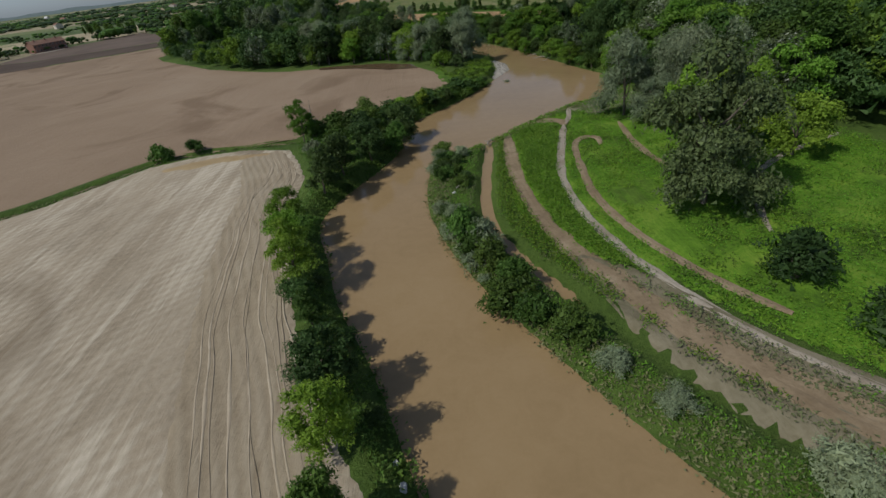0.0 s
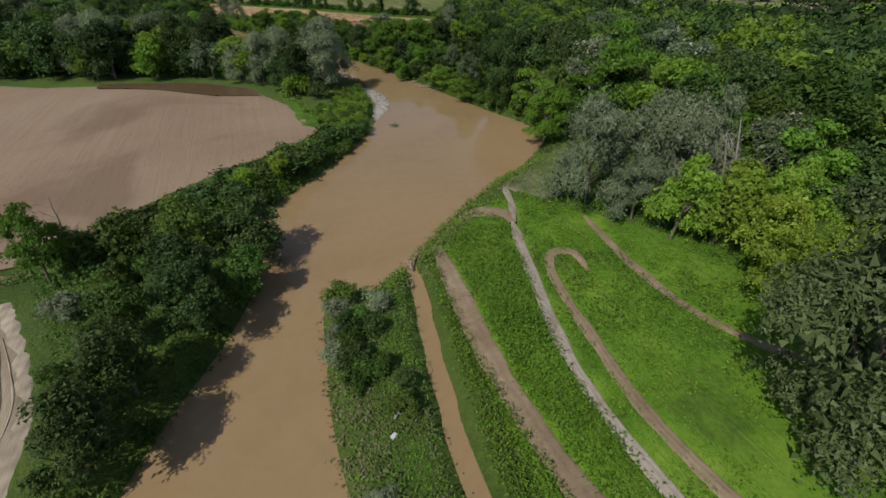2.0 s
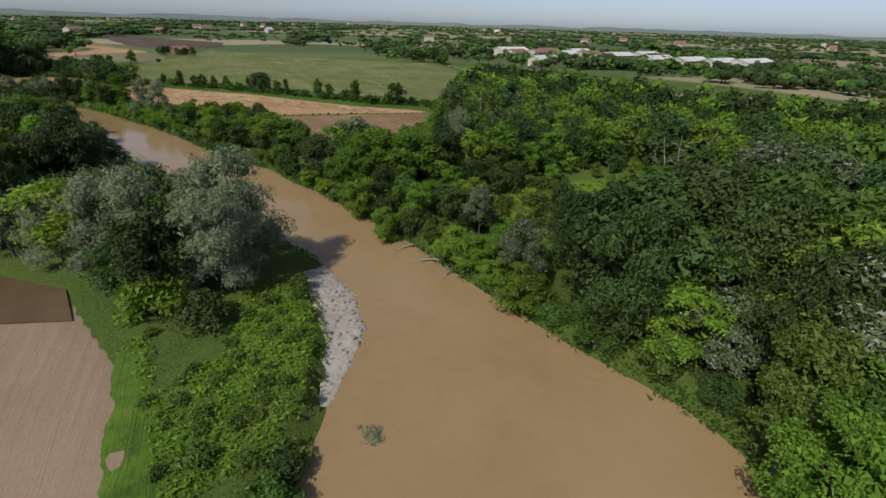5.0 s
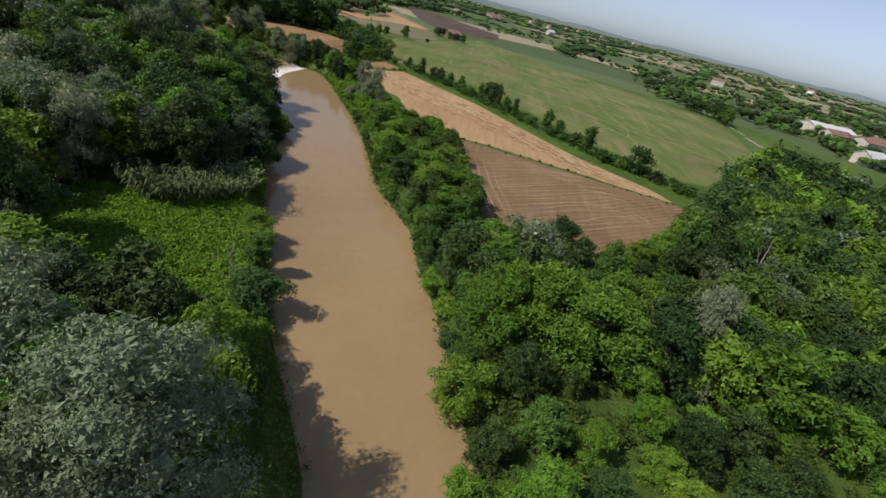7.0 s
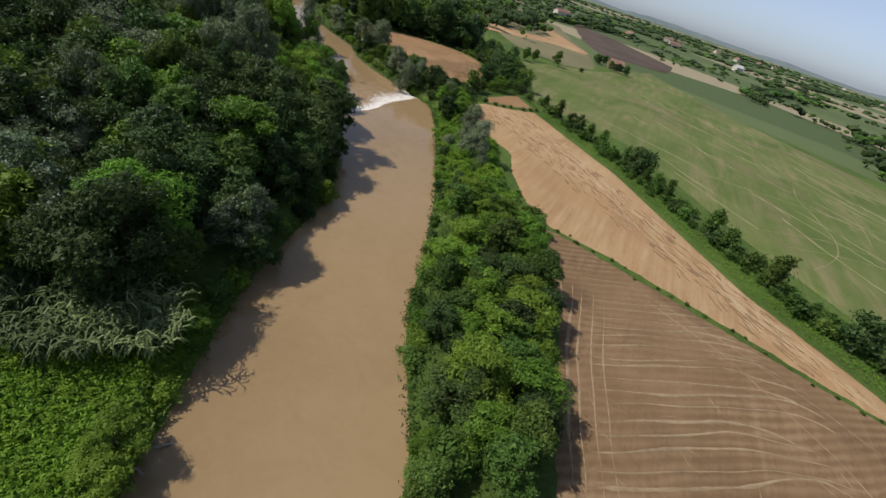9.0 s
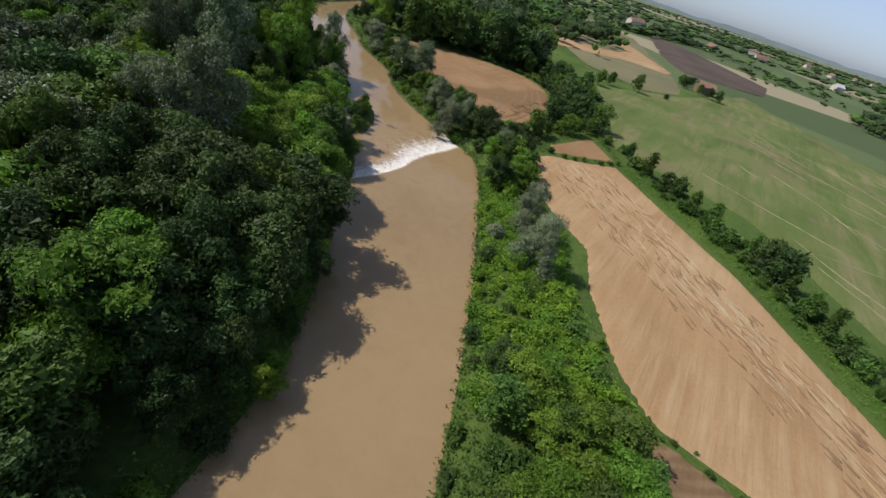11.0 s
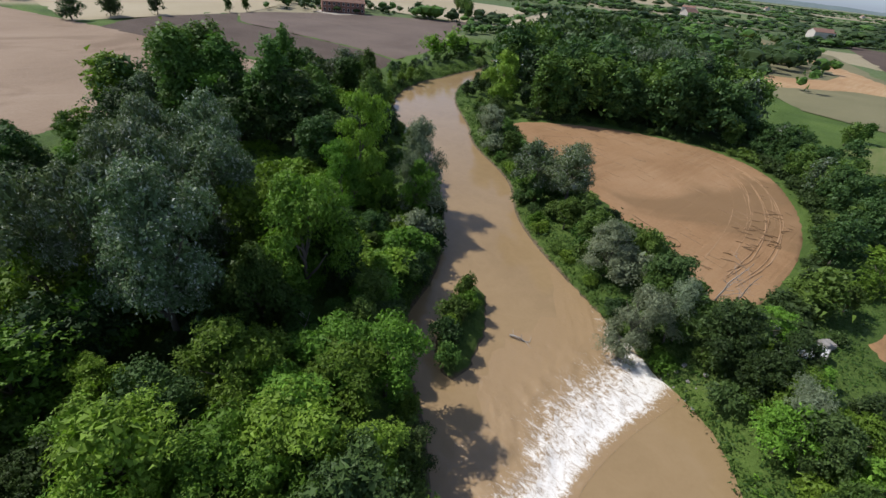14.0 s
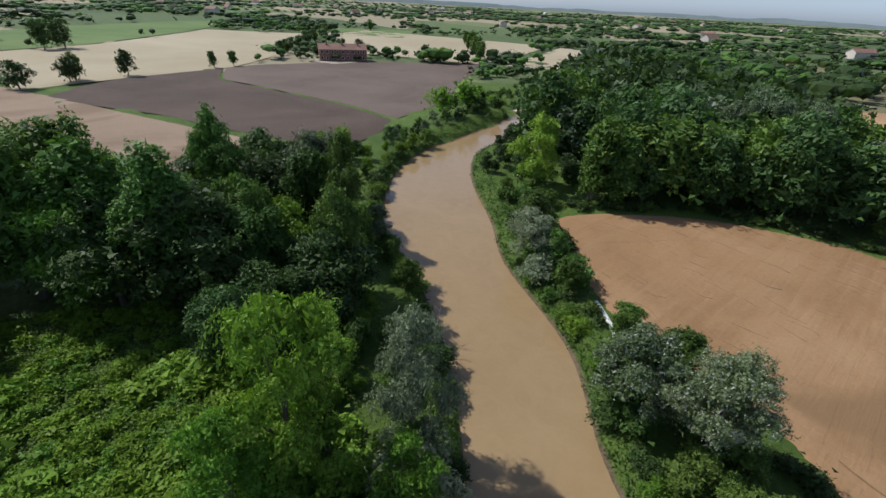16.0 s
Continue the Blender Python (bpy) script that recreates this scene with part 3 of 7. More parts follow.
def build_water():
    """Two levels of water that meet at the weir's lip."""
    for name, far, y0, y1, z in (("water_upper", 150, -140, 335, 0.0), ("water_lower", -330, 252, 600, -0.3)):
        ys = np.unique(np.concatenate([np.linspace(y0, y1, 60), WEIR_LIP[::4, 1]]))
        edge = np.interp(ys, WEIR_LIP[:, 1], WEIR_LIP[:, 0])
        u = np.linspace(0, 1, 40)[:, None]
        x = edge + (far - edge) * (u if far > 0 else 1 - u)
        y = np.broadcast_to(ys, x.shape)
        me = mesh_of(name, np.stack([x.ravel(), y.ravel(), np.full(x.size, z)], 1), grid_faces(40, len(ys)), WATER, True)
        tagged(new(name, me), "flooded brown river water carrying silt", "water", kind="structure")


def build_weir():
    """The lip of the weir and the white water below it."""
    lip = WEIR_LIP
    n, m = len(lip), 34
    t = np.linspace(0, 1, n)
    reach = np.interp(t, [0, 0.25, 0.42, 0.55, 0.8, 0.92, 1.0], [10.0, 9.5, 9.5, 14.0, 15.0, 24.0, 22.0]) + 1.6 * wobble(t * 40, t * 3, 2.0) + 0.8 * wobble(t * 40, t * 3, 0.7)
    v = np.linspace(0, 1, m)
    x = lip[:, 0, None] - reach[:, None] * v
    y = lip[:, 1, None] + reach[:, None] * v * (0.55 - 0.5 * np.sin(math.pi * t[:, None]) * 0.9)
    drop = -0.24 * step(0.02, 0.16, v) - 0.055 * v
    boil = np.abs(0.20 * wobble(x * 1.0, y, 0.7) + 0.18 * wobble(x + 50, y, 1.9))
    z = 0.012 + drop + boil * (step(0.06, 0.2, v) * step(1.0, 0.55, v))
    me = mesh_of("weir_foam", np.stack([x.ravel(), y.ravel(), z.ravel()], 1), grid_faces(n, m), FOAM, True)
    uv = me.uv_layers.new(name="flow")
    vi = np.zeros(len(me.loops), np.int32)
    me.loops.foreach_get("vertex_index", vi)
    uu = np.stack([np.repeat(t, m), np.tile(v, n)], 1)[vi]
    uv.data.foreach_set("uv", uu.astype(np.float32).ravel())
    tagged(new("weir_foam", me), "churning white water below a low river weir", "water", kind="structure")
    bm = bmesh.new()
    for i in range(n):
        a = lip[i]
        for dx, dz in ((0.8, -0.05), (0.8, -1.5), (-0.9, -1.5), (-0.5, -0.34)):
            bm.verts.new((a[0] + dx, a[1], dz))
    bm.verts.ensure_lookup_table()
    for i in range(n - 1):
        for k in range(4):
            bm.faces.new([bm.verts[i * 4 + k], bm.verts[i * 4 + (k + 1) % 4], bm.verts[i * 4 + 4 + (k + 1) % 4], bm.verts[i * 4 + 4 + k]])
    part("weir_sill", bm, STONE)
    tagged(bpy.data.objects["weir_sill"], "submerged concrete sill of a low river weir", "weir", kind="structure")


def ribbon(name, pts, width, material, label):
    """A worn track with two shallow ruts and ragged edges."""
    c = curve(pts, 0.7)
    tan = np.gradient(c, axis=0)
    tan /= np.linalg.norm(tan, axis=1)[:, None]
    nor = np.stack([-tan[:, 1], tan[:, 0]], 1)
    s = np.linspace(-1, 1, 9)
    w = width * 0.5 * (1.25 + 0.28 * wobble(c[:, 0], c[:, 1], 3.0) + 0.15 * wobble(c[:, 0], c[:, 1] + 40, 1.1))
    w = w * np.minimum(1, 0.35 + np.minimum(np.arange(len(c)), np.arange(len(c))[::-1]) / 8)
    x = c[:, 0, None] + nor[:, 0, None] * s * w[:, None]
    y = c[:, 1, None] + nor[:, 1, None] * s * w[:, None]
    z = nominal(x.ravel(), y.ravel()).reshape(x.shape) - 0.05 - 0.07 * np.exp(-((np.abs(s) - 0.5) / 0.2) ** 2) + 0.03 * wobble(x, y, 0.9)
    z[:, [0, -1]] -= 0.12
    me = mesh_of(name, np.stack([x.ravel(), y.ravel(), z.ravel()], 1), grid_faces(len(c), 9)[:, ::-1], material, True)
    tagged(new(name, me), label, "track", kind="structure")


build_ground()
build_water()
build_weir()


HEADLAND = np.array([(-8, 14), (-11.8, 22.5), (-14.8, 29), (-17.8, 38), (-20.3, 48), (-22.8, 56), (-22.4, 64), (-22.8, 70), (-25, 77), (-29, 84.6), (-37, 86.5), (-36, 78), (-32, 66), (-31, 55), (-29, 43), (-25, 28), (-21, 14), (-17, 3), (-10, -12), (-2, -6)], float)


def furrow(x, y, d):
    under = inside(HEADLAND, x, y) * step(0.5, 1.3, nearest(HEADLAND, x, y, True)[0])   # gives way to the turning strip
    return -0.2 * under + 0.035 * np.sin((-x * 0.588 + y * 0.809) * 2 * math.pi / 3.0) + 0.04 * wobble(x, y, 2.2)


def clods(x, y, d):
    return 0.035 * wobble(x, y, 2.0)


ROW_ANGLE = 36
sheet("field_pale", FIELDS["pale"], 0.75, ROW_ANGLE, F_PALE, "pale harvested field with drill rows and stubble", relief=furrow)
sheet("field_headland", HEADLAND, 0.7, 20, F_HEAD, "wheel-tracked turning strip along the field's edge", 0.09, relief=lambda x, y, d: 0.018 * np.sin(d * 2 * math.pi / 1.7) + 0.02 * wobble(x, y, 1.2))
sheet("field_pink", FIELDS["pink"], 2.0, 30, F_PINK, "flood-washed pinkish brown field with damp patches", relief=clods)
sheet("field_brown", FIELDS["brown"], 0.8, 12, F_BROWN, "tilled brown field with curved pale straw rows", relief=clods)
sheet("field_stubble", FIELDS["stubble"], 0.8, 44, F_STUBBLE, "orange silt field streaked with washed straw", relief=clods)
sheet("field_small", FIELDS["small"], 1.0, 0, F_ARC, "small triangular orange silt field")
sheet("field_arc", FIELDS["arc"], 0.9, 54, F_ARC, "orange brown silt field with curved wheel tracks", relief=lambda x, y, d: 0.04 * wobble(x, y, 2.0) - 0.10 * ((np.abs(d - 3.0) < 0.35) | (np.abs(d - 5.2) < 0.35)) * (x > -60))
sheet("field_dark", FIELDS["dark"], 4.0, 40, F_DARK, "freshly ploughed dark brown field")
sheet("field_dark_east", FIELDS["dark_east"], 4.0, 40, F_DUSK, "ploughed grey-brown field in front of a farm")
sheet("field_meadow", FIELDS["meadow"], 3.0, 40, F_MEADOW, "green meadow with dry mown streaks", relief=clods)
sheet("field_olive", FIELDS["olive"], 8.0, 0, F_OLIVE, "olive green crop field")
sweep = np.array([(-108, 482), (-148, 579), (-164, 654), (-177, 742), (-117, 670), (-74, 611), (-35, 549), (-34, 534), (-58, 525), (-79, 493), (-93, 474)], float)
lens = np.array([(-132, 543), (-149, 631), (-140, 657), (-118, 651), (-90, 611), (-71, 572), (-72, 546), (-80, 533), (-95, 516), (-113, 524)], float)
sheet("field_sweep", sweep, 5.0, 0, F_STUBBLE, "bare pinkish beige sweep of soil round an olive field", 0.25)
sheet("field_lens", lens, 5.0, 0, F_OLIVE, "olive green crop enclosed by bare soil", 0.5)
sheet("field_orchard", FIELDS["orchard"], 8.0, 0, F_DARK, "dark netted orchard plot")
sheet("field_farm", FIELDS["farm"], 6.0, 0, F_BEIGE, "dry beige field beside a farmstead")
sheet("field_green", FIELDS["green"], 8.0, 0, F_CROP, "fresh green crop field beyond a beige field")
sheet("field_green_two", FIELDS["green_two"], 8.0, 0, F_CROP, "fresh green crop field behind a farmstead")
sheet("field_back", FIELDS["back"], 8.0, 0, F_BEIGE, "dry beige field behind a farmstead")
sheet("field_back_two", FIELDS["back_two"], 8.0, 0, F_BEIGE, "dry beige field near the river wood")
sheet("grass_meadow", LUSH, 1.0, 20, F_LUSH, "lush bright green riverside meadow", 0.02, relief=lambda x, y, d: 0.06 * wobble(x, y, 2.5))
SURFACE = {"TRACK": TRACK, "TRACK_PALE": TRACK_PALE}
for tname, (tp, tw, tm) in TRACKS.items():
    ribbon(tname, tp, tw, SURFACE[tm], "brown earth ditch between two fields" if tname == "field_ditch" else "worn dirt track through green weeds" if tm == "TRACK" else "pale sandy wheel track through grass")
ribbon("mud_flat", [(12, 47), (14.5, 38), (17.5, 30), (21, 23.5), (26, 18), (36, 8.5)], 2.6, TRACK, "wide muddy churned track through weeds")
sheet("flood_flat", FLAT, 0.7, -50, F_FLAT, "muddy flood-flattened ground between wheel tracks", -0.14, relief=lambda x, y, d: 0.04 * wobble(x, y, 1.6))
sheet("gravel_bar", curve([(27.5, 91.5), (32, 95.2), (37, 98.2), (43.5, 104), (47.5, 105.5), (50, 100), (47, 95), (45.5, 90), (41, 88.5), (38.5, 85.5), (35, 87.5), (31.5, 85.2)], 1.0, True), 0.7, 0, F_BAR, "pale gravel and dry weeds beside the river", 0.03, relief=clods)
sheet("stone_bank", np.array([(17.4, 127.6), (20.5, 128.6), (24.4, 136.2), (25.3, 145), (23.4, 152.5), (20.2, 150.5), (19.8, 143), (19.8, 136.5)], float), 0.5, 0, GRAVEL, "pale gravel bank strewn with stones", 0.05, relief=clods)

for cname, cpoly in (("clearing_left", [(-19, 175), (-18, 184), (-14, 186), (-7, 197), (-2.5, 199.5), (4, 187.5), (10.5, 175), (7, 171), (-4, 169), (-12, 171)]), ("clearing_point", [(3, 124), (7, 121.6), (13, 123), (17.5, 128.6), (19.8, 136), (20.3, 147), (14, 146), (11, 136), (6, 132), (5, 142), (2.4, 140)]), ("clearing_east", [(50, 150), (54, 147), (60, 152), (72, 150), (84, 152), (90, 160), (80, 163), (66, 165), (58, 163), (50, 158)]), ("clearing_strip", [(-3.5, 258), (2, 263.5), (-3, 277), (-12, 280), (-16.5, 276.5), (-26, 287.2), (-13.6, 267.5)])):
    sheet(cname, np.array(cpoly, float), 0.8, 20, F_LUSH if cname == "clearing_east" else F_TANGLE, "bright green tangle of weeds and grass", 0.06, relief=lambda x, y, d: 0.12 * wobble(x, y, 2.5))
puddle = np.array([(-2, 146.5), (-11, 149.5), (-17, 154.5), (-24, 160), (-36, 165), (-36, 168.6), (-26, 166), (-13, 161), (-4, 153.5)], float)
pm = sheet("flood_puddle", puddle, 1.0, 0, WET_SILT, "shallow brown flood water on a field's edge", 0.0)
level = float(nominal(puddle[:, 0], puddle[:, 1]).mean()) + 0.2
for v in pm.data.vertices:
    v.co.z = level


def streaks(name, label, lines, width, material, height, seed, category="field marks"):
    """Low ridges along lines on a field, ragged and broken: straw, wheel lines, ruts."""
    r = np.random.default_rng(seed)
    pieces = []
    for pts in lines:
        c = curve(pts, 0.6)
        c = c + np.stack([wobble(c[:, 0], c[:, 1] + 7 * seed, 5.0), wobble(c[:, 0] + 31, c[:, 1], 5.0)], 1) * 0.25
        tan = np.gradient(c, axis=0)
        tan /= np.linalg.norm(tan, axis=1)[:, None] + 1e-9
        nor = np.stack([-tan[:, 1], tan[:, 0]], 1)
        n = len(c)
        w = width * r.uniform(0.6, 1.4) * np.clip(0.75 + 0.6 * wobble(c[:, 0] + 13 * seed, c[:, 1], 6.3) + 0.35 * wobble(c[:, 0], c[:, 1], 0.9), 0.05, 1.3)
        w = w * np.minimum(1, np.minimum(np.arange(n), np.arange(n)[::-1]) / 3)
        s = np.array([-1, -0.4, 0.4, 1])
        x, y = c[:, :1] + nor[:, :1] * s * w[:, None] * 0.5, c[:, 1:] + nor[:, 1:] * s * w[:, None] * 0.5
        z = nominal(x.ravel(), y.ravel()).reshape(x.shape) + height + np.array([-0.10, 0, 0, -0.10])
        pieces.append((np.stack([x.ravel(), y.ravel(), z.ravel()], 1), grid_faces(n, 4)[:, ::-1]))
    v = np.concatenate([p[0] for p in pieces])
    offs = np.cumsum([0] + [len(p[0]) for p in pieces[:-1]])
    f = np.concatenate([p[1] + o for p, o in zip(pieces, offs)])
    tagged(new(name, mesh_of(name, v, f, material, True)), label, category, kind="stuff")


# wheel lines round the pale field's edge
EDGE_OUT = np.array([(-2, -6), (-8, 10), (-12.3, 22), (-16, 31), (-19, 41), (-21.3, 50), (-23.4, 60), (-24, 70), (-27, 79)], float)
EDGE_IN = np.array([(-12, -12), (-19, 10), (-24, 25), (-27.5, 36), (-29, 46), (-30.5, 57), (-31.2, 66), (-30.5, 76), (-33, 82)], float)
between = [EDGE_OUT + (EDGE_IN - EDGE_OUT) * f for f in (0.05, 0.10, 0.24, 0.31, 0.40, 0.47, 0.62, 0.69, 0.80, 0.87, 0.96)]
streaks("wheel_ruts", "dark wheel ruts round a pale field's edge", [between[i] for i in (0, 1, 4, 7)], 0.2, RUT, 0.13, 1)
streaks("wheel_lines", "pale wheel lines round a field's edge", [between[i] + 0.45 for i in (0, 2, 3, 5, 6, 8, 9)], 0.34, RUT_PALE, 0.13, 2)
rr = np.random.default_rng(5)


def clip_rows(rows, poly, avoid=None, margin=0.8):
    out = []
    for pts in rows:
        c = curve([tuple(p) for p in pts], 0.5)
        k = inside(poly, c[:, 0], c[:, 1]) & (nearest(poly, c[:, 0], c[:, 1], True)[0] > margin)
        if avoid is not None:
            k &= ~inside(avoid, c[:, 0], c[:, 1])
        c = c[k]
        if len(c) > 2:
            out.append([tuple(p) for p in c[::4]] + [tuple(c[-1])])
    return out


# brown field: curved straw rows, wheel lines down its river side, crossing lines at its far end
straw = []
for i in range(24):
    y = 201.0 + 1.85 * i + rr.normal() * 0.2
    x = 36.5 - 0.28 * (y - 204)
    ln = (33 - 0.45 * i) * rr.uniform(0.8, 1.1)
    straw.append([(x, y), (x + ln * 0.27, y + ln * 0.21 + 0.5 * math.sin(i * 2.1)), (x + ln * 0.55, y + ln * 0.44 + rr.normal() * 0.4), (x + ln * 0.8, y + ln * 0.58 + rr.normal() * 0.7), (x + ln * 0.95, y + ln * 0.62 + rr.normal() * 0.8)])
bits = []
for i in range(90):
    p = np.array([rr.uniform(33, 74), rr.uniform(203, 243)])
    a = radians(rr.choice([-35, -60, 10, 35]) + rr.normal() * 15)
    ln = rr.uniform(0.8, 3.5)
    q = p + np.array([math.cos(a), math.sin(a)]) * ln
    bits.append([tuple(p), tuple((p + q) / 2 + rr.normal(size=2) * 0.25), tuple(q)])
wheels = [[(28 + o, 236), (31 + o, 220), (35.5 + o, 203)] for o in (-3.0, -1.2, 0.2, 2.0, 3.6)]
cross = [[(38, 241), (50, 236), (62, 227), (66, 222)], [(34, 243), (50, 240), (68, 233)]]
streaks("straw_rows", "pale curved straw rows on a brown field", clip_rows(straw, FIELDS["brown"]), 0.34, STRAW_SOIL, 0.11, 4)
streaks("straw_rows", "loose pale straw scattered on a brown field", clip_rows(bits, FIELDS["brown"]), 0.3, STRAW_SOIL, 0.06, 21)
streaks("wheel_lines", "pale wheel lines along a brown field", clip_rows(wheels, FIELDS["brown"], None, 0.3), 0.36, STRAW_SOIL, 0.11, 5)
streaks("straw_rows", "pale straw lines crossing a brown field", clip_rows(cross, FIELDS["brown"]), 0.3, STRAW_SOIL, 0.08, 6)
# orange field: straw washed into lengthwise streaks
wash = []
for i in range(240):
    t, s = rr.random(), rr.random() ** 0.7
    p = np.array([-9.0, 318.0]) + np.array([79.0, -72.0]) * t + np.array([-0.70, -0.71]) * (1.0 + 17 * (1 - s) * (1 - 0.6 * t))
    ln = rr.uniform(2, 8)
    wash.append([tuple(p), tuple(p + np.array([0.73, -0.68]) * ln * 0.5 + rr.normal(size=2) * 0.4), tuple(p + np.array([0.73, -0.68]) * ln)])
streaks("washed_straw", "pale straw washed into streaks on orange silt", clip_rows(wash, FIELDS["stubble"]), 0.5, STRAW, 0.09, 7)
dark = []
for i in range(420):
    t, s = rr.random(), rr.random()
    p = np.array([-9.0, 318.0]) + np.array([79.0, -72.0]) * t + np.array([-0.70, -0.71]) * (1.0 + 20 * s * (1 - 0.6 * t))
    q = p + np.array([0.73, -0.68]) * rr.uniform(1.2, 3.2) + rr.normal(size=2) * 0.5
    dark.append([tuple(p), tuple((p + q) / 2 + rr.normal(size=2) * 0.3), tuple(q)])
streaks("soil_clods", "dark overturned clods on orange silt", clip_rows(dark, FIELDS["stubble"]), 0.65, CLOD, 0.15, 10)
dark = []
for i in range(150):
    p = np.array([rr.uniform(-95, -36), rr.uniform(312, 368)])
    q = p + np.array([0.98, -0.18]) * rr.uniform(1.5, 5.0) + rr.normal(size=2) * 0.4
    dark.append([tuple(p), tuple((p + q) / 2 + rr.normal(size=2) * 0.3), tuple(q)])
streaks("soil_clods", "dark damp marks on orange silt", clip_rows(dark, FIELDS["arc"]), 0.3, CLOD, 0.11, 11)
arcs = [[(-92, 341), (-80, 357), (-62, 364.5), (-48, 359), (-41, 345), (-37.5, 328), (-39, 315)], [(-88, 339), (-78, 353), (-62, 360), (-50, 355), (-44, 342), (-40.5, 328)]]
streaks("wheel_ruts", "faint curved wheel ruts on orange silt", clip_rows(arcs, FIELDS["arc"]), 0.25, ARC_RIDGE, 0.09, 8)
edge = np.array([(-52, 363), (-45, 357), (-39.5, 347), (-36, 336), (-34.6, 324), (-36, 313)], float)
mid = np.array([(-60, 345), (-60, 345), (-58, 340), (-56, 335), (-54, 328), (-50, 320)], float)
rings = [edge + (mid - edge) * f for f in (0.06, 0.11, 0.17, 0.22, 0.29, 0.36, 0.44)]
streaks("wheel_ruts", "faint curved wheel ruts on orange silt", clip_rows(rings[::2], FIELDS["arc"]), 0.22, ARC_RIDGE, 0.08, 14)
streaks("wheel_lines", "pale ridges of silt beside wheel ruts", clip_rows([q + 0.5 for q in rings[1::2]], FIELDS["arc"]), 0.2, ARC_RIDGE, 0.07, 15)
heaps = []
for i in range(46):
    p = np.array([-40.5, 334.0]) + rr.normal(size=2) * (2.2, 6.0)
    heaps.append([tuple(p), tuple(p + (0.6, 0.3)), tuple(p + rr.normal(size=2) * 0.4 + (1.3, 0.5))])
streaks("soil_clods", "dark overturned clods beside wheel ruts", clip_rows(heaps, FIELDS["arc"]), 0.8, CLOD, 0.2, 16)
circle = [(-47.3 + 1.7 * math.cos(k * 0.7), 317.2 + 1.7 * math.sin(k * 0.7)) for k in range(10)]
streaks("wheel_ruts", "dark turning circle of wheel ruts on orange silt", [circle], 0.3, CLOD, 0.12, 22)
# dry mown lines on the meadow behind the hedge
mown = []
for i in range(46):
    p = np.array([rr.uniform(0, 110), rr.uniform(290, 470)])
    a = radians(-40 + rr.normal() * 9)
    ln = rr.uniform(8, 40)
    d = np.array([math.cos(a), math.sin(a)])
    mown.append([tuple(p), tuple(p + d * ln * 0.5 + rr.normal(size=2) * 1.0), tuple(p + d * ln)])
streaks("mown_lines", "dry mown lines across a green meadow", clip_rows(mown, FIELDS["meadow"]), 0.9, DRY_LINE, 0.12, 9)
curls = [[(71, 288), (79, 303), (83, 318), (82, 333), (79, 350), (80, 367)], [(95, 330), (97, 345), (96, 360), (88, 372)], [(60, 300), (84, 318), (110, 324)], [(66, 296), (90, 312), (118, 318)], [(40, 330), (70, 340), (104, 350), (130, 352)]]
streaks("mown_lines", "bare curling wheel lines across a green meadow", clip_rows(curls, FIELDS["meadow"]), 0.5, DRY_LINE, 0.09, 19)
sheet("silt_wash", np.array([(-53, 82.2), (-47, 84.8), (-41, 86.2), (-31, 85), (-31, 82.6), (-38, 82.5), (-46, 80.5), (-50, 80.6)], float), 0.7, 0, SILT, "yellow silt left by flood water", 0.12)


def foam_line(x0, y0, x1, y1, reach):
    """White water over a low sill far downstream."""
    n, m = 24, 10
    t, v = np.linspace(0, 1, n), np.linspace(0, 1, m)
    d = np.array([y0 - y1, x1 - x0]) / math.hypot(x1 - x0, y1 - y0)
    x = (x0 + (x1 - x0) * t)[:, None] + d[0] * reach * v
    y = (y0 + (y1 - y0) * t)[:, None] + d[1] * reach * v
    z = -0.24 + 0.12 * np.abs(wobble(x, y, 0.8)) * step(1.0, 0.5, v)
    me = mesh_of("weir_foam_far", np.stack([x.ravel(), y.ravel(), z.ravel()], 1), grid_faces(n, m), FOAM, True)
    uv = me.uv_layers.new(name="flow")
    vi = np.zeros(len(me.loops), np.int32)
    me.loops.foreach_get("vertex_index", vi)
    uv.data.foreach_set("uv", np.stack([np.repeat(t, m), np.tile(v, n)], 1)[vi].astype(np.float32).ravel())
    tagged(new("weir_foam_far", me), "white water over a low sill downstream", "water", kind="structure")


foam_line(-168, 410, -157, 403, -5.0)


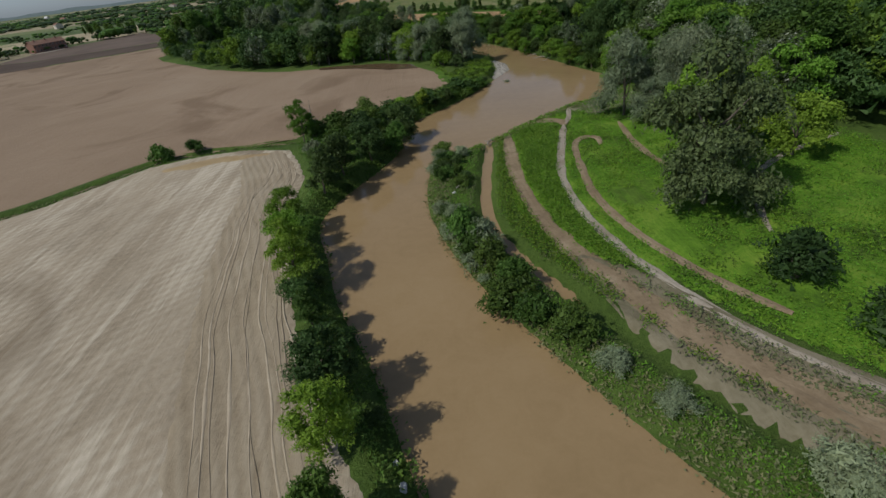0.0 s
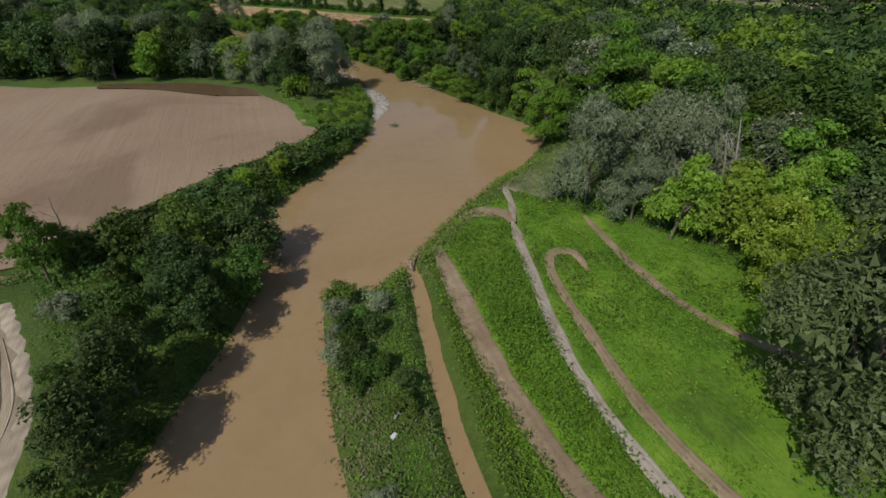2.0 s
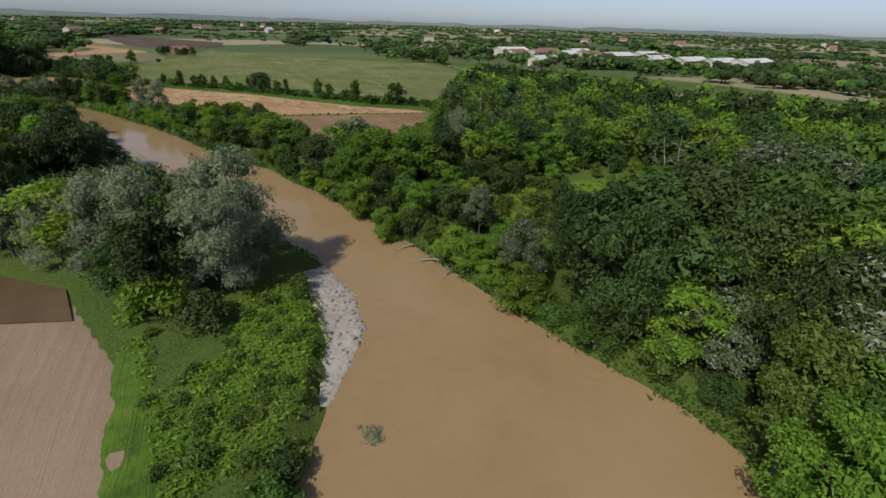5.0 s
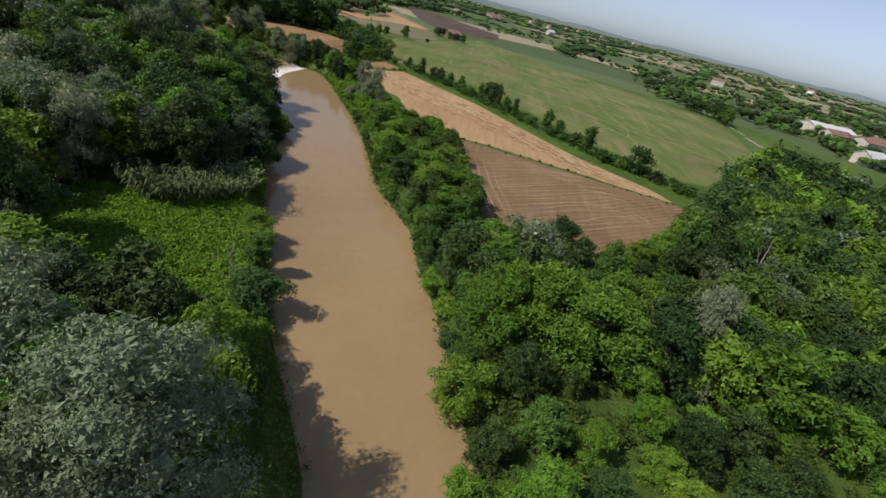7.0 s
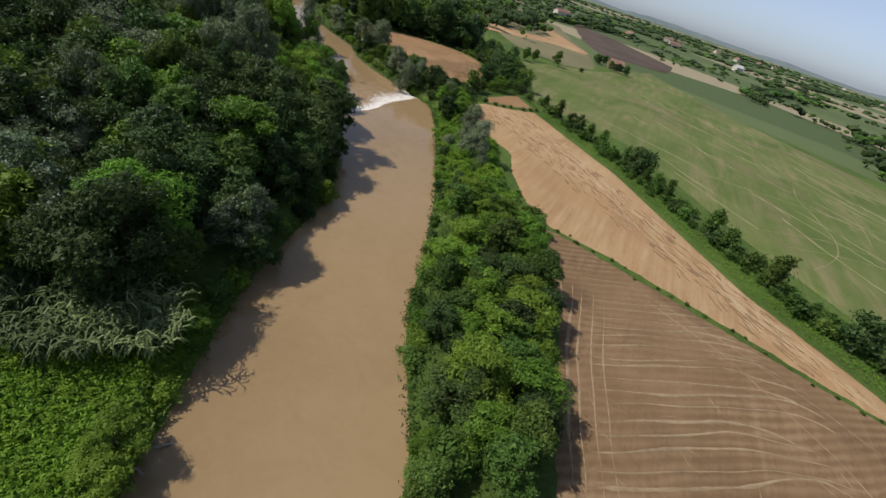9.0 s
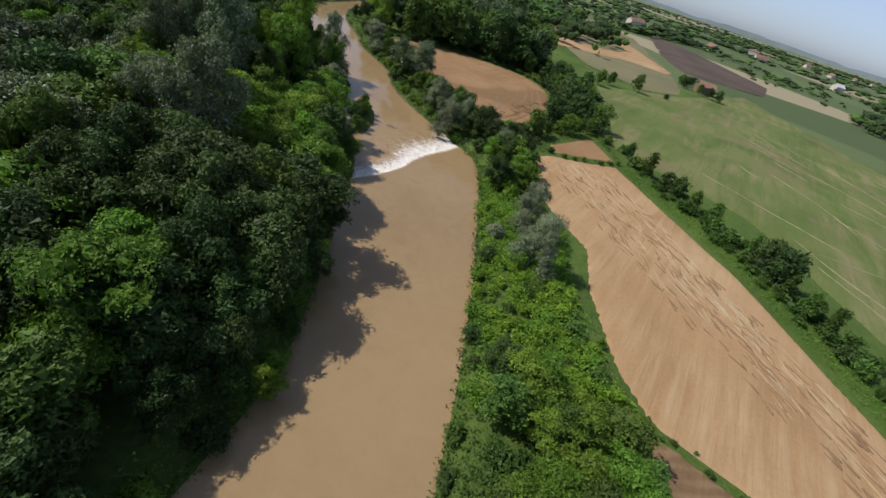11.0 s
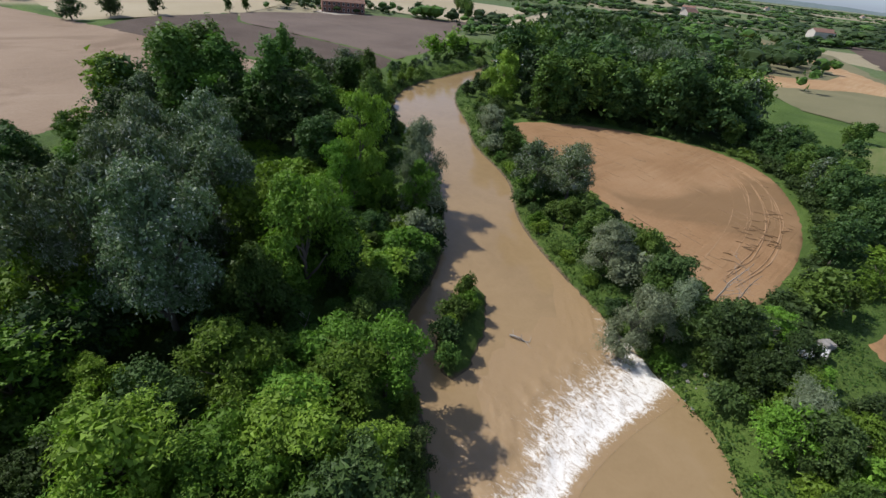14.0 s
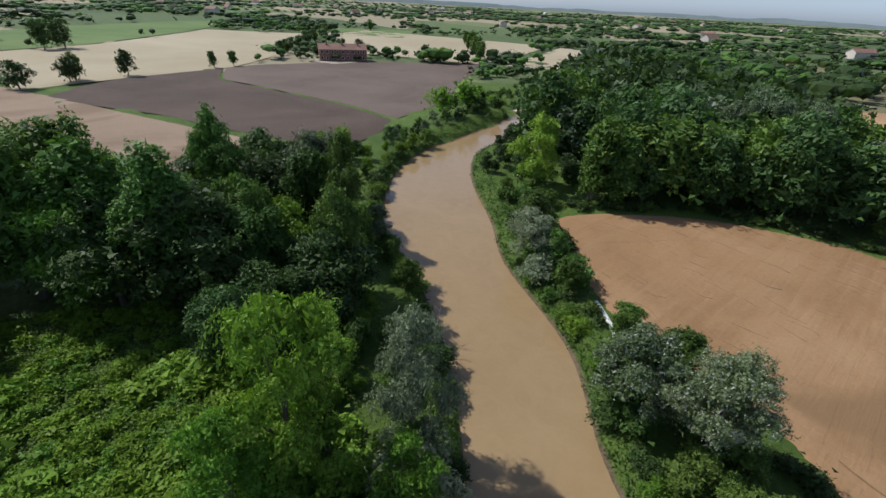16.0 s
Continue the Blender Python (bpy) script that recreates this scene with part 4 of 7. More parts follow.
# ---------------------------------------------------------------- plants
def leaf_cloud(r, lobes, count, size, slim=0.55, droop=0.0, up=0.45, bunch=7):
    """Leaves on the outside of a set of leafy heads: small tufts, a blade a leaf, facing outwards."""
    c = np.array([q[:3] for q in lobes])
    rad = np.array([q[3:6] for q in lobes])
    area = rad.prod(1) ** (2 / 3)
    m = max(1, count // bunch)
    k = r.choice(len(lobes), m, p=area / area.sum())
    d = r.normal(size=(m, 3))
    d /= np.linalg.norm(d, axis=1)[:, None]
    d[:, 2] = np.where(d[:, 2] < -0.45, -d[:, 2], d[:, 2])
    hub = c[k] + d * rad[k] * (0.70 + 0.40 * r.random((m, 1)) + 0.7 * r.random((m, 1)) ** 8)
    face = d + r.normal(size=(m, 3)) * 0.22 + np.array([0, 0, up])
    face /= np.linalg.norm(face, axis=1)[:, None]
    e1 = np.cross(face, r.normal(size=(m, 3)))
    e1 /= np.linalg.norm(e1, axis=1)[:, None]
    e2 = np.cross(face, e1)
    g = np.repeat(np.arange(m), bunch)
    count = len(g)
    wide = r.uniform(0.9, 1.7, (m, 1)) * size
    o = r.normal(size=(count, 3))
    p = hub[g] + (e1[g] * o[:, :1] * 1.2 + e2[g] * o[:, 1:2] * 0.8) * wide[g] + face[g] * o[:, 2:] * wide[g] * 0.4
    p[:, 2] -= (o[:, 0] ** 2 + o[:, 1] ** 2) * size * (0.15 + 0.6 * droop)
    n = face[g] + r.normal(size=(count, 3)) * 0.38
    n /= np.linalg.norm(n, axis=1)[:, None]
    t = np.cross(n, r.normal(size=(count, 3)) * (1, 1, 1 - droop) + np.array([0, 0, -2.2 * droop]))
    t /= np.linalg.norm(t, axis=1)[:, None] + 1e-9
    b = np.cross(n, t)
    s = size * r.uniform(0.6, 1.35, (count, 1))
    v = np.stack([p - b * s * 0.7 - t * s * slim, p - b * s * 0.7 + t * s * slim, p + b * s], 1)
    return v.reshape(-1, 3), np.arange(count * 3).reshape(count, 3)


_ico = bmesh.new()
bmesh.ops.create_icosphere(_ico, subdivisions=1, radius=1)
_ico.verts.ensure_lookup_table()
LUMP_V, LUMP_F = np.array([v.co[:] for v in _ico.verts]), np.array([[v.index for v in f.verts] for f in _ico.faces])
_ico.free()


def cores(r, lobes, shrink=0.8):
    vs, fs, o = [], [], 0
    for q in lobes:
        v = LUMP_V * np.array(q[3:6]) * shrink * r.uniform(0.82, 1.12, (len(LUMP_V), 1)) + np.array(q[:3])
        vs.append(v)
        fs.append(LUMP_F + o)
        o += len(v)
    return np.concatenate(vs), np.concatenate(fs)


def tube(path, radii, sides=6):
    """A tapered limb along a path."""
    path = np.asarray(path, float)
    vs = []
    for i, p in enumerate(path):
        d = path[min(i + 1, len(path) - 1)] - path[max(i - 1, 0)]
        d /= np.linalg.norm(d)
        a = np.cross(d, (0.3, 1, 0.1))
        a /= np.linalg.norm(a)
        b = np.cross(d, a)
        for s in range(sides):
            q = 2 * math.pi * s / sides
            vs.append(p + radii[i] * (a * math.cos(q) + b * math.sin(q)))
    fs = []
    for i in range(len(path) - 1):
        for s in range(sides):
            t = (s + 1) % sides
            fs.append([i * sides + s, i * sides + t, (i + 1) * sides + t, (i + 1) * sides + s])
    return np.array(vs), np.array(fs)


def join(pieces):
    vs, fs, o = [], [], 0
    for v, f in pieces:
        vs.append(v)
        fs.append(f + o)
        o += len(v)
    return np.concatenate(vs), np.concatenate(fs)


FORMS = {   # masses, their reach from the stem, lowest and span of height, their radii, flatness, heads on each, size of a head
    "low": (20, 0.34, 0.06, 0.78, (0.10, 0.17), 0.95, 13, 0.40),
    "round": (14, 0.30, 0.18, 0.66, (0.10, 0.17), 0.95, 13, 0.40),
    "oval": (15, 0.20, 0.20, 0.68, (0.08, 0.14), 1.15, 12, 0.40),
    "layer": (17, 0.32, 0.22, 0.68, (0.10, 0.17), 0.50, 12, 0.38),
    "open": (19, 0.30, 0.30, 0.56, (0.085, 0.14), 0.95, 11, 0.40),
    "tall": (14, 0.11, 0.16, 0.76, (0.07, 0.11), 1.45, 11, 0.40),
    "willow": (17, 0.36, 0.11, 0.73, (0.11, 0.19), 0.95, 15, 0.34),
    "shrub": (9, 0.33, 0.18, 0.46, (0.16, 0.27), 0.85, 10, 0.40),
    "small": (5, 0.24, 0.28, 0.52, (0.17, 0.24), 0.95, 4, 0.55),
}


def lobes_for(kind, r):
    """Masses of a crown for a plant one metre tall and the leafy heads on each: x y z and three radii."""
    n, reach, low, tall, (r0, r1), flat, per, share = FORMS[kind]
    ax, ay, lean = r.uniform(0.82, 1.15), r.uniform(0.82, 1.15), r.uniform(-0.08, 0.08, 2)
    masses, heads = [], []
    for i in range(n):
        h = (i + 0.5) / n
        a = i * 2.4 + r.uniform(-0.6, 0.6)
        wide = math.sqrt(max(0.05, 1 - (1.55 * h - 0.62) ** 2)) if kind != "willow" else 1 - 0.62 * h ** 2
        q = reach * wide * r.uniform(0.45, 1.15) * (0.25 if i == n - 1 else 1)
        x, y = q * ax * math.cos(a) + lean[0] * h, q * ay * math.sin(a) + lean[1] * h
        z = low + tall * h * r.uniform(0.84, 1.06) + 0.02
        s = r.uniform(r0, r1)
        masses.append((x, y, z, s * 0.8, s * 0.8, s * 0.8 * flat))
        for k in range(per):
            d = r.normal(size=3)
            d /= np.linalg.norm(d)
            d[2] = abs(d[2]) - 0.35
            d[:2] += np.array([math.cos(a), math.sin(a)]) * 0.3
            e = s * share * r.uniform(0.55, 1.45)
            o = r.uniform(0.7, 1.12)
            heads.append((x + d[0] * s * o, y + d[1] * s * o, z + d[2] * s * flat * o, e * r.uniform(0.8, 1.35), e * r.uniform(0.8, 1.35), e * max(0.62, flat) * r.uniform(0.75, 1.1)))
    return masses, heads


def crown_arrays(kind, r, count, size, droop=0.0, slim=0.55):
    masses, heads = lobes_for(kind, r)
    lv, lf = leaf_cloud(r, heads, count, size, slim, droop, 0.9 if kind == "layer" else 0.4)
    iv, jf = leaf_cloud(r, masses, count // 5, size * 2.0, slim, droop, 0.2, 3)   # the shaded inner leaves
    cv, cf = cores(r, masses, 0.62)
    return np.concatenate([lv, iv, cv]), np.concatenate([lf, jf + len(lv), cf + len(lv) + len(iv)])


def trunk_arrays(kind, r, thick=0.022):
    pieces = []
    bend = r.normal(size=2) * 0.02
    top = 0.75 if kind == "tall" else 0.55
    if kind == "shrub":
        for i in range(5):
            a = i * 1.26 + r.uniform(-0.3, 0.3)
            pieces.append(tube([(0.02 * math.cos(a), 0.02 * math.sin(a), -0.05), (0.14 * math.cos(a), 0.14 * math.sin(a), 0.25), (0.25 * math.cos(a), 0.25 * math.sin(a), 0.55)], [0.025, 0.018, 0.008], 5))
    else:
        pieces.append(tube([(0, 0, -0.04), (bend[0] * 0.4, bend[1] * 0.4, 0.12), (bend[0], bend[1], 0.32), (bend[0] * 1.6, bend[1] * 1.6, top)], [thick * 1.35, thick, thick * 0.8, thick * 0.3], 7))
        for i in range(6):
            a = i * 2.4 + r.uniform(-0.4, 0.4)
            z = r.uniform(0.18, 0.5)
            w = r.uniform(0.12, 0.28) * (0.6 if kind == "tall" else 1)
            pieces.append(tube([(bend[0], bend[1], z), (bend[0] + 0.5 * w * math.cos(a), bend[1] + 0.5 * w * math.sin(a), z + 0.10), (bend[0] + w * math.cos(a), bend[1] + w * math.sin(a), z + r.uniform(0.18, 0.3))], [thick * 0.6, thick * 0.42, thick * 0.12], 5))
    return pieces


SPECIES = {   # crown form, leaf count, leaf size, droop, slimness, leaves, words
    "willow": ("willow", 22000, 0.0105, 0.20, 0.36, L_WILLOW, "silvery grey-green willow with billowing crown"),
    "oak": ("round", 8500, 0.0165, 0.0, 0.52, L_DARK, "dark green broadleaf tree, dense crown"),
    "elm": ("oval", 8500, 0.0160, 0.0, 0.52, L_MID, "mid-green broadleaf tree, lumpy crown"),
    "locust": ("layer", 8500, 0.0165, 0.15, 0.45, L_BRIGHT, "bright green feathery locust tree"),
    "poplar": ("tall", 8000, 0.0130, 0.0, 0.52, L_MID, "tall upright mid-green poplar"),
    "silver_poplar": ("open", 15000, 0.0110, 0.0, 0.52, L_SILVER, "tall silver-leaved poplar with dark gaps"),
    "maple": ("round", 8000, 0.0170, 0.0, 0.55, L_LIME, "yellow-green sunlit young tree"),
    "meadow_elm": ("low", 24000, 0.0115, 0.0, 0.52, L_OLIVE, "large round grey-green tree on the meadow"),
    "bush": ("shrub", 3000, 0.034, 0.0, 0.52, L_MID, "low rounded green bush"),
    "dark_bush": ("shrub", 3000, 0.034, 0.0, 0.52, L_DARK, "dense dark green bush"),
    "bright_bush": ("shrub", 3000, 0.034, 0.0, 0.5, L_BRIGHT, "bright green spreading bush"),
    "grey_bush": ("shrub", 3200, 0.034, 0.3, 0.32, L_WILLOW, "grey-green osier bush"),
    "rusty": ("open", 5500, 0.0165, 0.1, 0.45, L_RUST, "half-withered tree with rusty leaves"),
}
MODELS = {}
WHERE = {"willow": "willow", "oak": "oak_tree", "elm": "elm_tree", "meadow_elm": "elm_tree", "locust": "locust_tree", "poplar": "poplar", "silver_poplar": "silver_poplar", "maple": "maple_tree", "bush": "bush", "dark_bush": "dark_bush", "bright_bush": "bright_bush", "grey_bush": "osier_bush", "rusty": "withered_tree"}
PLACED = {}


def plant(kind, x, y, h, wide=1.0, where="by the river", fine=True, aside=False):
    """One plant of that kind and height; its trunk and crown are shared by all like it."""
    n = PLACED.get(kind, 0)
    PLACED[kind] = n + 1
    form, count, size, droop, slim, leaves, words = SPECIES[kind]
    big = fine and h > 11.5 and form in ("round", "oval", "layer", "open")
    key = (kind, n % 5, fine, big, aside)
    if key not in MODELS:
        r = np.random.default_rng(sum(map(ord, kind)) * 10 + n % 5)
        v, f = crown_arrays(form, r, int(count * (1.8 if big else 1.0 if fine else 0.2) * (0.55 if aside else 1)), size * (0.74 if big else 1.0 if fine else 2.0) * (1.3 if aside else 1), droop, slim)
        crown_me = mesh_of("crown", v, f, leaves)
        wood = trunk_arrays(form, r)
        if form == "willow":   # its limbs show below the crown
            limbs = [mesh_of("limb", *w, BARK, True) for w in wood[1:]]
            wood = wood[:1]
        else:
            limbs = []
        tv, tf = join(wood)
        n0 = len(wood[0][0])
        seam, o = [], n0
        for w in wood[1:]:   # ties each limb to the stem inside the wood
            near = int(np.argmin(np.linalg.norm(wood[0][0] - w[0][0], axis=1)))
            seam.append([near, (near + 1) % n0, o + 1, o])
            o += len(w[0])
        MODELS[key] = (mesh_of("trunk", tv, np.concatenate([tf, np.array(seam)]) if seam else tf, BARK, True), crown_me, limbs)
    trunk_me, crown_me, limbs = MODELS[key]
    z = float(nominal(np.array([x]), np.array([y]))[0])
    root = new(WHERE[kind])
    root.matrix_basis = pose(x, y, z - 0.05, float(rng.normal() * 3), float(rng.normal() * 3), float(rng.uniform(0, 360))) @ Matrix.Diagonal((h * wide * float(rng.uniform(0.88, 1.12)), h * wide * float(rng.uniform(0.88, 1.12)), h, 1))
    tagged(root, words + " " + where, "bush" if "bush" in kind else "tree", kind.replace("_", " ") + " plants")
    part("trunk", trunk_me, BARK, root)
    part("crown", crown_me, leaves, root)
    for limb in limbs:
        part("limb", limb, BARK, root)
    return root


def thicket(name, label, spots, kinds, leaves, count, size, category="trees"):
    """Woodland too thick to count: many crowns joined in one mesh. spots: x y height width."""
    r = np.random.default_rng(len(name) * 31 + len(spots))
    forms = []
    for kind in kinds:
        for i in range(3):
            forms.append(crown_arrays(kind, r, count, size, 0.0, 0.5))
    vs, fs, o = [], [], 0
    z0 = nominal(spots[:, 0], spots[:, 1])
    for (x, y, h, w), z in zip(spots, z0):
        v, f = forms[r.integers(len(forms))]
        a = r.uniform(0, 6.28)
        m = np.array([[math.cos(a) * w, -math.sin(a) * w, 0], [math.sin(a) * w, math.cos(a) * w, 0], [0, 0, 1]]) * h
        vs.append(v @ m.T + (x, y, z))
        fs.append(f + o)
        o += len(v)
    me = mesh_of(name, np.concatenate(vs), np.concatenate(fs), leaves)
    tagged(new(name, me), label, category, kind="stuff")


def scatter(poly, gap, seed, avoid=(), clear=0.6):
    """Places inside an outline, a gap apart, clear of river, fields and clearings."""
    r = np.random.default_rng(seed)
    poly = np.asarray(poly, float)
    xs, ys = np.arange(poly[:, 0].min(), poly[:, 0].max(), gap), np.arange(poly[:, 1].min(), poly[:, 1].max(), gap)
    x, y = [a.ravel() for a in np.meshgrid(xs, ys)]
    x = x + r.uniform(-0.42, 0.42, x.shape) * gap
    y = y + r.uniform(-0.42, 0.42, y.shape) * gap
    k = inside(poly, x, y)
    x, y = x[k], y[k]
    d = bank_distance(x, y)
    k = d > clear
    for q in list(FIELDS.values()):
        k &= ~inside(q, x, y)
        k &= nearest(q, x, y, True)[0] > 1.2
    for q in avoid:
        k &= ~inside(np.asarray(q, float), x, y)
    return x[k], y[k], d[k]


def weeds(name, label, x, y, leaves, height, count, size, r):
    """Loose low growth: leaf clumps on and above the ground."""
    n = len(x)
    z0 = nominal(x, y)
    k = np.repeat(np.arange(n), count)
    m = len(k)
    hh = height * (0.6 + 0.5 * wobble(x, y, 2.5) + 0.3 * r.random(n))
    hh = np.maximum(hh, 0.08)
    p = np.stack([x[k] + r.normal(size=m) * 0.28, y[k] + r.normal(size=m) * 0.28, z0[k] + hh[k] * r.uniform(0.25, 1.0, m)], 1)
    nrm = r.normal(size=(m, 3)) * 0.6 + np.array([0, 0, 0.8])
    nrm /= np.linalg.norm(nrm, axis=1)[:, None]
    t = np.cross(nrm, r.normal(size=(m, 3)))
    t /= np.linalg.norm(t, axis=1)[:, None]
    b = np.cross(nrm, t)
    s = size * r.uniform(0.5, 1.4, (m, 1))
    v = np.stack([p - b * s * 0.7 - t * s * 0.45, p - b * s * 0.7 + t * s * 0.45, p + b * s], 1).reshape(-1, 3)
    me = mesh_of(name, v, np.arange(m * 3).reshape(m, 3), leaves)
    tagged(new(name, me), label, "weeds", kind="stuff")


# ---------------------------------------------------------------- trees one by one
BIG = [   # kind, x, y, height, width
    ("meadow_elm", 30.9, 47.6, 17.8, 0.92), ("dark_bush", 30.6, 32.2, 6.0, 0.95), ("dark_bush", 32.5, 23.5, 5.5, 1.0),
    ("maple", 39.8, 59.5, 8.5, 0.85), ("maple", 44.5, 63.5, 9.5, 0.8), ("maple", 48.5, 57, 9, 0.9),
    ("locust", -10.6, 20, 6.8, 0.8), ("elm", -9.4, 14, 7.2, 0.8), ("oak", -11.2, 25, 7.0, 0.85), ("bush", -12.6, 29.5, 3.6, 1.0), ("elm", -14.2, 33, 4.5, 0.9),
    ("locust", -17, 41, 7.5, 0.8), ("locust", -18.6, 45.5, 7.0, 0.85), ("bush", -18.6, 50.5, 4.0, 0.9), ("locust", -20.6, 54, 5.8, 0.9), ("dark_bush", -16.2, 37.5, 3.5, 1.0),
    ("oak", -19.8, 63.5, 10.0, 0.95), ("oak", -17.5, 69, 10, 0.95), ("elm", -20.0, 68, 7.5, 0.9), ("oak", -13.5, 75, 9.5, 1.0), ("elm", -18.5, 74.5, 9, 0.95), ("elm", -9.5, 79.5, 9.0, 1.0), ("oak", -14.5, 80.5, 9.0, 0.95), ("elm", -19, 80.5, 7.5, 0.9), ("locust", -25.6, 87.0, 9, 0.6), ("grey_bush", -24, 80.5, 4.5, 1.0), ("oak", -6.4, 86.4, 8.6, 0.95),
    ("elm", -12, 87.0, 7.5, 1.0), ("dark_bush", -15.5, 91, 5.5, 1.1), ("bush", -19.5, 90.5, 5.5, 1.1), ("bush", -23.5, 89, 5.0, 1.0),
    ("bush", -54.2, 88.6, 5.0, 0.85), ("bush", -48.7, 91.2, 3.4, 0.9), ("elm", -90, 66, 8.0, 0.9), ("elm", -96, 62, 8.5, 1.0), ("oak", -101, 60, 9.5, 1.0),
    ("maple", -1.9, 104.3, 3.8, 1.1), ("maple", -6.6, 101, 3.6, 1.1),
    ("grey_bush", 3.5, 44, 4.6, 0.8), ("bush", 4.6, 33.9, 4.6, 1.0), ("bush", 6.0, 31.5, 4.2, 0.9), ("bush", 8.6, 28.8, 4.2, 0.95), ("bush", 1.6, 46.5, 5.2, 0.8), ("grey_bush", 0.3, 56, 3.4, 0.9), ("bush", 2.6, 61, 3.2, 0.9), ("grey_bush", 1.4, 68, 3.4, 0.9), ("grey_bush", 3.6, 72.5, 3.2, 1.0), ("bush", 1.0, 74.6, 3.0, 0.9), ("grey_bush", 19.8, 14.2, 3.6, 1.0), ("bush", 3.2, 53.5, 3.6, 0.9), ("bush", 3.4, 40, 4.6, 0.95), ("grey_bush", 0.2, 63.5, 2.8, 1.0), ("bush", 2.2, 65, 3.0, 0.9), ("grey_bush", 2.8, 58, 3.0, 0.9), ("dark_bush", 0.6, 71, 3.0, 0.9), ("bush", 4.4, 69.5, 2.4, 1.0), ("grey_bush", 0.8, 52, 3.4, 0.9), ("bush", 5.2, 37.2, 3.6, 1.0), ("bush", 2.2, 43.4, 3.6, 0.9), ("grey_bush", 11.0, 24.8, 2.4, 1.1), ("grey_bush", 13.8, 20.6, 2.2, 1.1), ("bush", 4.2, 48.2, 3.2, 0.9), ("dark_bush", 3.4, 63.0, 2.6, 0.9),
    ("willow", -35, 178, 14, 0.8), ("willow", -41, 181, 14, 0.8), ("grey_bush", 20.8, 123.8, 2.6, 1.2),
    ("grey_bush", -10.5, 265, 3.0, 0.9), ("willow", -25.2, 292.5, 7.0, 0.8),
    ("willow", -48.5, 300.5, 8.0, 0.85), ("grey_bush", -46, 301.5, 6.0, 0.9), ("oak", -41.5, 301, 8.0, 0.9), ("oak", -33, 296, 7.5, 0.9), ("elm", -53.5, 304, 7.0, 0.95), ("elm", -57, 306.5, 6.0, 0.95),
    ("maple", -109.0, 347.5, 14.5, 0.8), ("willow", -92, 326, 8.0, 0.95), ("grey_bush", -88.5, 322.8, 5.0, 1.0), ("elm", -96, 330, 8, 0.9),
    ("grey_bush", -69, 286.5, 5, 1.0),
    ("bright_bush", -63.2, 277.5, 4.5, 1.3), ("bright_bush", -66.5, 282.5, 4.5, 1.3), ("bright_bush", -64.8, 280, 3.6, 1.4),
    ("bush", -54.3, 280.0, 4.0, 0.75), ("bush", -56.6, 284.0, 3.6, 0.75), ("dark_bush", -52.3, 277.0, 3.8, 0.8), ("bright_bush", -55.0, 282.2, 3.0, 0.8), ("bush", -50.6, 275.8, 2.8, 0.9), ("bright_bush", -53.2, 278.6, 2.6, 0.9),
    ("maple", -11.8, 225.3, 4.6, 0.75), ("maple", -22.5, 240.5, 4.0, 0.8), ("rusty", 41.4, 184.1, 6.5, 0.9), ("rusty", 76.9, 224.0, 8.5, 0.9), ("dark_bush", 44, 201.5, 6, 0.9), ("willow", 55, 176, 13.5, 0.6),
    ("willow", -27, 191, 11.5, 0.9), ("willow", -33, 194, 12.5, 0.85), ("willow", -39.5, 199, 13, 0.85), ("willow", -31, 201, 11.5, 0.85),
]
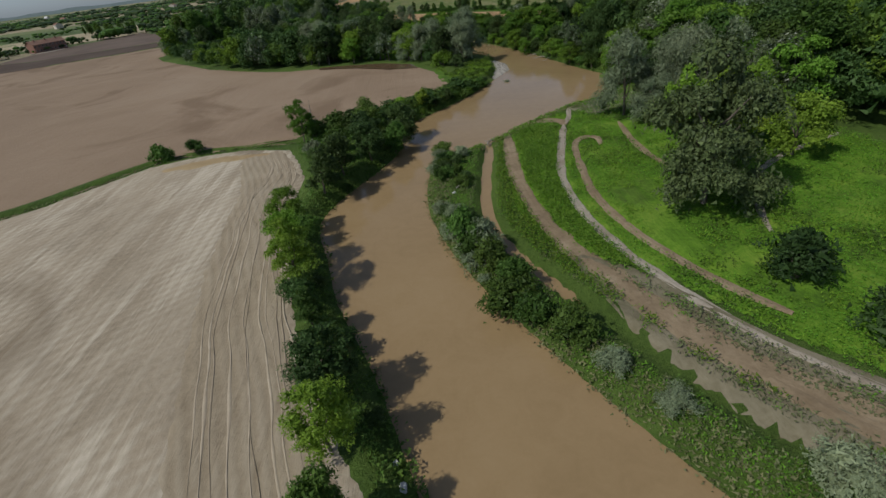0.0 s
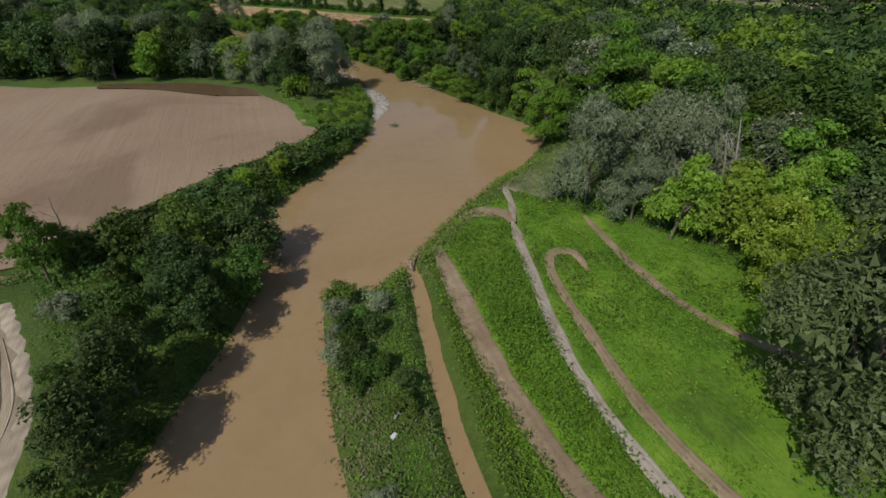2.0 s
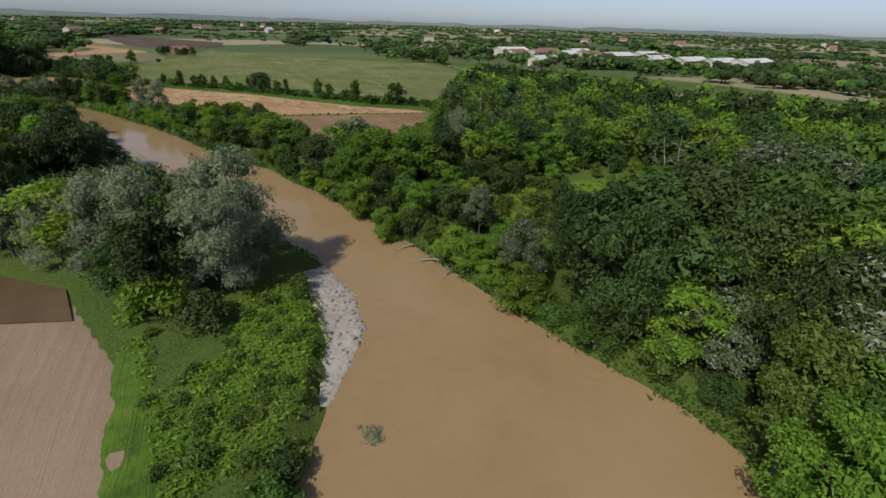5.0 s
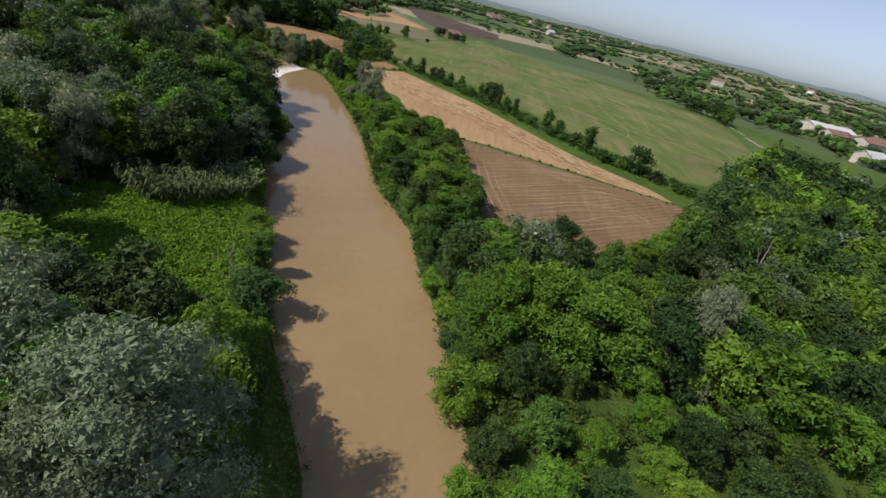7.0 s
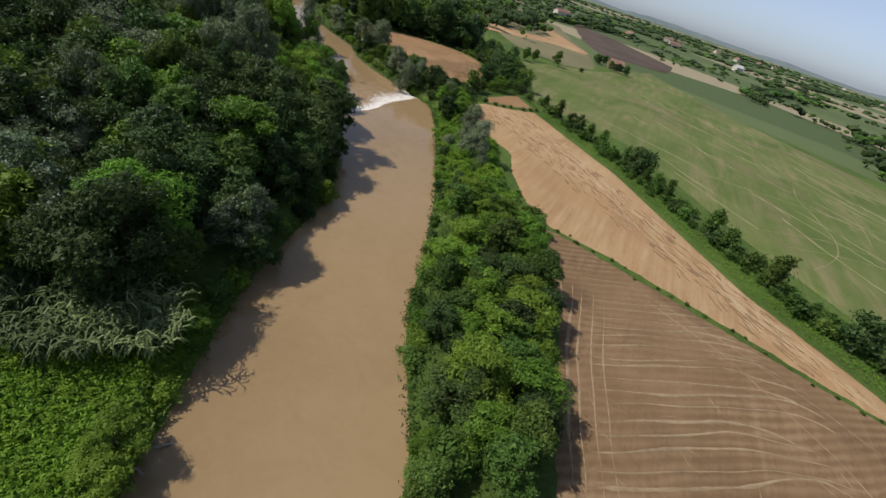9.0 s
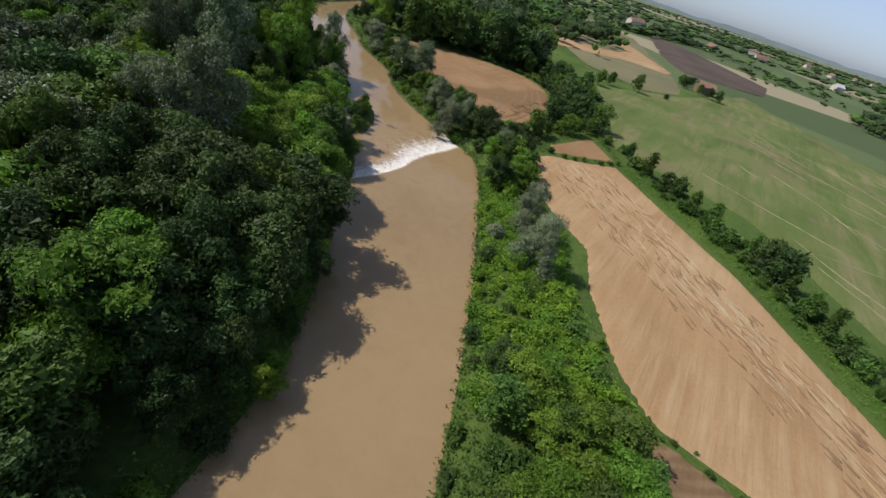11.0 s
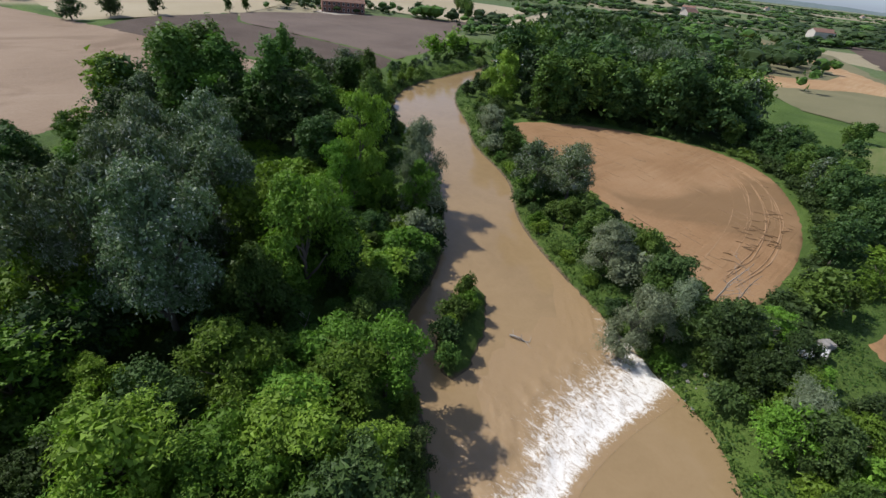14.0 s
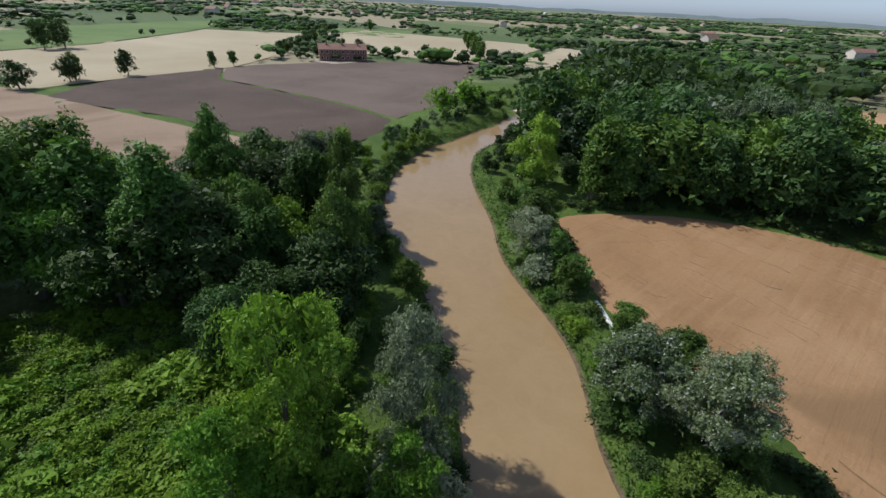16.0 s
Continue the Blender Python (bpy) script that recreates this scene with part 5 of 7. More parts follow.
BIG += [
    ("willow", 35.5, 82.5, 15.5, 0.72), ("willow", 41.5, 80.5, 15.0, 0.70), ("willow", 45.0, 76.5, 17.0, 0.62), ("willow", 51.0, 80.0, 14.5, 0.70), ("willow", 38.5, 77.0, 9.0, 0.8),
    ("maple", 39.5, 71.5, 11.0, 0.72), ("maple", 43.5, 69.0, 11.5, 0.7), ("maple", 47.0, 65.0, 12.0, 0.7),
    ("locust", 43.0, 104.5, 12.0, 0.75), ("elm", 46.5, 108.5, 13.0, 0.75), ("locust", 56, 104, 18.0, 0.62), ("oak", 52, 112, 15.0, 0.7), ("oak", 46, 123, 15.5, 0.62), ("elm", 49, 131, 13.0, 0.7), ("oak", 56, 120, 16, 0.7), ("silver_poplar", 43, 136, 8.5, 0.7), ("silver_poplar", 44.5, 149.0, 8.0, 0.7), ("oak", 59, 149.5, 7.5, 0.75), ("oak", 66, 139.5, 10.5, 1.0), ("oak", 71, 136.5, 9.0, 1.0), ("locust", 31.8, 165.5, 7.5, 0.85), ("locust", 33.4, 156.5, 6.5, 0.85),
    ("willow", -0.5, 158.5, 11.5, 0.8), ("willow", -5.5, 160.5, 9.5, 0.7), ("oak", -13.0, 168.5, 14.5, 0.66), ("oak", -17.5, 171.5, 15.0, 0.62), ("willow", -20.5, 186, 13.2, 0.72), ("silver_poplar", -25, 184, 14.0, 0.8), ("silver_poplar", -22, 192, 12.5, 0.8), ("silver_poplar", -16.5, 192.5, 10.5, 0.8),
    ("willow", 13.6, 152.6, 15.0, 0.86), ("willow", 12.0, 146.6, 13.0, 0.72), ("willow", 3.8, 154.5, 12.8, 0.68), ("bright_bush", 5.6, 144.5, 6.0, 1.0), ("dark_bush", 9.5, 141.5, 4.0, 1.2),
    ("oak", -36.5, 212, 12.5, 0.8), ("silver_poplar", -41.5, 210.5, 13.0, 0.7), ("oak", -30, 215, 12.5, 0.8),
    # (-40, 227), (-44, 222.5), (-37.5, 221): tall trees added to throw shade riverward
    ("oak", -32.5, 231.0, 12.0, 0.8), ("locust", -28.5, 236.0, 9.0, 0.85), ("oak", -40.0, 227.0, 14.5, 0.65), ("elm", -44.0, 222.5, 15.0, 0.6), ("oak", -37.5, 221.0, 13.5, 0.65), ("oak", -36.5, 234.5, 12.5, 0.8), ("oak", 43.6, 199.0, 6.5, 0.85), ("grey_bush", 37.6, 195.0, 4.5, 1.0), ("oak", 46.5, 196.5, 5.0, 1.0), ("elm", 39.6, 197.6, 4.8, 1.0), ("elm", 51.0, 196.5, 6.0, 0.9), ("locust", 56.5, 201.0, 5.5, 1.0), ("locust", 61.5, 206.5, 5.5, 1.0), ("locust", 66.5, 211.0, 6.0, 0.95), ("elm", 69.5, 217.0, 6.5, 0.9), ("oak", 73.5, 220.5, 7.0, 0.95), ("oak", 62.0, 200.5, 7.0, 0.9),
    ("silver_poplar", -44.5, 240.0, 19.0, 0.62), ("silver_poplar", -48.5, 236.0, 16.0, 0.62), ("silver_poplar", -64.5, 256.0, 19.0, 0.66), ("silver_poplar", -69.5, 256.5, 19.0, 0.66), ("silver_poplar", -74.0, 263.5, 18.5, 0.62), ("silver_poplar", -78.0, 258.0, 18.5, 0.66), ("silver_poplar", -82.0, 266.0, 19.0, 0.62), ("silver_poplar", -84.0, 260.0, 18.0, 0.7), ("silver_poplar", -75.0, 252.0, 18.0, 0.7),
    ("locust", -65.0, 268.5, 16.5, 0.66), ("locust", -69.0, 268.0, 15.5, 0.66), ("elm", -66.5, 273.0, 11.0, 0.8), ("elm", -62.0, 263.0, 12.0, 0.8),
    ("elm", -34.5, 251.5, 10.5, 0.8), ("locust", -38.0, 247.0, 9.0, 0.95), ("locust", -43.0, 252.0, 9.0, 0.95), ("locust", -47.0, 258.0, 9.0, 0.95), ("locust", -51.0, 265.0, 8.0, 0.95), ("locust", -46.0, 246.0, 10.0, 0.9), ("locust", -52.0, 250.0, 11.0, 0.85), ("locust", -55.5, 258.0, 9.5, 0.9),
    ("bright_bush", -62.8, 278.0, 5.0, 1.1), ("bright_bush", -60.4, 273.5, 4.2, 1.1), ("bright_bush", -69.5, 284.5, 3.4, 1.2),
    ("willow", -77.5, 293.8, 13.2, 0.62), ("grey_bush", -74.5, 291.5, 6.5, 0.9), ("locust", -81.5, 285.2, 18.5, 0.52), ("locust", -79.0, 281.0, 12.0, 0.6), ("maple", -77.3, 286.3, 6.8, 0.6), ("locust", -73.5, 289.5, 9.5, 0.6),
    ("poplar", -121.5, 278.0, 20.0, 1.05), ("poplar", -115.0, 279.0, 19.0, 1.1), ("poplar", -119.3, 272.5, 20.0, 1.0), ("poplar", -126.0, 274.0, 18.5, 1.1), ("poplar", -111.0, 284.0, 18.0, 1.05), ("elm", -123.8, 295.4, 17.8, 0.62), ("elm", -116.5, 292.0, 16.5, 0.6), ("elm", -109.0, 294.0, 15.5, 0.62), ("elm", -115.0, 308.0, 16.3, 0.6), ("elm", -106.0, 304.0, 14.5, 0.65), ("elm", -99.0, 300.0, 14.0, 0.65), ("oak", -130.5, 284.0, 13.0, 0.7), ("grey_bush", -137.0, 270.0, 10.0, 0.45),
    ("silver_poplar", -68.3, 310.6, 10.5, 0.8), ("silver_poplar", -62.6, 311.4, 12.0, 0.78), ("willow", -41.0, 292.6, 10.4, 0.58), ("willow", -38.0, 295.5, 8.0, 0.7),
    ("willow", -8.0, 268.0, 10.2, 0.62), ("willow", -3.6, 262.0, 9.5, 0.7), ("oak", -18.5, 278.5, 6.8, 0.8), ("elm", -21.5, 284.5, 6.5, 0.8), ("oak", -24.0, 290.0, 6.5, 0.85), ("oak", -33.5, 297.5, 8.0, 0.9), ("oak", -28.8, 294.6, 7.0, 0.95), ("dark_bush", -30.5, 292.0, 3.2, 1.1), ("oak", -22.0, 296.0, 6.5, 0.9), ("elm", -18.0, 290.5, 6.0, 0.9), ("bright_bush", -15.0, 285.5, 3.0, 1.2), ("oak", -27.5, 300.5, 6.0, 0.9),
    ("silver_poplar", -86.0, 393.0, 20.5, 0.7), ("silver_poplar", -78.0, 388.0, 18.5, 0.7), ("silver_poplar", -92.0, 385.0, 18.0, 0.7), ("elm", -99.0, 352.0, 9.0, 0.8),
]
for i, (kind, x, y, h, w) in enumerate(BIG):
    if "bush" in kind and -1 < x < 15 and 47 < y < 74:   # low scrub of the river spit
        if i % 2:
            continue
        h *= 0.75
    if x < -7 and 60 < y < 84:
        x, h = x + 1.8, h * 0.75
    plant(kind, x, y, h, w)

# scrub on the spit between river and side channel
rs = np.random.default_rng(77)
for i in range(30):
    y = rs.uniform(36, 76)
    x = float(np.interp(y, [26, 39, 49, 58, 68, 77], [8, 2, -1.2, -2.6, -2, -0.3])) + (rs.uniform(0.5, 1.4) if i % 2 else rs.uniform(1.4, 4.4))
    plant(("bush", "grey_bush", "dark_bush", "grey_bush")[i % 4], x, y, rs.uniform(1.1, 2.6), rs.uniform(0.8, 1.2), "on a weedy river spit")

# belts of trees along the banks
CLEAR_LEFT = [(-21, 174), (-20, 185), (-14, 186), (-7, 198), (-2, 201), (5, 187), (9.5, 173), (14, 165), (11, 160.5), (3, 162.5), (-4, 163.5), (-9, 166), (-14, 170)]
CLEAR_POINT = [(2, 124), (7, 121), (13, 123), (18, 129), (20.5, 136), (21, 147), (14, 146), (11, 136), (6, 132), (5, 142), (2, 140)]
CLEAR_WEST = [(-118, 266), (-108, 282), (-92, 287), (-82, 281), (-86, 268), (-100, 262)]
CLEAR_EAST = [(50, 150), (54, 147), (60, 152), (72, 150), (84, 152), (90, 160), (80, 163), (66, 165), (58, 163), (50, 158)]
CLEAR_SOUTH = [(50, 138), (62, 142), (66, 134), (54, 130)]
WOOD_LEFT = [(-62, 181), (-24, 169), (-10, 163), (0, 156), (5, 146), (10, 150), (18, 155), (15, 165), (9, 172), (3, 186), (-6, 201), (-10, 213), (-15, 227), (-21, 239), (-33, 252), (-40, 263), (-48, 270.5), (-59, 277), (-66, 287), (-76, 297.5), (-91, 307.5), (-117, 320), (-133, 330), (-146, 345), (-155, 370), (-162, 398), (-195, 470), (-206, 468), (-180, 412), (-168, 376), (-156, 348), (-144, 324), (-134, 306), (-131, 290), (-132, 274), (-132, 262), (-126, 249), (-103, 222), (-84, 200)]
WOOD_RIGHT = [(48, 104), (51, 96), (50, 82), (56, 70), (72, 62), (84, 40), (100, -10), (112, 40), (112, 160), (106, 250), (94, 254), (82, 237), (79, 232), (68, 216.5), (55, 202), (48, 197.5), (33, 196.5), (24, 197), (27, 186), (31, 176), (37.5, 157), (41, 141), (45, 128), (49, 114)]
WOOD_EAST = [(100, -10), (190, -30), (200, 140), (165, 230), (150, 300), (140, 322), (96, 258), (106, 250), (112, 160), (112, 40)]
WOOD_STRIP = [(24.5, 193), (31, 199), (25, 224), (17, 247), (10, 257), (2, 263), (-3, 258), (-1, 248), (7, 231), (14, 213)]
WOOD_NORTH = [(-93, 326), (-109, 336), (-128, 350), (-140, 364), (-150, 382), (-159, 404), (-192, 460), (-180, 478), (-150, 476), (-120, 448), (-95, 424), (-72, 400), (-46, 388), (-30, 372), (-20, 346), (-29, 338), (-31, 322), (-36, 345), (-42, 357), (-50, 370), (-62, 374), (-79, 368), (-90, 359), (-101, 342)]
WOOD_BANK = [(-34, 294.5), (-52, 301.5), (-66, 308.5), (-78, 318.5), (-91, 325), (-88, 331), (-79, 322.5), (-66, 318.5), (-58, 316.5), (-50, 311.5), (-40, 306), (-30, 302)]
WOOD_WEIR = [(-28, 290.5), (-17, 277), (-12, 281), (-17, 289), (-24, 300), (-31, 305), (-33, 296)]
FLIGHT = np.array([(0, 0), (-3, 30), (5, 72), (22, 116), (29, 152), (24, 178), (3, 217), (-22, 246), (-59, 279), (-80, 300)], float)   # middle of the detailed stretch
r0 = np.random.default_rng(11)
belts = []
for poly, gap, seed, avoid, reach in ((WOOD_LEFT, 4.7, 1, (CLEAR_LEFT, CLEAR_WEST, CLEAR_POINT), 8), (WOOD_RIGHT, 4.7, 2, (CLEAR_EAST, CLEAR_SOUTH), 8), (WOOD_STRIP, 3.1, 3, (), 99), (WOOD_NORTH, 4.9, 4, (), 5), (WOOD_BANK, 4.0, 5, (), 99), (WOOD_WEIR, 3.4, 6, (), 99), (WOOD_EAST, 6.0, 7, (), 0)):
    x, y, d = scatter(poly, gap, seed, avoid)
    belts.append((x, y, d, reach))
WOODS = {a + b: [] for a in ("dark", "mid", "bright", "silver", "deep") for b in ("", "_far")}
for b, (x, y, d, reach) in enumerate(belts):
    for px, py, pd in zip(x, y, d):
        u = r0.random()
        if math.hypot(px + 63.5, py - 279) < 5.5:   # a sunlit clump of bushes stands here
            continue
        if b == 2:   # the strip of young trees beside the fields
            kind, h = ("locust", r0.uniform(4.8, 7.5)) if u < 0.45 else ("elm", r0.uniform(4.5, 7.0)) if u < 0.72 else ("oak", r0.uniform(4.0, 6.5)) if u < 0.9 else ("bush", r0.uniform(3, 4.5))
            if py > 243:
                kind, h = "bright_bush" if u < 0.6 else "bush", r0.uniform(1.2, 2.6)
        elif b == 5:
            kind, h = ("locust", r0.uniform(3.5, 6)) if u < 0.5 else ("bright_bush", r0.uniform(2.5, 4))
        elif b == 4:
            kind, h = ("bush", r0.uniform(3, 5)) if u < 0.5 else ("elm", r0.uniform(5, 7)) if u < 0.8 else ("grey_bush", r0.uniform(3, 4.5))
        else:
            edge = pd < 3
            h = r0.uniform(1.8, 3.2) if edge and b == 0 and py > 284 else r0.uniform(3.5, 6.0) if edge else r0.uniform(5.5, 9.0) if pd < 7 else r0.uniform(7.0, 13.5)
            kind = "oak" if u < 0.36 else "elm" if u < 0.60 else "locust" if u < 0.88 else "silver_poplar"
            if b in (1, 6):   # the wood on the outer bank: tall at the bend, young growth round the glades
                kind = "oak" if u < 0.44 else "elm" if u < 0.74 else "locust" if u < 0.92 else "silver_poplar"
                if not edge and pd >= 5:
                    h = r0.uniform(10, 17) if py < 132 else (r0.uniform(3.0, 7.0) if px < 95 else r0.uniform(7, 12)) if py < 170 else r0.uniform(6.5, 11)
                if b == 1 and py > 188 and px < 64:
                    h = r0.uniform(2.5, 4.6)
                if 132 < py < 185 and u > 0.55:
                    kind = "locust"
                if 136 < py < 152 and 48 < px < 95:
                    h *= 0.7
                    if r0.random() < 0.35:
                        continue
            if edge and u < 0.45:
                kind = "bush" if u < 0.25 else "dark_bush"
            if b == 3:   # the wood inside the bend
                if px < -100 and (pd < 11 or (px < -96 and py < 366)):
                    edge = True
                kind = "poplar" if u < 0.18 else "elm" if u < 0.34 else "oak" if u < 0.9 else "silver_poplar"
                h = r0.uniform(12, 19) if px < -62 else r0.uniform(5, 9)
                if edge:
                    kind, h = "bush", r0.uniform(3, 5.5)
            if b == 0 and py > 286 and px < -78 and pd < 10:
                h = r0.uniform(2.2, 4.8)
            elif b == 0 and px < -75 and py < 252:
                h = r0.uniform(4.5, 8.5)
            elif b == 0 and px < -95 and 262 < py < 314 and r0.random() < 0.4:
                continue
            elif b == 0 and px < -95:
                h = r0.uniform(4, 7) if py < 262 else r0.uniform(9, 15) if py < 314 else r0.uniform(6, 11)
            elif b == 0 and -94 < px < -58 and 253 < py < 294:   # low growth and creepers among a few tall trees
                h = r0.uniform(3.0, 6.5)
                kind = "oak" if u < 0.45 else "elm" if u < 0.7 else "locust"
            elif b == 0 and -70 < px < -30 and 236 < py < 272 and pd > 2:
                kind = "locust" if u < 0.42 else "elm" if u < 0.62 else "oak"
                h = r0.uniform(5.0, 9.5)
            elif b == 0 and px < -12 and 195 < py < 228 and not edge:
                kind = "oak" if u < 0.66 else "elm" if u < 0.86 else "locust" if u < 0.95 else "silver_poplar"
            elif b == 0 and px < -20 and 205 < py < 243 and not edge:
                kind = "oak" if u < 0.55 else "elm" if u < 0.72 else "locust" if u < 0.93 else "silver_poplar"
                h = r0.uniform(8, 14)
        g = {"oak": "dark", "elm": "mid", "locust": "bright", "silver_poplar": "silver", "poplar": "mid"}.get(kind, "deep")
        reach = nearest(FLIGHT, np.array([px]), np.array([py]))[0][0]
        far = reach > 100
        if not far:
            w = r0.uniform(0.85, 1.1) * (1.15 if b == 2 else 1.0)
            if reach < 58:
                plant(kind, px, py, h, w, "in riverside wood", aside=reach > 26)
            else:
                WOODS[g].append((px, py, h, w))
        else:
            WOODS[g + "_far"].append((px, py, h, r0.uniform(0.85, 1.15)))
for g, leaves, words in (("dark", L_DARK, "dense dark green woodland crowns"), ("mid", L_MID, "mid-green broadleaf woodland crowns"), ("bright", L_BRIGHT, "bright green locust woodland crowns"), ("silver", L_SILVER, "silver-leaved poplar woodland crowns"), ("deep", L_DARK, "low dark green woodland bushes")):
    if WOODS[g]:
        thicket("woodland_" + g, words, np.array(WOODS[g]), ("round", "oval", "layer" if g == "bright" else "round"), leaves, 2300, 0.0255)
    if WOODS[g + "_far"]:
        thicket("far_woodland_" + g, words, np.array(WOODS[g + "_far"]), ("small", "small", "small"), leaves, 520, 0.047)

# low growth
def growth(name, label, poly, gap, leaves, height, count, size, seed, avoid=(), pick=None):
    x, y, d = scatter(poly, gap, seed, avoid)
    for pts, w, _ in TRACKS.values():
        k = nearest(curve(pts, 2.0), x, y)[0] > w * 0.5 + 0.15
        x, y = x[k], y[k]
    k = nearest(CH, x, y)[0] > 1.6
    x, y = x[k], y[k]
    if pick is not None:
        k = pick(x, y)
        x, y = x[k], y[k]
    if leaves is not L_DRY:   # little green stands on the flood-flattened ground
        k = ~inside(FLAT, x, y) | (wobble(x, y, 2.4) + 0.5 * wobble(x, y, 0.9) > 0.08)
        x, y = x[k], y[k]
    weeds(name, label, x, y, leaves, height, count, size, np.random.default_rng(seed))


growth("meadow_weeds", "knee-high bright green weeds between the tracks", MEADOW_ZONE, 0.55, L_WEED, 0.4, 9, 0.115, 21, pick=lambda x, y: (wobble(x, y, 6.0) > -0.45) & (x < 62) & (y > 5))
growth("dry_grass", "dry grey-green flood-flattened weeds", [(-3, 60), (1, 76), (7, 76), (3, 52), (8, 40), (20, 20), (34, 6), (44, 2), (44, -8), (24, 2), (12, 20), (0, 48)], 0.55, L_DRY, 0.32, 8, 0.14, 22, pick=lambda x, y: wobble(x, y, 2.2) > -0.35)
growth("tall_weeds", "dense tall nettles in bands between the tracks", [(12.6, 80), (19, 83), (22.5, 81), (19.5, 70), (16.8, 60), (16, 50), (17.3, 41), (19, 35), (15.5, 36.5), (12.8, 46), (11.8, 60)], 0.42, L_BRIGHT, 0.95, 8, 0.15, 29, pick=lambda x, y: wobble(x, y, 7.0) > -0.55)
growth("channel_weeds", "tall weeds between a side channel and a track", [(9.5, 79), (12.2, 79), (11, 60), (12, 46), (15, 35), (22, 20), (30, 10), (24, 12), (14, 29), (8, 44), (6.5, 55), (8.6, 72)], 0.45, L_BRIGHT, 0.8, 8, 0.15, 30)
growth("field_margin_weeds", "green scrub between pale field and river", [(-8, 8), (-4, 9), (-7, 19), (-11, 29), (-15, 38), (-17.5, 47), (-20, 57), (-17, 65), (-12, 74), (-9, 84), (-10, 92), (-26, 90), (-27.5, 80), (-26, 62), (-23, 48), (-20, 37), (-14, 24)], 0.55, L_MID, 0.4, 7, 0.15, 36)
growth("bank_weeds_left", "tangled green bank weeds", CLEAR_LEFT, 0.45, L_WEED, 0.9, 9, 0.2, 23)
growth("bank_weeds_point", "tangled green weeds on the river point", CLEAR_POINT, 0.6, L_WEED, 0.7, 6, 0.2, 24)
growth("weeds_west", "tall tangled weeds in a woodland clearing", CLEAR_WEST, 0.6, L_MID, 0.9, 7, 0.18, 25)
growth("weeds_east", "bright grass in a woodland clearing", CLEAR_EAST, 0.55, L_LIME, 0.5, 8, 0.13, 26)
growth("nettles_east", "dark nettles in a woodland clearing", CLEAR_EAST, 0.6, L_MID, 0.8, 8, 0.15, 68, pick=lambda x, y: wobble(x, y, 3.5) + 0.5 * wobble(x, y, 1.5) > 0.4)
growth("hedge_verge_weeds", "rough green weeds between stubble and hedge", [(-6, 322), (25, 296), (55, 261), (73, 248), (80, 243), (86, 250), (60, 268), (30, 302), (-2, 328)], 0.8, L_WEED, 0.5, 6, 0.17, 69)
growth("strip_weeds", "bright green weeds between river and field", [(-3, 258), (2, 263), (-3, 278), (-12, 281), (-17, 277), (-27, 288.5), (-15, 268)], 0.55, L_WEED, 0.8, 6, 0.2, 27)
STRIP_LOW = [(3, 236.5), (9, 240), (15.5, 247), (12, 252), (4, 262), (0, 268), (-4, 276), (-12, 281), (-17, 277), (-27, 288.5), (-15, 268), (-3, 248)]
growth("strip_weeds_tall", "waist-high bright green weeds between river and field", STRIP_LOW, 0.5, L_BRIGHT, 1.2, 8, 0.19, 81, pick=lambda x, y: wobble(x, y, 4.0) > -0.5)
growth("hedge_weeds", "green scrub between field and river", [(-27, 86), (-19, 94), (-8, 107), (6, 119), (13, 121), (8, 112.5), (1, 105), (-9, 95), (-15, 84)], 0.6, L_MID, 1.5, 8, 0.24, 28)

# growth along the water's edge
def fringe(name, label, line, side, leaves, seed, height, size, reach=2.6, stretch=None):
    r = np.random.default_rng(seed)
    c = line if stretch is None else line[(line[:, 1] > stretch[0]) & (line[:, 1] < stretch[1])]
    k = r.integers(0, len(c) - 1, int(len(c) * 34))
    t = r.random(len(k))
    q = c[k] * (1 - t)[:, None] + c[k + 1] * t[:, None]
    d = c[k + 1] - c[k]
    d = d / np.linalg.norm(d, axis=1)[:, None]
    o = r.uniform(-0.4, reach, len(k)) * side
    x, y = q[:, 0] - d[:, 1] * o, q[:, 1] + d[:, 0] * o
    weeds(name, label, x, y, leaves, height, 6, size, r)


fringe("left_edge_weeds", "green weeds hanging over the river's edge", LB, 1, L_MID, 31, 0.9, 0.2, 2.4, (8, 126))
fringe("left_edge_weeds", "green weeds hanging over the river's edge", LB, 1, L_MID, 30, 0.9, 0.2, 2.4, (153, 400))
fringe("right_edge_weeds", "green weeds hanging over the river's edge", RB, -1, L_MID, 32, 0.9, 0.2, 2.6, (100, 400))
fringe("low_edge_weeds", "dry flattened weeds along the muddy edge", RB, -1, L_DRY, 33, 0.4, 0.18, 3.2, (5, 104))
fringe("meadow_edge_weeds", "green weeds along a meadow's muddy edge", RB, -1, L_WEED, 38, 0.6, 0.16, 2.2, (76, 104))
fringe("ditch_weeds", "green weeds along a field ditch", DI, 1, L_MID, 34, 0.5, 0.2, 0.9)
fringe("ditch_grass", "green weeds along a field ditch", DI, -1, L_DRY, 35, 0.4, 0.2, 0.9)
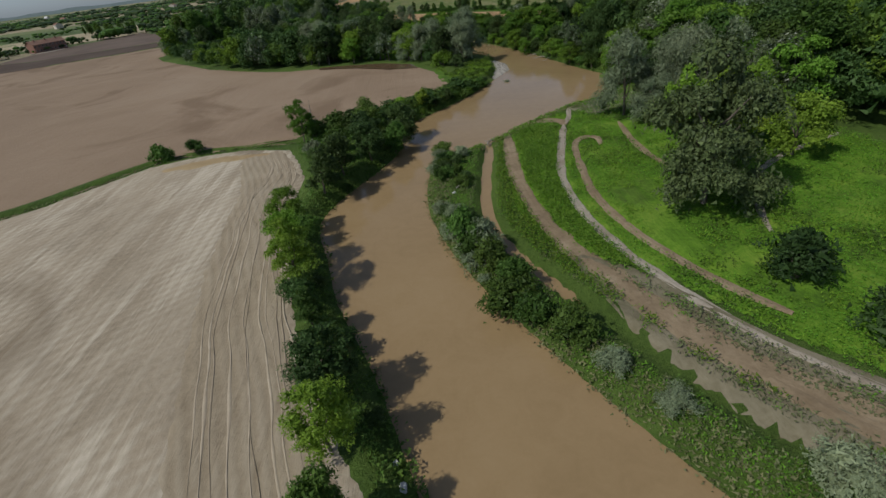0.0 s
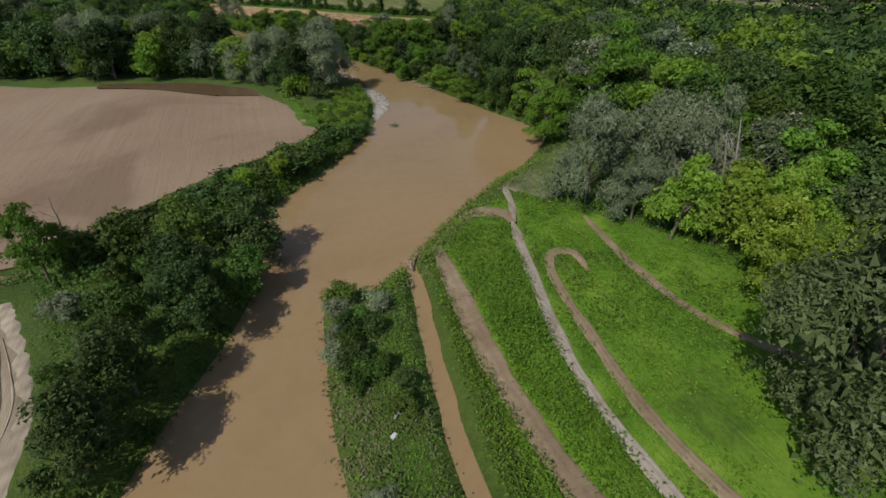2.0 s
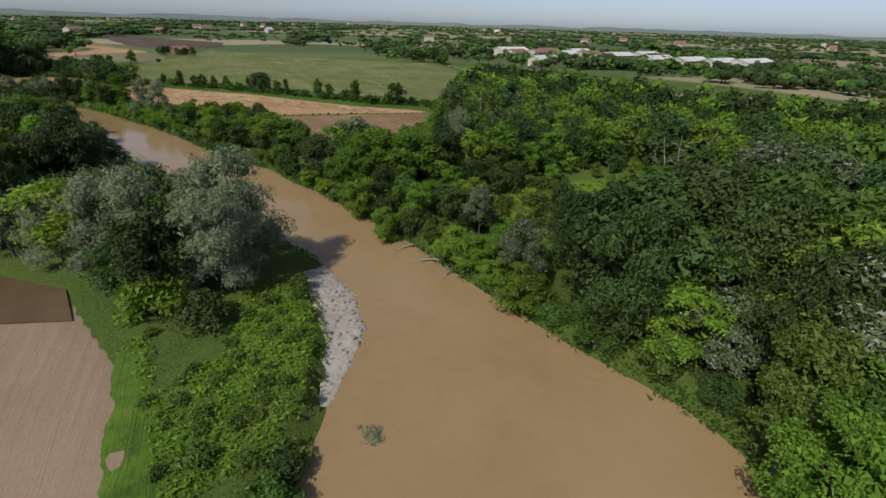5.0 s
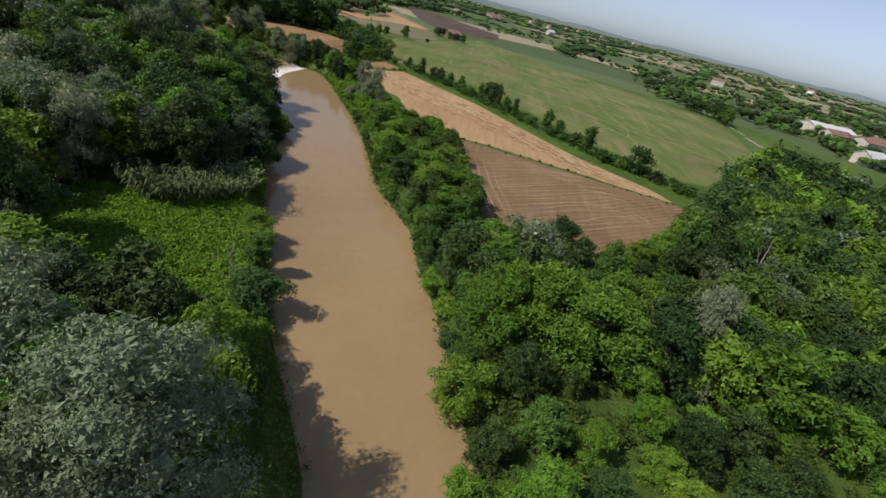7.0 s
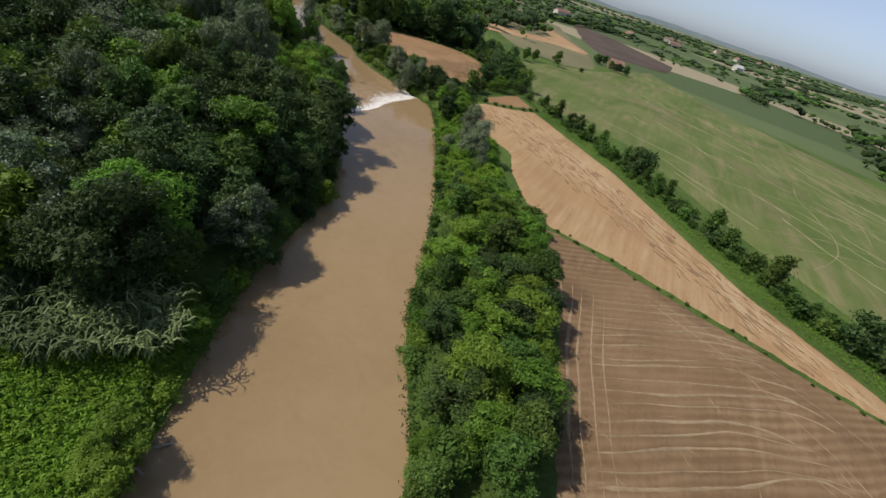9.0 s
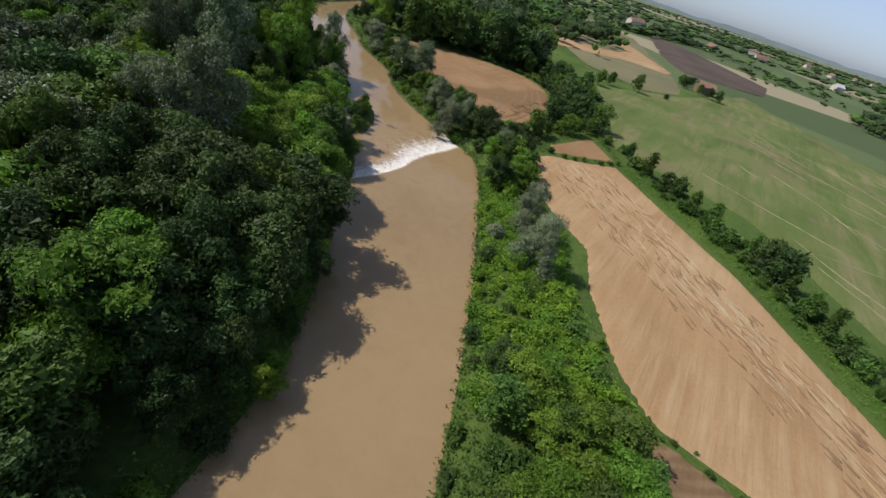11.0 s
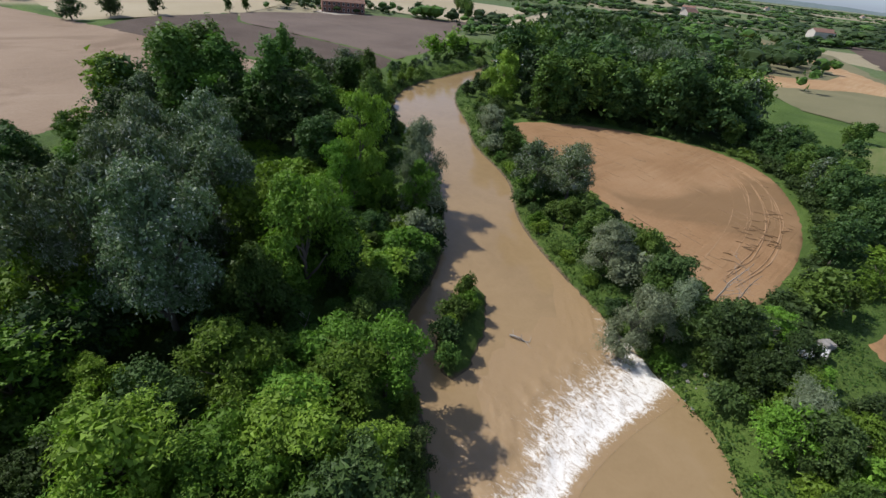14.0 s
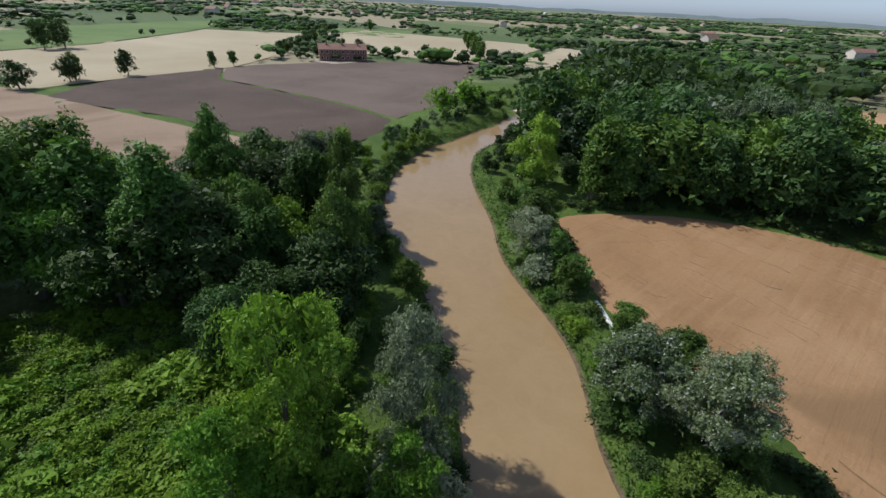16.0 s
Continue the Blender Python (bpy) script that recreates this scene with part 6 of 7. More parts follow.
# bushes that lean over the water
for line, side, lo, hi, seed in ((LB, 1, 168, 345, 41), (RB, -1, 112, 200, 42), (RB, -1, 200, 262, 46), (LB, 1, 92, 124, 43), (RB, -1, 292, 325, 44), (LB, 1, 10, 92, 45)):
    r = np.random.default_rng(seed)
    i = 0
    pts = curve([tuple(p) for p in line[(line[:, 1] > lo) & (line[:, 1] < hi)]], 1.0)
    while i < len(pts) - 2:
        d = pts[i + 1] - pts[i]
        d /= np.linalg.norm(d)
        o = r.uniform(0.4, 1.4) * side
        kind = ("bush", "dark_bush", "bright_bush")[r.integers(3)]
        tall = r.uniform(1.1, 2.2) if seed == 45 else r.uniform(1.6, 3.2)
        if seed in (41, 42) and r.random() < 0.7 and pts[i][1] < 284:
            kind, tall = ("elm", "oak", "locust")[r.integers(3)], r.uniform(3.2, 5.8)
        plant(kind, pts[i][0] - d[1] * o, pts[i][1] + d[0] * o, tall, r.uniform(0.9, 1.3), "at the water's edge")
        i += int(r.uniform(6, 13) if seed == 45 else r.uniform(2.5, 4.8))


def mounds(name, label, poly, gap, lo, hi, leaves, seed, keep=1.0):
    """Low scrub and creepers heaped over one another."""
    x, y, d = scatter(poly, gap, seed, (), 0.3)
    r = np.random.default_rng(seed)
    k = r.random(len(x)) < keep
    x, y = x[k], y[k]
    h = r.uniform(lo, hi, len(x)) * (1 + 0.35 * wobble(x, y, 6.0))
    thicket(name, label, np.stack([x, y, h, r.uniform(1.0, 1.7, len(x))], 1), ("shrub",), leaves, 560, 0.068, "scrub")


ARC_RING = [tuple(np.array((-64.0, 343.0)) + (np.array(p) - (-64.0, 343.0)) * 1.17) for p in FIELD_ARC]
mounds("field_scrub", "dark scrub round a field below a wood", ARC_RING, 2.2, 1.2, 2.6, L_DARK, 66, 0.8)
mounds("field_scrub", "green scrub round a field below a wood", ARC_RING, 2.6, 1.0, 2.2, L_MID, 67, 0.6)
FIELD_FOOT = [(31, 196), (40, 197), (48.6, 197.8), (55, 202.5), (68, 217), (79, 231), (86, 220), (64, 190), (44, 184), (32, 186)]
mounds("field_scrub", "green scrub at the foot of a brown field", FIELD_FOOT, 2.1, 1.0, 2.4, L_MID, 91, 0.8)
mounds("field_scrub", "bright scrub at the foot of a brown field", FIELD_FOOT, 2.8, 0.9, 2.0, L_BRIGHT, 92, 0.7)
STRIP = [(-3, 258), (2, 263), (-3, 278), (-12, 281), (-17, 277), (-27, 288.5), (-15, 268)]
mounds("creeper_mounds", "heaped fresh green creepers in a clearing", CLEAR_WEST, 2.0, 0.8, 1.9, L_WEED, 51, 0.8)
mounds("creeper_mounds", "heaped bright green creepers in a clearing", CLEAR_WEST, 2.6, 0.7, 1.7, L_BRIGHT, 52, 0.7)
CREEPERS = [(-106, 258), (-99, 286), (-84, 292), (-73, 289), (-65, 281), (-63, 264), (-72, 252), (-90, 249)]
mounds("creeper_mounds", "heaped green creepers and shrubs below tall trees", CREEPERS, 2.3, 1.0, 2.6, L_WEED, 71, 0.7)
mounds("creeper_mounds", "bright creepers and shrubs below tall trees", CREEPERS, 2.8, 1.0, 2.6, L_BRIGHT, 72, 0.7)
mounds("creeper_mounds", "heaped green creepers on the river bank", CLEAR_LEFT, 1.6, 0.4, 1.0, L_WEED, 53, 0.8)
mounds("creeper_mounds", "bright creepers on the river bank", CLEAR_LEFT, 2.2, 0.5, 1.1, L_WEED, 54, 0.7)
mounds("creeper_mounds", "green creepers on the river point", CLEAR_POINT, 1.9, 0.5, 1.1, L_MID, 55, 0.7)
mounds("creeper_mounds", "green creepers between river and field", STRIP, 1.8, 0.6, 1.3, L_BRIGHT, 56, 0.75)
mounds("creeper_mounds", "bright green creepers beside a silt field", STRIP_LOW, 1.9, 0.8, 1.8, L_WEED, 82, 0.8)
mounds("hedge_scrub", "low scrub under a field hedge", [(-8, 329), (0, 331), (26, 311), (56, 279), (86, 254), (82, 247), (54, 268), (24, 301)], 2.6, 1.2, 2.4, L_MID, 57, 0.8)
mounds("field_scrub", "scrub between river and pinkish field", [(-9, 97), (-1, 104), (7, 112.5), (13, 121), (6, 119), (-1, 112.5), (-8, 107.5), (-16, 101), (-15, 94)], 1.9, 1.2, 2.4, L_MID, 58, 0.9)
mounds("field_scrub", "dark scrub between river and pinkish field", [(-9, 97), (-1, 104), (7, 112.5), (13, 121), (6, 119), (-1, 112.5), (-8, 107.5), (-16, 101), (-15, 94)], 2.6, 1.5, 3.0, L_DARK, 59, 0.8)
mounds("woods_floor_scrub", "shaded undergrowth below riverside woods", [(47, 106), (53, 96), (75, 64), (78, 150), (60, 200), (26, 196), (32, 176), (40, 142)], 2.5, 0.8, 2.2, L_MID, 60, 0.6)
growth("verge_weeds", "rough grass on the verges between fields", [(-48, 303), (-20, 297), (-6, 324), (-16, 340), (-28, 350), (-31, 338), (-31, 318), (-36, 306)], 0.7, L_MID, 0.5, 6, 0.18, 37)
growth("spit_weeds", "green scrubby weeds on the river spit", [(-3, 60), (1, 76), (7, 76), (3, 52), (8, 40), (20, 20), (34, 6), (24, 2), (12, 20), (0, 48)], 0.8, L_MID, 0.9, 10, 0.16, 63, pick=lambda x, y: wobble(x, y, 3.0) > 0.15)
growth("meadow_tufts", "taller tufts of bright weeds in the meadow", LUSH, 0.8, L_WEED, 0.6, 9, 0.15, 64, pick=lambda x, y: (wobble(x, y, 4.0) + 0.6 * wobble(x, y, 1.7) > 0.2) & (y > 5))
growth("meadow_nettles", "dark nettle patches in the meadow", LUSH, 0.7, L_MID, 0.7, 8, 0.14, 65, pick=lambda x, y: (wobble(x + 40, y, 7.0) + 0.5 * wobble(x, y, 2.0) > 0.45) & (y > 5))
growth("dry_meadow_weeds", "flood-bleached flattened weeds beside the tracks", [(9, 42), (14, 40), (18.5, 33), (24, 25), (34, 14), (42, 4), (36, -4), (24, 11), (16, 22), (11, 32)], 0.5, L_DRY, 0.3, 8, 0.15, 39, pick=lambda x, y: wobble(x, y, 3.5) > -0.3)
growth("gravel_weeds", "sparse dry weeds on gravel", [(28, 91), (37, 98.5), (45, 105), (49, 100), (45, 90), (36, 87), (31, 86)], 0.55, L_DRY, 0.3, 6, 0.13, 38)
growth("bar_weeds", "green weeds at the rim of a gravel bar", [(26, 90), (37, 99), (46, 106.5), (51, 101), (47, 88), (38, 83), (31, 83.5)], 0.6, L_WEED, 0.4, 7, 0.13, 70, pick=lambda x, y: wobble(x, y, 3.0) + 0.6 * wobble(x, y, 1.3) > -0.05)


# ---------------------------------------------------------------- hedges, farms and the plain beyond
r7 = np.random.default_rng(70)


def row_of(pts, gap, kinds, lo, hi, where, fine=False):
    c = curve(pts, gap)
    for p in c:
        kind = kinds[r7.integers(len(kinds))]
        h = r7.uniform(lo, hi) * (0.55 if "bush" in kind else 1)
        plant(kind, p[0] + r7.normal() * gap * 0.2, p[1] + r7.normal() * gap * 0.2, h, r7.uniform(0.8, 1.1), where, fine)


row_of([(-4, 328), (12, 317), (24, 306), (38, 290), (52, 274), (66, 260), (82, 250)], 4.0, ("elm", "oak", "poplar", "bush", "bush", "dark_bush"), 4.5, 8.5, "in a field hedge")
row_of([(-22, 342), (-14, 338), (-4, 331)], 3.5, ("bush", "dark_bush", "elm"), 4, 6, "in a field hedge")
row_of([(-28, 316), (-26, 326), (-22, 336), (-27, 340)], 3.4, ("elm", "locust", "bright_bush"), 4, 7, "beside a small field")
row_of([(-25, 312), (-20, 309), (-7, 323)], 3.0, ("bush", "dark_bush"), 2, 3.5, "on a field boundary")
row_of([(18, 248.8), (31, 247.8), (53, 243.6), (77, 238.5)], 2.6, ("bush",), 0.8, 1.3, "on a field boundary")
for kind, x, y, h, w in (("oak", -264.4, 273.5, 9.0, 1.1), ("oak", -273.0, 287.5, 9.0, 0.9), ("elm", -276.5, 289.5, 9.5, 0.8), ("oak", -280.5, 306.6, 10.0, 0.85), ("elm", -292.0, 341.8, 7.5, 0.85), ("elm", -294.1, 351.2, 7.5, 0.75), ("oak", -384, 286, 15, 0.9), ("oak", -390, 295, 15, 0.85), ("oak", -338, 446, 7.5, 1.0), ("oak", -327, 409, 5, 1.2), ("poplar", -515, 566, 11, 1.2)):
    plant(kind, x, y, h, w, "beside a farm track", False)
row_of([(-330, 390), (-352, 408), (-378, 426), (-420, 456), (-464, 486)], 9.0, ("elm", "oak", "oak"), 6, 9, "beside a farm track")
row_of([(-264, 487), (-295, 512), (-330, 540), (-360, 565)], 8.0, ("poplar", "elm"), 8, 12, "in a field hedge")
row_of([(160, 408), (163, 424), (150, 440)], 4.0, ("oak", "elm"), 8, 12, "at a meadow corner")
row_of([(-44, 414), (-30, 432), (-18, 446)], 11.0, ("elm", "dark_bush"), 5, 8, "on a field boundary")


def far_tree(kind, lobes=3, leaves=24):
    r = np.random.default_rng(kind)
    lo = [(q[0], q[1], q[2], q[3] * 2, q[4] * 2, q[5] * 2) for q in lobes_for("small", r)[1][1::5][:lobes]]
    cv, cf = cores(r, [(q[0] * 1.1, q[1] * 1.1, q[2], q[3] * 1.25, q[4] * 1.25, q[5] * 1.2) for q in lo], 0.85)
    lv, lf = leaf_cloud(r, lo, leaves, 0.10, 0.5, bunch=4)
    return np.concatenate([lv, cv]), np.concatenate([lf, cf + len(lv)])


def plain_trees():
    """Hedgerows and copses over the plain, out to where the eye loses them."""
    spots = []
    for i in range(950):
        rad = 330 + 2900 * r7.random() ** 2.0
        a = r7.uniform(0, 2 * math.pi)
        cx, cy = -20 + rad * math.cos(a), 210 + rad * math.sin(a)
        if -80 < cx < 150 and cy > 0 and rad < 420 or (cy < -150 and cx > -100):
            continue
        if -115 < cx < 170 and 380 < cy < 760 and r7.random() < 0.75:
            continue
        t = radians(66 if r7.random() < 0.6 else -24) + r7.normal() * 0.06
        n = int(r7.uniform(5, 26) * (1 + rad / 1500))
        gap = r7.uniform(4, 7) * (1 + rad / 3000) * (1 if rad < 1000 else 2.2)
        wide = r7.uniform(0, 3) if r7.random() < 0.72 else r7.uniform(12, 40)
        h = r7.uniform(5, 10)
        for k in range(n):
            spots.append((cx + math.cos(t) * gap * (k - n / 2) + r7.normal() * wide, cy + math.sin(t) * gap * (k - n / 2) + r7.normal() * wide, h * r7.uniform(0.6, 1.25), r7.uniform(1.0, 1.5) * (1.0 if rad < 600 else 1.5 if rad < 1000 else 2.4)))
    s = np.array(spots)
    d = np.hypot(s[:, 0] + 20, s[:, 1] - 210)
    s = s[(bank_distance(s[:, 0], s[:, 1]) > 4) & (d > 300)]
    for k, q in FIELDS.items():
        s = s[~inside(q, s[:, 0], s[:, 1])]
    tall = [(-150 + r7.normal() * 30, 560 + r7.normal() * 50, r7.uniform(8, 14), 1.1) for i in range(260)]
    s = np.concatenate([s, np.array(tall)])
    forms, dim = [far_tree(i) for i in range(5)], [far_tree(i + 9, 1, 8) for i in range(5)]
    kinds = r7.integers(0, 3, len(s))
    for g, (leaves, label) in enumerate(((L_DARK, "far dark green hedgerows and copses"), (L_MID, "far mid-green hedgerows and copses"), (L_DARK, "far dark woods on the plain"))):
        vs, fs, o = [], [], 0
        for x, y, h, w in s[kinds == g]:
            v, f = (forms if math.hypot(x + 20, y - 210) < 750 else dim)[r7.integers(5)]
            a = r7.uniform(0, 6.28)
            m = np.array([[math.cos(a) * w, -math.sin(a) * w, 0], [math.sin(a) * w, math.cos(a) * w, 0], [0, 0, 1]]) * h
            vs.append(v @ m.T + (x, y, 1.7))
            fs.append(f + o)
            o += len(v)
        me = mesh_of("hedgerow_trees", np.concatenate(vs), np.concatenate(fs), leaves)
        tagged(new("hedgerow_trees", me), label, "trees", kind="stuff")


plain_trees()


def box(bm, x0, x1, y0, y1, z0, z1):
    v = [bm.verts.new(p) for p in ((x0, y0, z0), (x1, y0, z0), (x1, y1, z0), (x0, y1, z0), (x0, y0, z1), (x1, y0, z1), (x1, y1, z1), (x0, y1, z1))]
    for f in ((0, 3, 2, 1), (4, 5, 6, 7), (0, 1, 5, 4), (1, 2, 6, 5), (2, 3, 7, 6), (3, 0, 4, 7)):
        bm.faces.new([v[i] for i in f])


def building(name, label, x, y, turn, length, width, eaves, ridge, wall_mat, roof_mat, windows=0, storeys=1, group="", chimneys=0):
    """A gabled building with eaves, and windows on its two long sides."""
    root = new(name)
    root.matrix_basis = pose(x, y, float(nominal(np.array([x]), np.array([y]))[0]) - 0.1, 0, 0, turn)
    tagged(root, label, "building", group)
    bm = bmesh.new()
    L, W = length / 2, width / 2
    v = [bm.verts.new(p) for p in ((-L, -W, 0), (L, -W, 0), (L, W, 0), (-L, W, 0), (-L, -W, eaves), (L, -W, eaves), (L, W, eaves), (-L, W, eaves), (-L, 0, ridge), (L, 0, ridge))]
    for f in ((0, 1, 5, 4), (2, 3, 7, 6), (1, 2, 6, 9, 5), (3, 0, 4, 8, 7)):
        bm.faces.new([v[i] for i in f])
    part("wall", bm, wall_mat, root)
    bm = bmesh.new()
    o, t = 0.5, 0.22
    slope = (ridge - eaves) / W
    prof = [(-W - o, eaves - o * slope + 0.05), (0, ridge + 0.05), (W + o, eaves - o * slope + 0.05), (W + o, eaves - o * slope + t), (0, ridge + t + 0.05), (-W - o, eaves - o * slope + t)]
    ends = [[bm.verts.new((s * (L + o), py, pz)) for py, pz in prof] for s in (-1, 1)]
    for k in range(6):
        bm.faces.new([ends[0][k], ends[0][(k + 1) % 6], ends[1][(k + 1) % 6], ends[1][k]])
    bm.faces.new(ends[0][:2] + ends[0][4:])
    bm.faces.new(ends[0][1:5])
    bm.faces.new(ends[1][:2] + ends[1][4:])
    bm.faces.new(ends[1][1:5])
    bmesh.ops.recalc_face_normals(bm, faces=bm.faces)
    roof = part("roof", bm, roof_mat, root)
    if chimneys:
        for k in range(chimneys):
            bm = bmesh.new()
            cx = -L + length * (k + 0.5) / chimneys
            box(bm, cx - 0.4, cx + 0.4, -1.5, -0.8, ridge - 0.8, ridge + 1.0)
            part("chimney", bm, BRICK, roof, "red brick chimney")
    for k in range(2 if windows else 0):
        bm = bmesh.new()
        cx = -L + length * (k + 0.5) * 0.5 + length / max(2, windows) * 0.5
        box(bm, cx - 0.7, cx + 0.7, -W - 0.06, -W + 0.06, 0, 2.2)
        part("door", bm, BARK, root, "dark wooden door")
    for s in (-1, 1):
        for f in range(storeys):
            for k in range(windows):
                bm = bmesh.new()
                cx = -L + length * (k + 0.5) / windows
                z = (eaves / storeys) * (f + 0.35)
                box(bm, cx - 0.68, cx + 0.68, s * W - 0.07, s * W + 0.05, z - 0.1, z + 1.5)
                window = part("window", bm, WALL, root)
                bm = bmesh.new()
                box(bm, cx - 0.52, cx + 0.52, s * W - 0.08 * s, s * W + 0.09 * s, z + 0.05, z + 1.38)
                bmesh.ops.recalc_face_normals(bm, faces=bm.faces)
                part("pane", bm, WINDOW, window, "dark glass pane")
                bm = bmesh.new()
                box(bm, cx - 0.75, cx + 0.75, s * W - 0.10, s * W + 0.12, z - 0.2, z - 0.1)
                part("sill", bm, STONE, window)
    return root


building("farmhouse", "two-storey brick farmhouse with a tiled roof", -298, 411, 66, 25, 9, 6.0, 8.4, BRICK, ROOF, 9, 2, "", 3)
sheet("farm_yard", np.array([(-285, 398), (-300, 392), (-314, 408), (-318, 428), (-302, 432), (-286, 414)], float), 2.0, 0, TRACK_PALE, "pale gravel farmyard", 0.10)
building("barn", "low tiled farm barn beside the farmhouse", -306, 424, 66, 12, 8, 4.0, 6.0, BRICK, ROOF, 3, 1)
YARD = [(277, 503, 20, 34, 16, ROOF_PALE), (296, 475, 20, 30, 14, ROOF), (312, 492, 20, 26, 12, ROOF), (229, 391, 35, 14, 9, ROOF_PALE), (341, 479, 20, 24, 14, ROOF_PALE), (344, 431, 20, 34, 14, ROOF_PALE), (330, 452, 20, 24, 12, ROOF), (349, 389, 20, 30, 12, ROOF_PALE), (366, 372, 20, 34, 16, ROOF_PALE), (384, 358, 20, 34, 16, ROOF_PALE), (412, 350, 20, 46, 18, ROOF_PALE), (318, 420, 20, 20, 12, ROOF), (262, 470, 30, 18, 10, ROOF), (372, 412, 20, 26, 14, ROOF), (300, 448, 25, 22, 10, ROOF_PALE), (390, 440, 20, 30, 14, ROOF_PALE)]
for x, y, turn, length, width, top in YARD:
    building("farm_shed", "long farm shed with a pale sheet roof" if top is ROOF_PALE else "long farm shed with a tiled roof", x, y, turn - 12, length, width, 5.0, 7.5, WALL, top, 5, 1, "farm sheds")
building("house", "small house beside an orchard", -10, 514, 20, 9, 7, 4.0, 6.0, BRICK, ROOF, 3, 1)
row_of([(-2, 500), (-18, 506), (-24, 516), (-12, 524)], 5.0, ("oak", "elm"), 5, 7, "beside a small house")
for i in range(60):
    rad, a = r7.uniform(650, 2600), r7.uniform(radians(-5), radians(175))
    building("house", "distant pale house on the plain", -20 + rad * math.cos(a), 210 + rad * math.sin(a), r7.uniform(0, 180), r7.uniform(9, 24), r7.uniform(8, 12), r7.uniform(4, 7), r7.uniform(8, 10), WALL, ROOF_PALE if r7.random() < 0.2 else ROOF, 0, 1, "distant houses")


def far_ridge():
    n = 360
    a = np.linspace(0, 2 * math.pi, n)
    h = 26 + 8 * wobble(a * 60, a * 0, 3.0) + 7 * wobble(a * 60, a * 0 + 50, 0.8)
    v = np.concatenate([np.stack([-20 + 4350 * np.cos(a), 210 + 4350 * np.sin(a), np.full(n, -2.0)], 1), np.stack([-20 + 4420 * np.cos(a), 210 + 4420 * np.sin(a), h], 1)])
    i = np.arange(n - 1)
    # plain upright strip far off; its haze is only in the colour
    me = mesh_of("haze_tinted_woods", v, np.stack([i, i + n, i + n + 1, i + 1], 1), HAZE, True)
    tagged(new("haze_tinted_woods", me), "belt of woods on the horizon, haze in its colour", "woods", kind="structure")


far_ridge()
sheet("farm_road", np.array([(163, 419), (166, 416), (159, 345), (150, 300), (147, 301), (155, 346)], float), 4.0, 0, TRACK_PALE, "pale gravel road along a meadow", 0.06)


# ---------------------------------------------------------------- dead wood, canes, stones and small things
r8 = np.random.default_rng(88)


def ground_at(x, y):
    return float(nominal(np.array([float(x)]), np.array([float(y)]))[0])


def dead_tree(x, y, h, lean=(0.0, 0.0), limbs=9, thick=0.02, label="bare dead tree with bleached branches", name="dead_tree"):
    """A leafless trunk with forking limbs."""
    root = new(name)
    root.matrix_basis = pose(x, y, ground_at(x, y) - 0.1, 0, 0, float(r8.uniform(0, 360)))
    tagged(root, label, "tree", "dead trees")
    n = 7
    z = np.linspace(0, h, n)
    path = np.stack([lean[0] * h * (z / h) ** 1.4 + 0.012 * h * np.cumsum(r8.normal(size=n)), lean[1] * h * (z / h) ** 1.4 + 0.012 * h * np.cumsum(r8.normal(size=n)), z], 1)
    v, f = tube(path, np.linspace(thick * h, thick * h * 0.18, n), 7)
    part("trunk", mesh_of("trunk", v, f, DEADWOOD, True), DEADWOOD, root)
    for i in range(limbs):
        k = r8.uniform(0.3, 0.95)
        p = path[min(n - 1, int(k * (n - 1)))]
        a = r8.uniform(0, 6.28)
        ln = h * r8.uniform(0.14, 0.34) * (1.2 - k * 0.6)
        d = np.array([math.cos(a), math.sin(a), r8.uniform(0.4, 1.1)])
        q = [p, p + d * ln * 0.5 + r8.normal(size=3) * ln * 0.06, p + d * ln + r8.normal(size=3) * ln * 0.1]
        branch = part("branch", mesh_of("branch", *tube(q, [thick * h * 0.45 * (1.1 - k), thick * h * 0.3 * (1.1 - k), thick * h * 0.06], 5), DEADWOOD, True), DEADWOOD, root)
        for j in range(3):
            s = q[1] + (q[2] - q[1]) * r8.uniform(0, 0.8)
            e = s + (d + r8.normal(size=3) * 0.7) * ln * 0.35
            part("twig", mesh_of("twig", *tube([s, (s + e) / 2 + r8.normal(size=3) * ln * 0.03, e], [thick * h * 0.16, thick * h * 0.1, thick * h * 0.03], 4), DEADWOOD, True), DEADWOOD, branch)


for x, y, h, lean in ((46.5, 71.5, 13.5, (0.12, 0.05)), (47.8, 72.5, 12.0, (0.2, -0.1)), (43.5, 75.0, 9.0, (-0.1, 0.1)), (-37.2, 307.5, 6.5, (0.2, 0.1)), (-35.6, 309.0, 5.5, (0.15, 0.2)), (89, 156, 9.5, (0.15, 0.1)), (95, 158, 9, (0.1, 0.1)), (98, 156, 10, (-0.1, 0.1)), (105, 161, 10, (0.1, 0.0)), (73, 200, 10.5, (0.05, 0.05)), (-86.5, 303.5, 5.5, (0.12, 0.1)), (-88.0, 304.5, 4.5, (0.2, 0.1)), (-59, 264, 5, (0.25, 0.15)), (37.0, 196.5, 8.5, (0.05, 0.1)), (-24.4, 91.2, 7.5, (0.05, 0.1))):
    dead_tree(x, y, h, lean)
dead_tree(6.3, 172.9, 5.6, (0.02, 0.0), 12, 0.011, "thin nearly leafless young tree in a clearing", "young_tree")


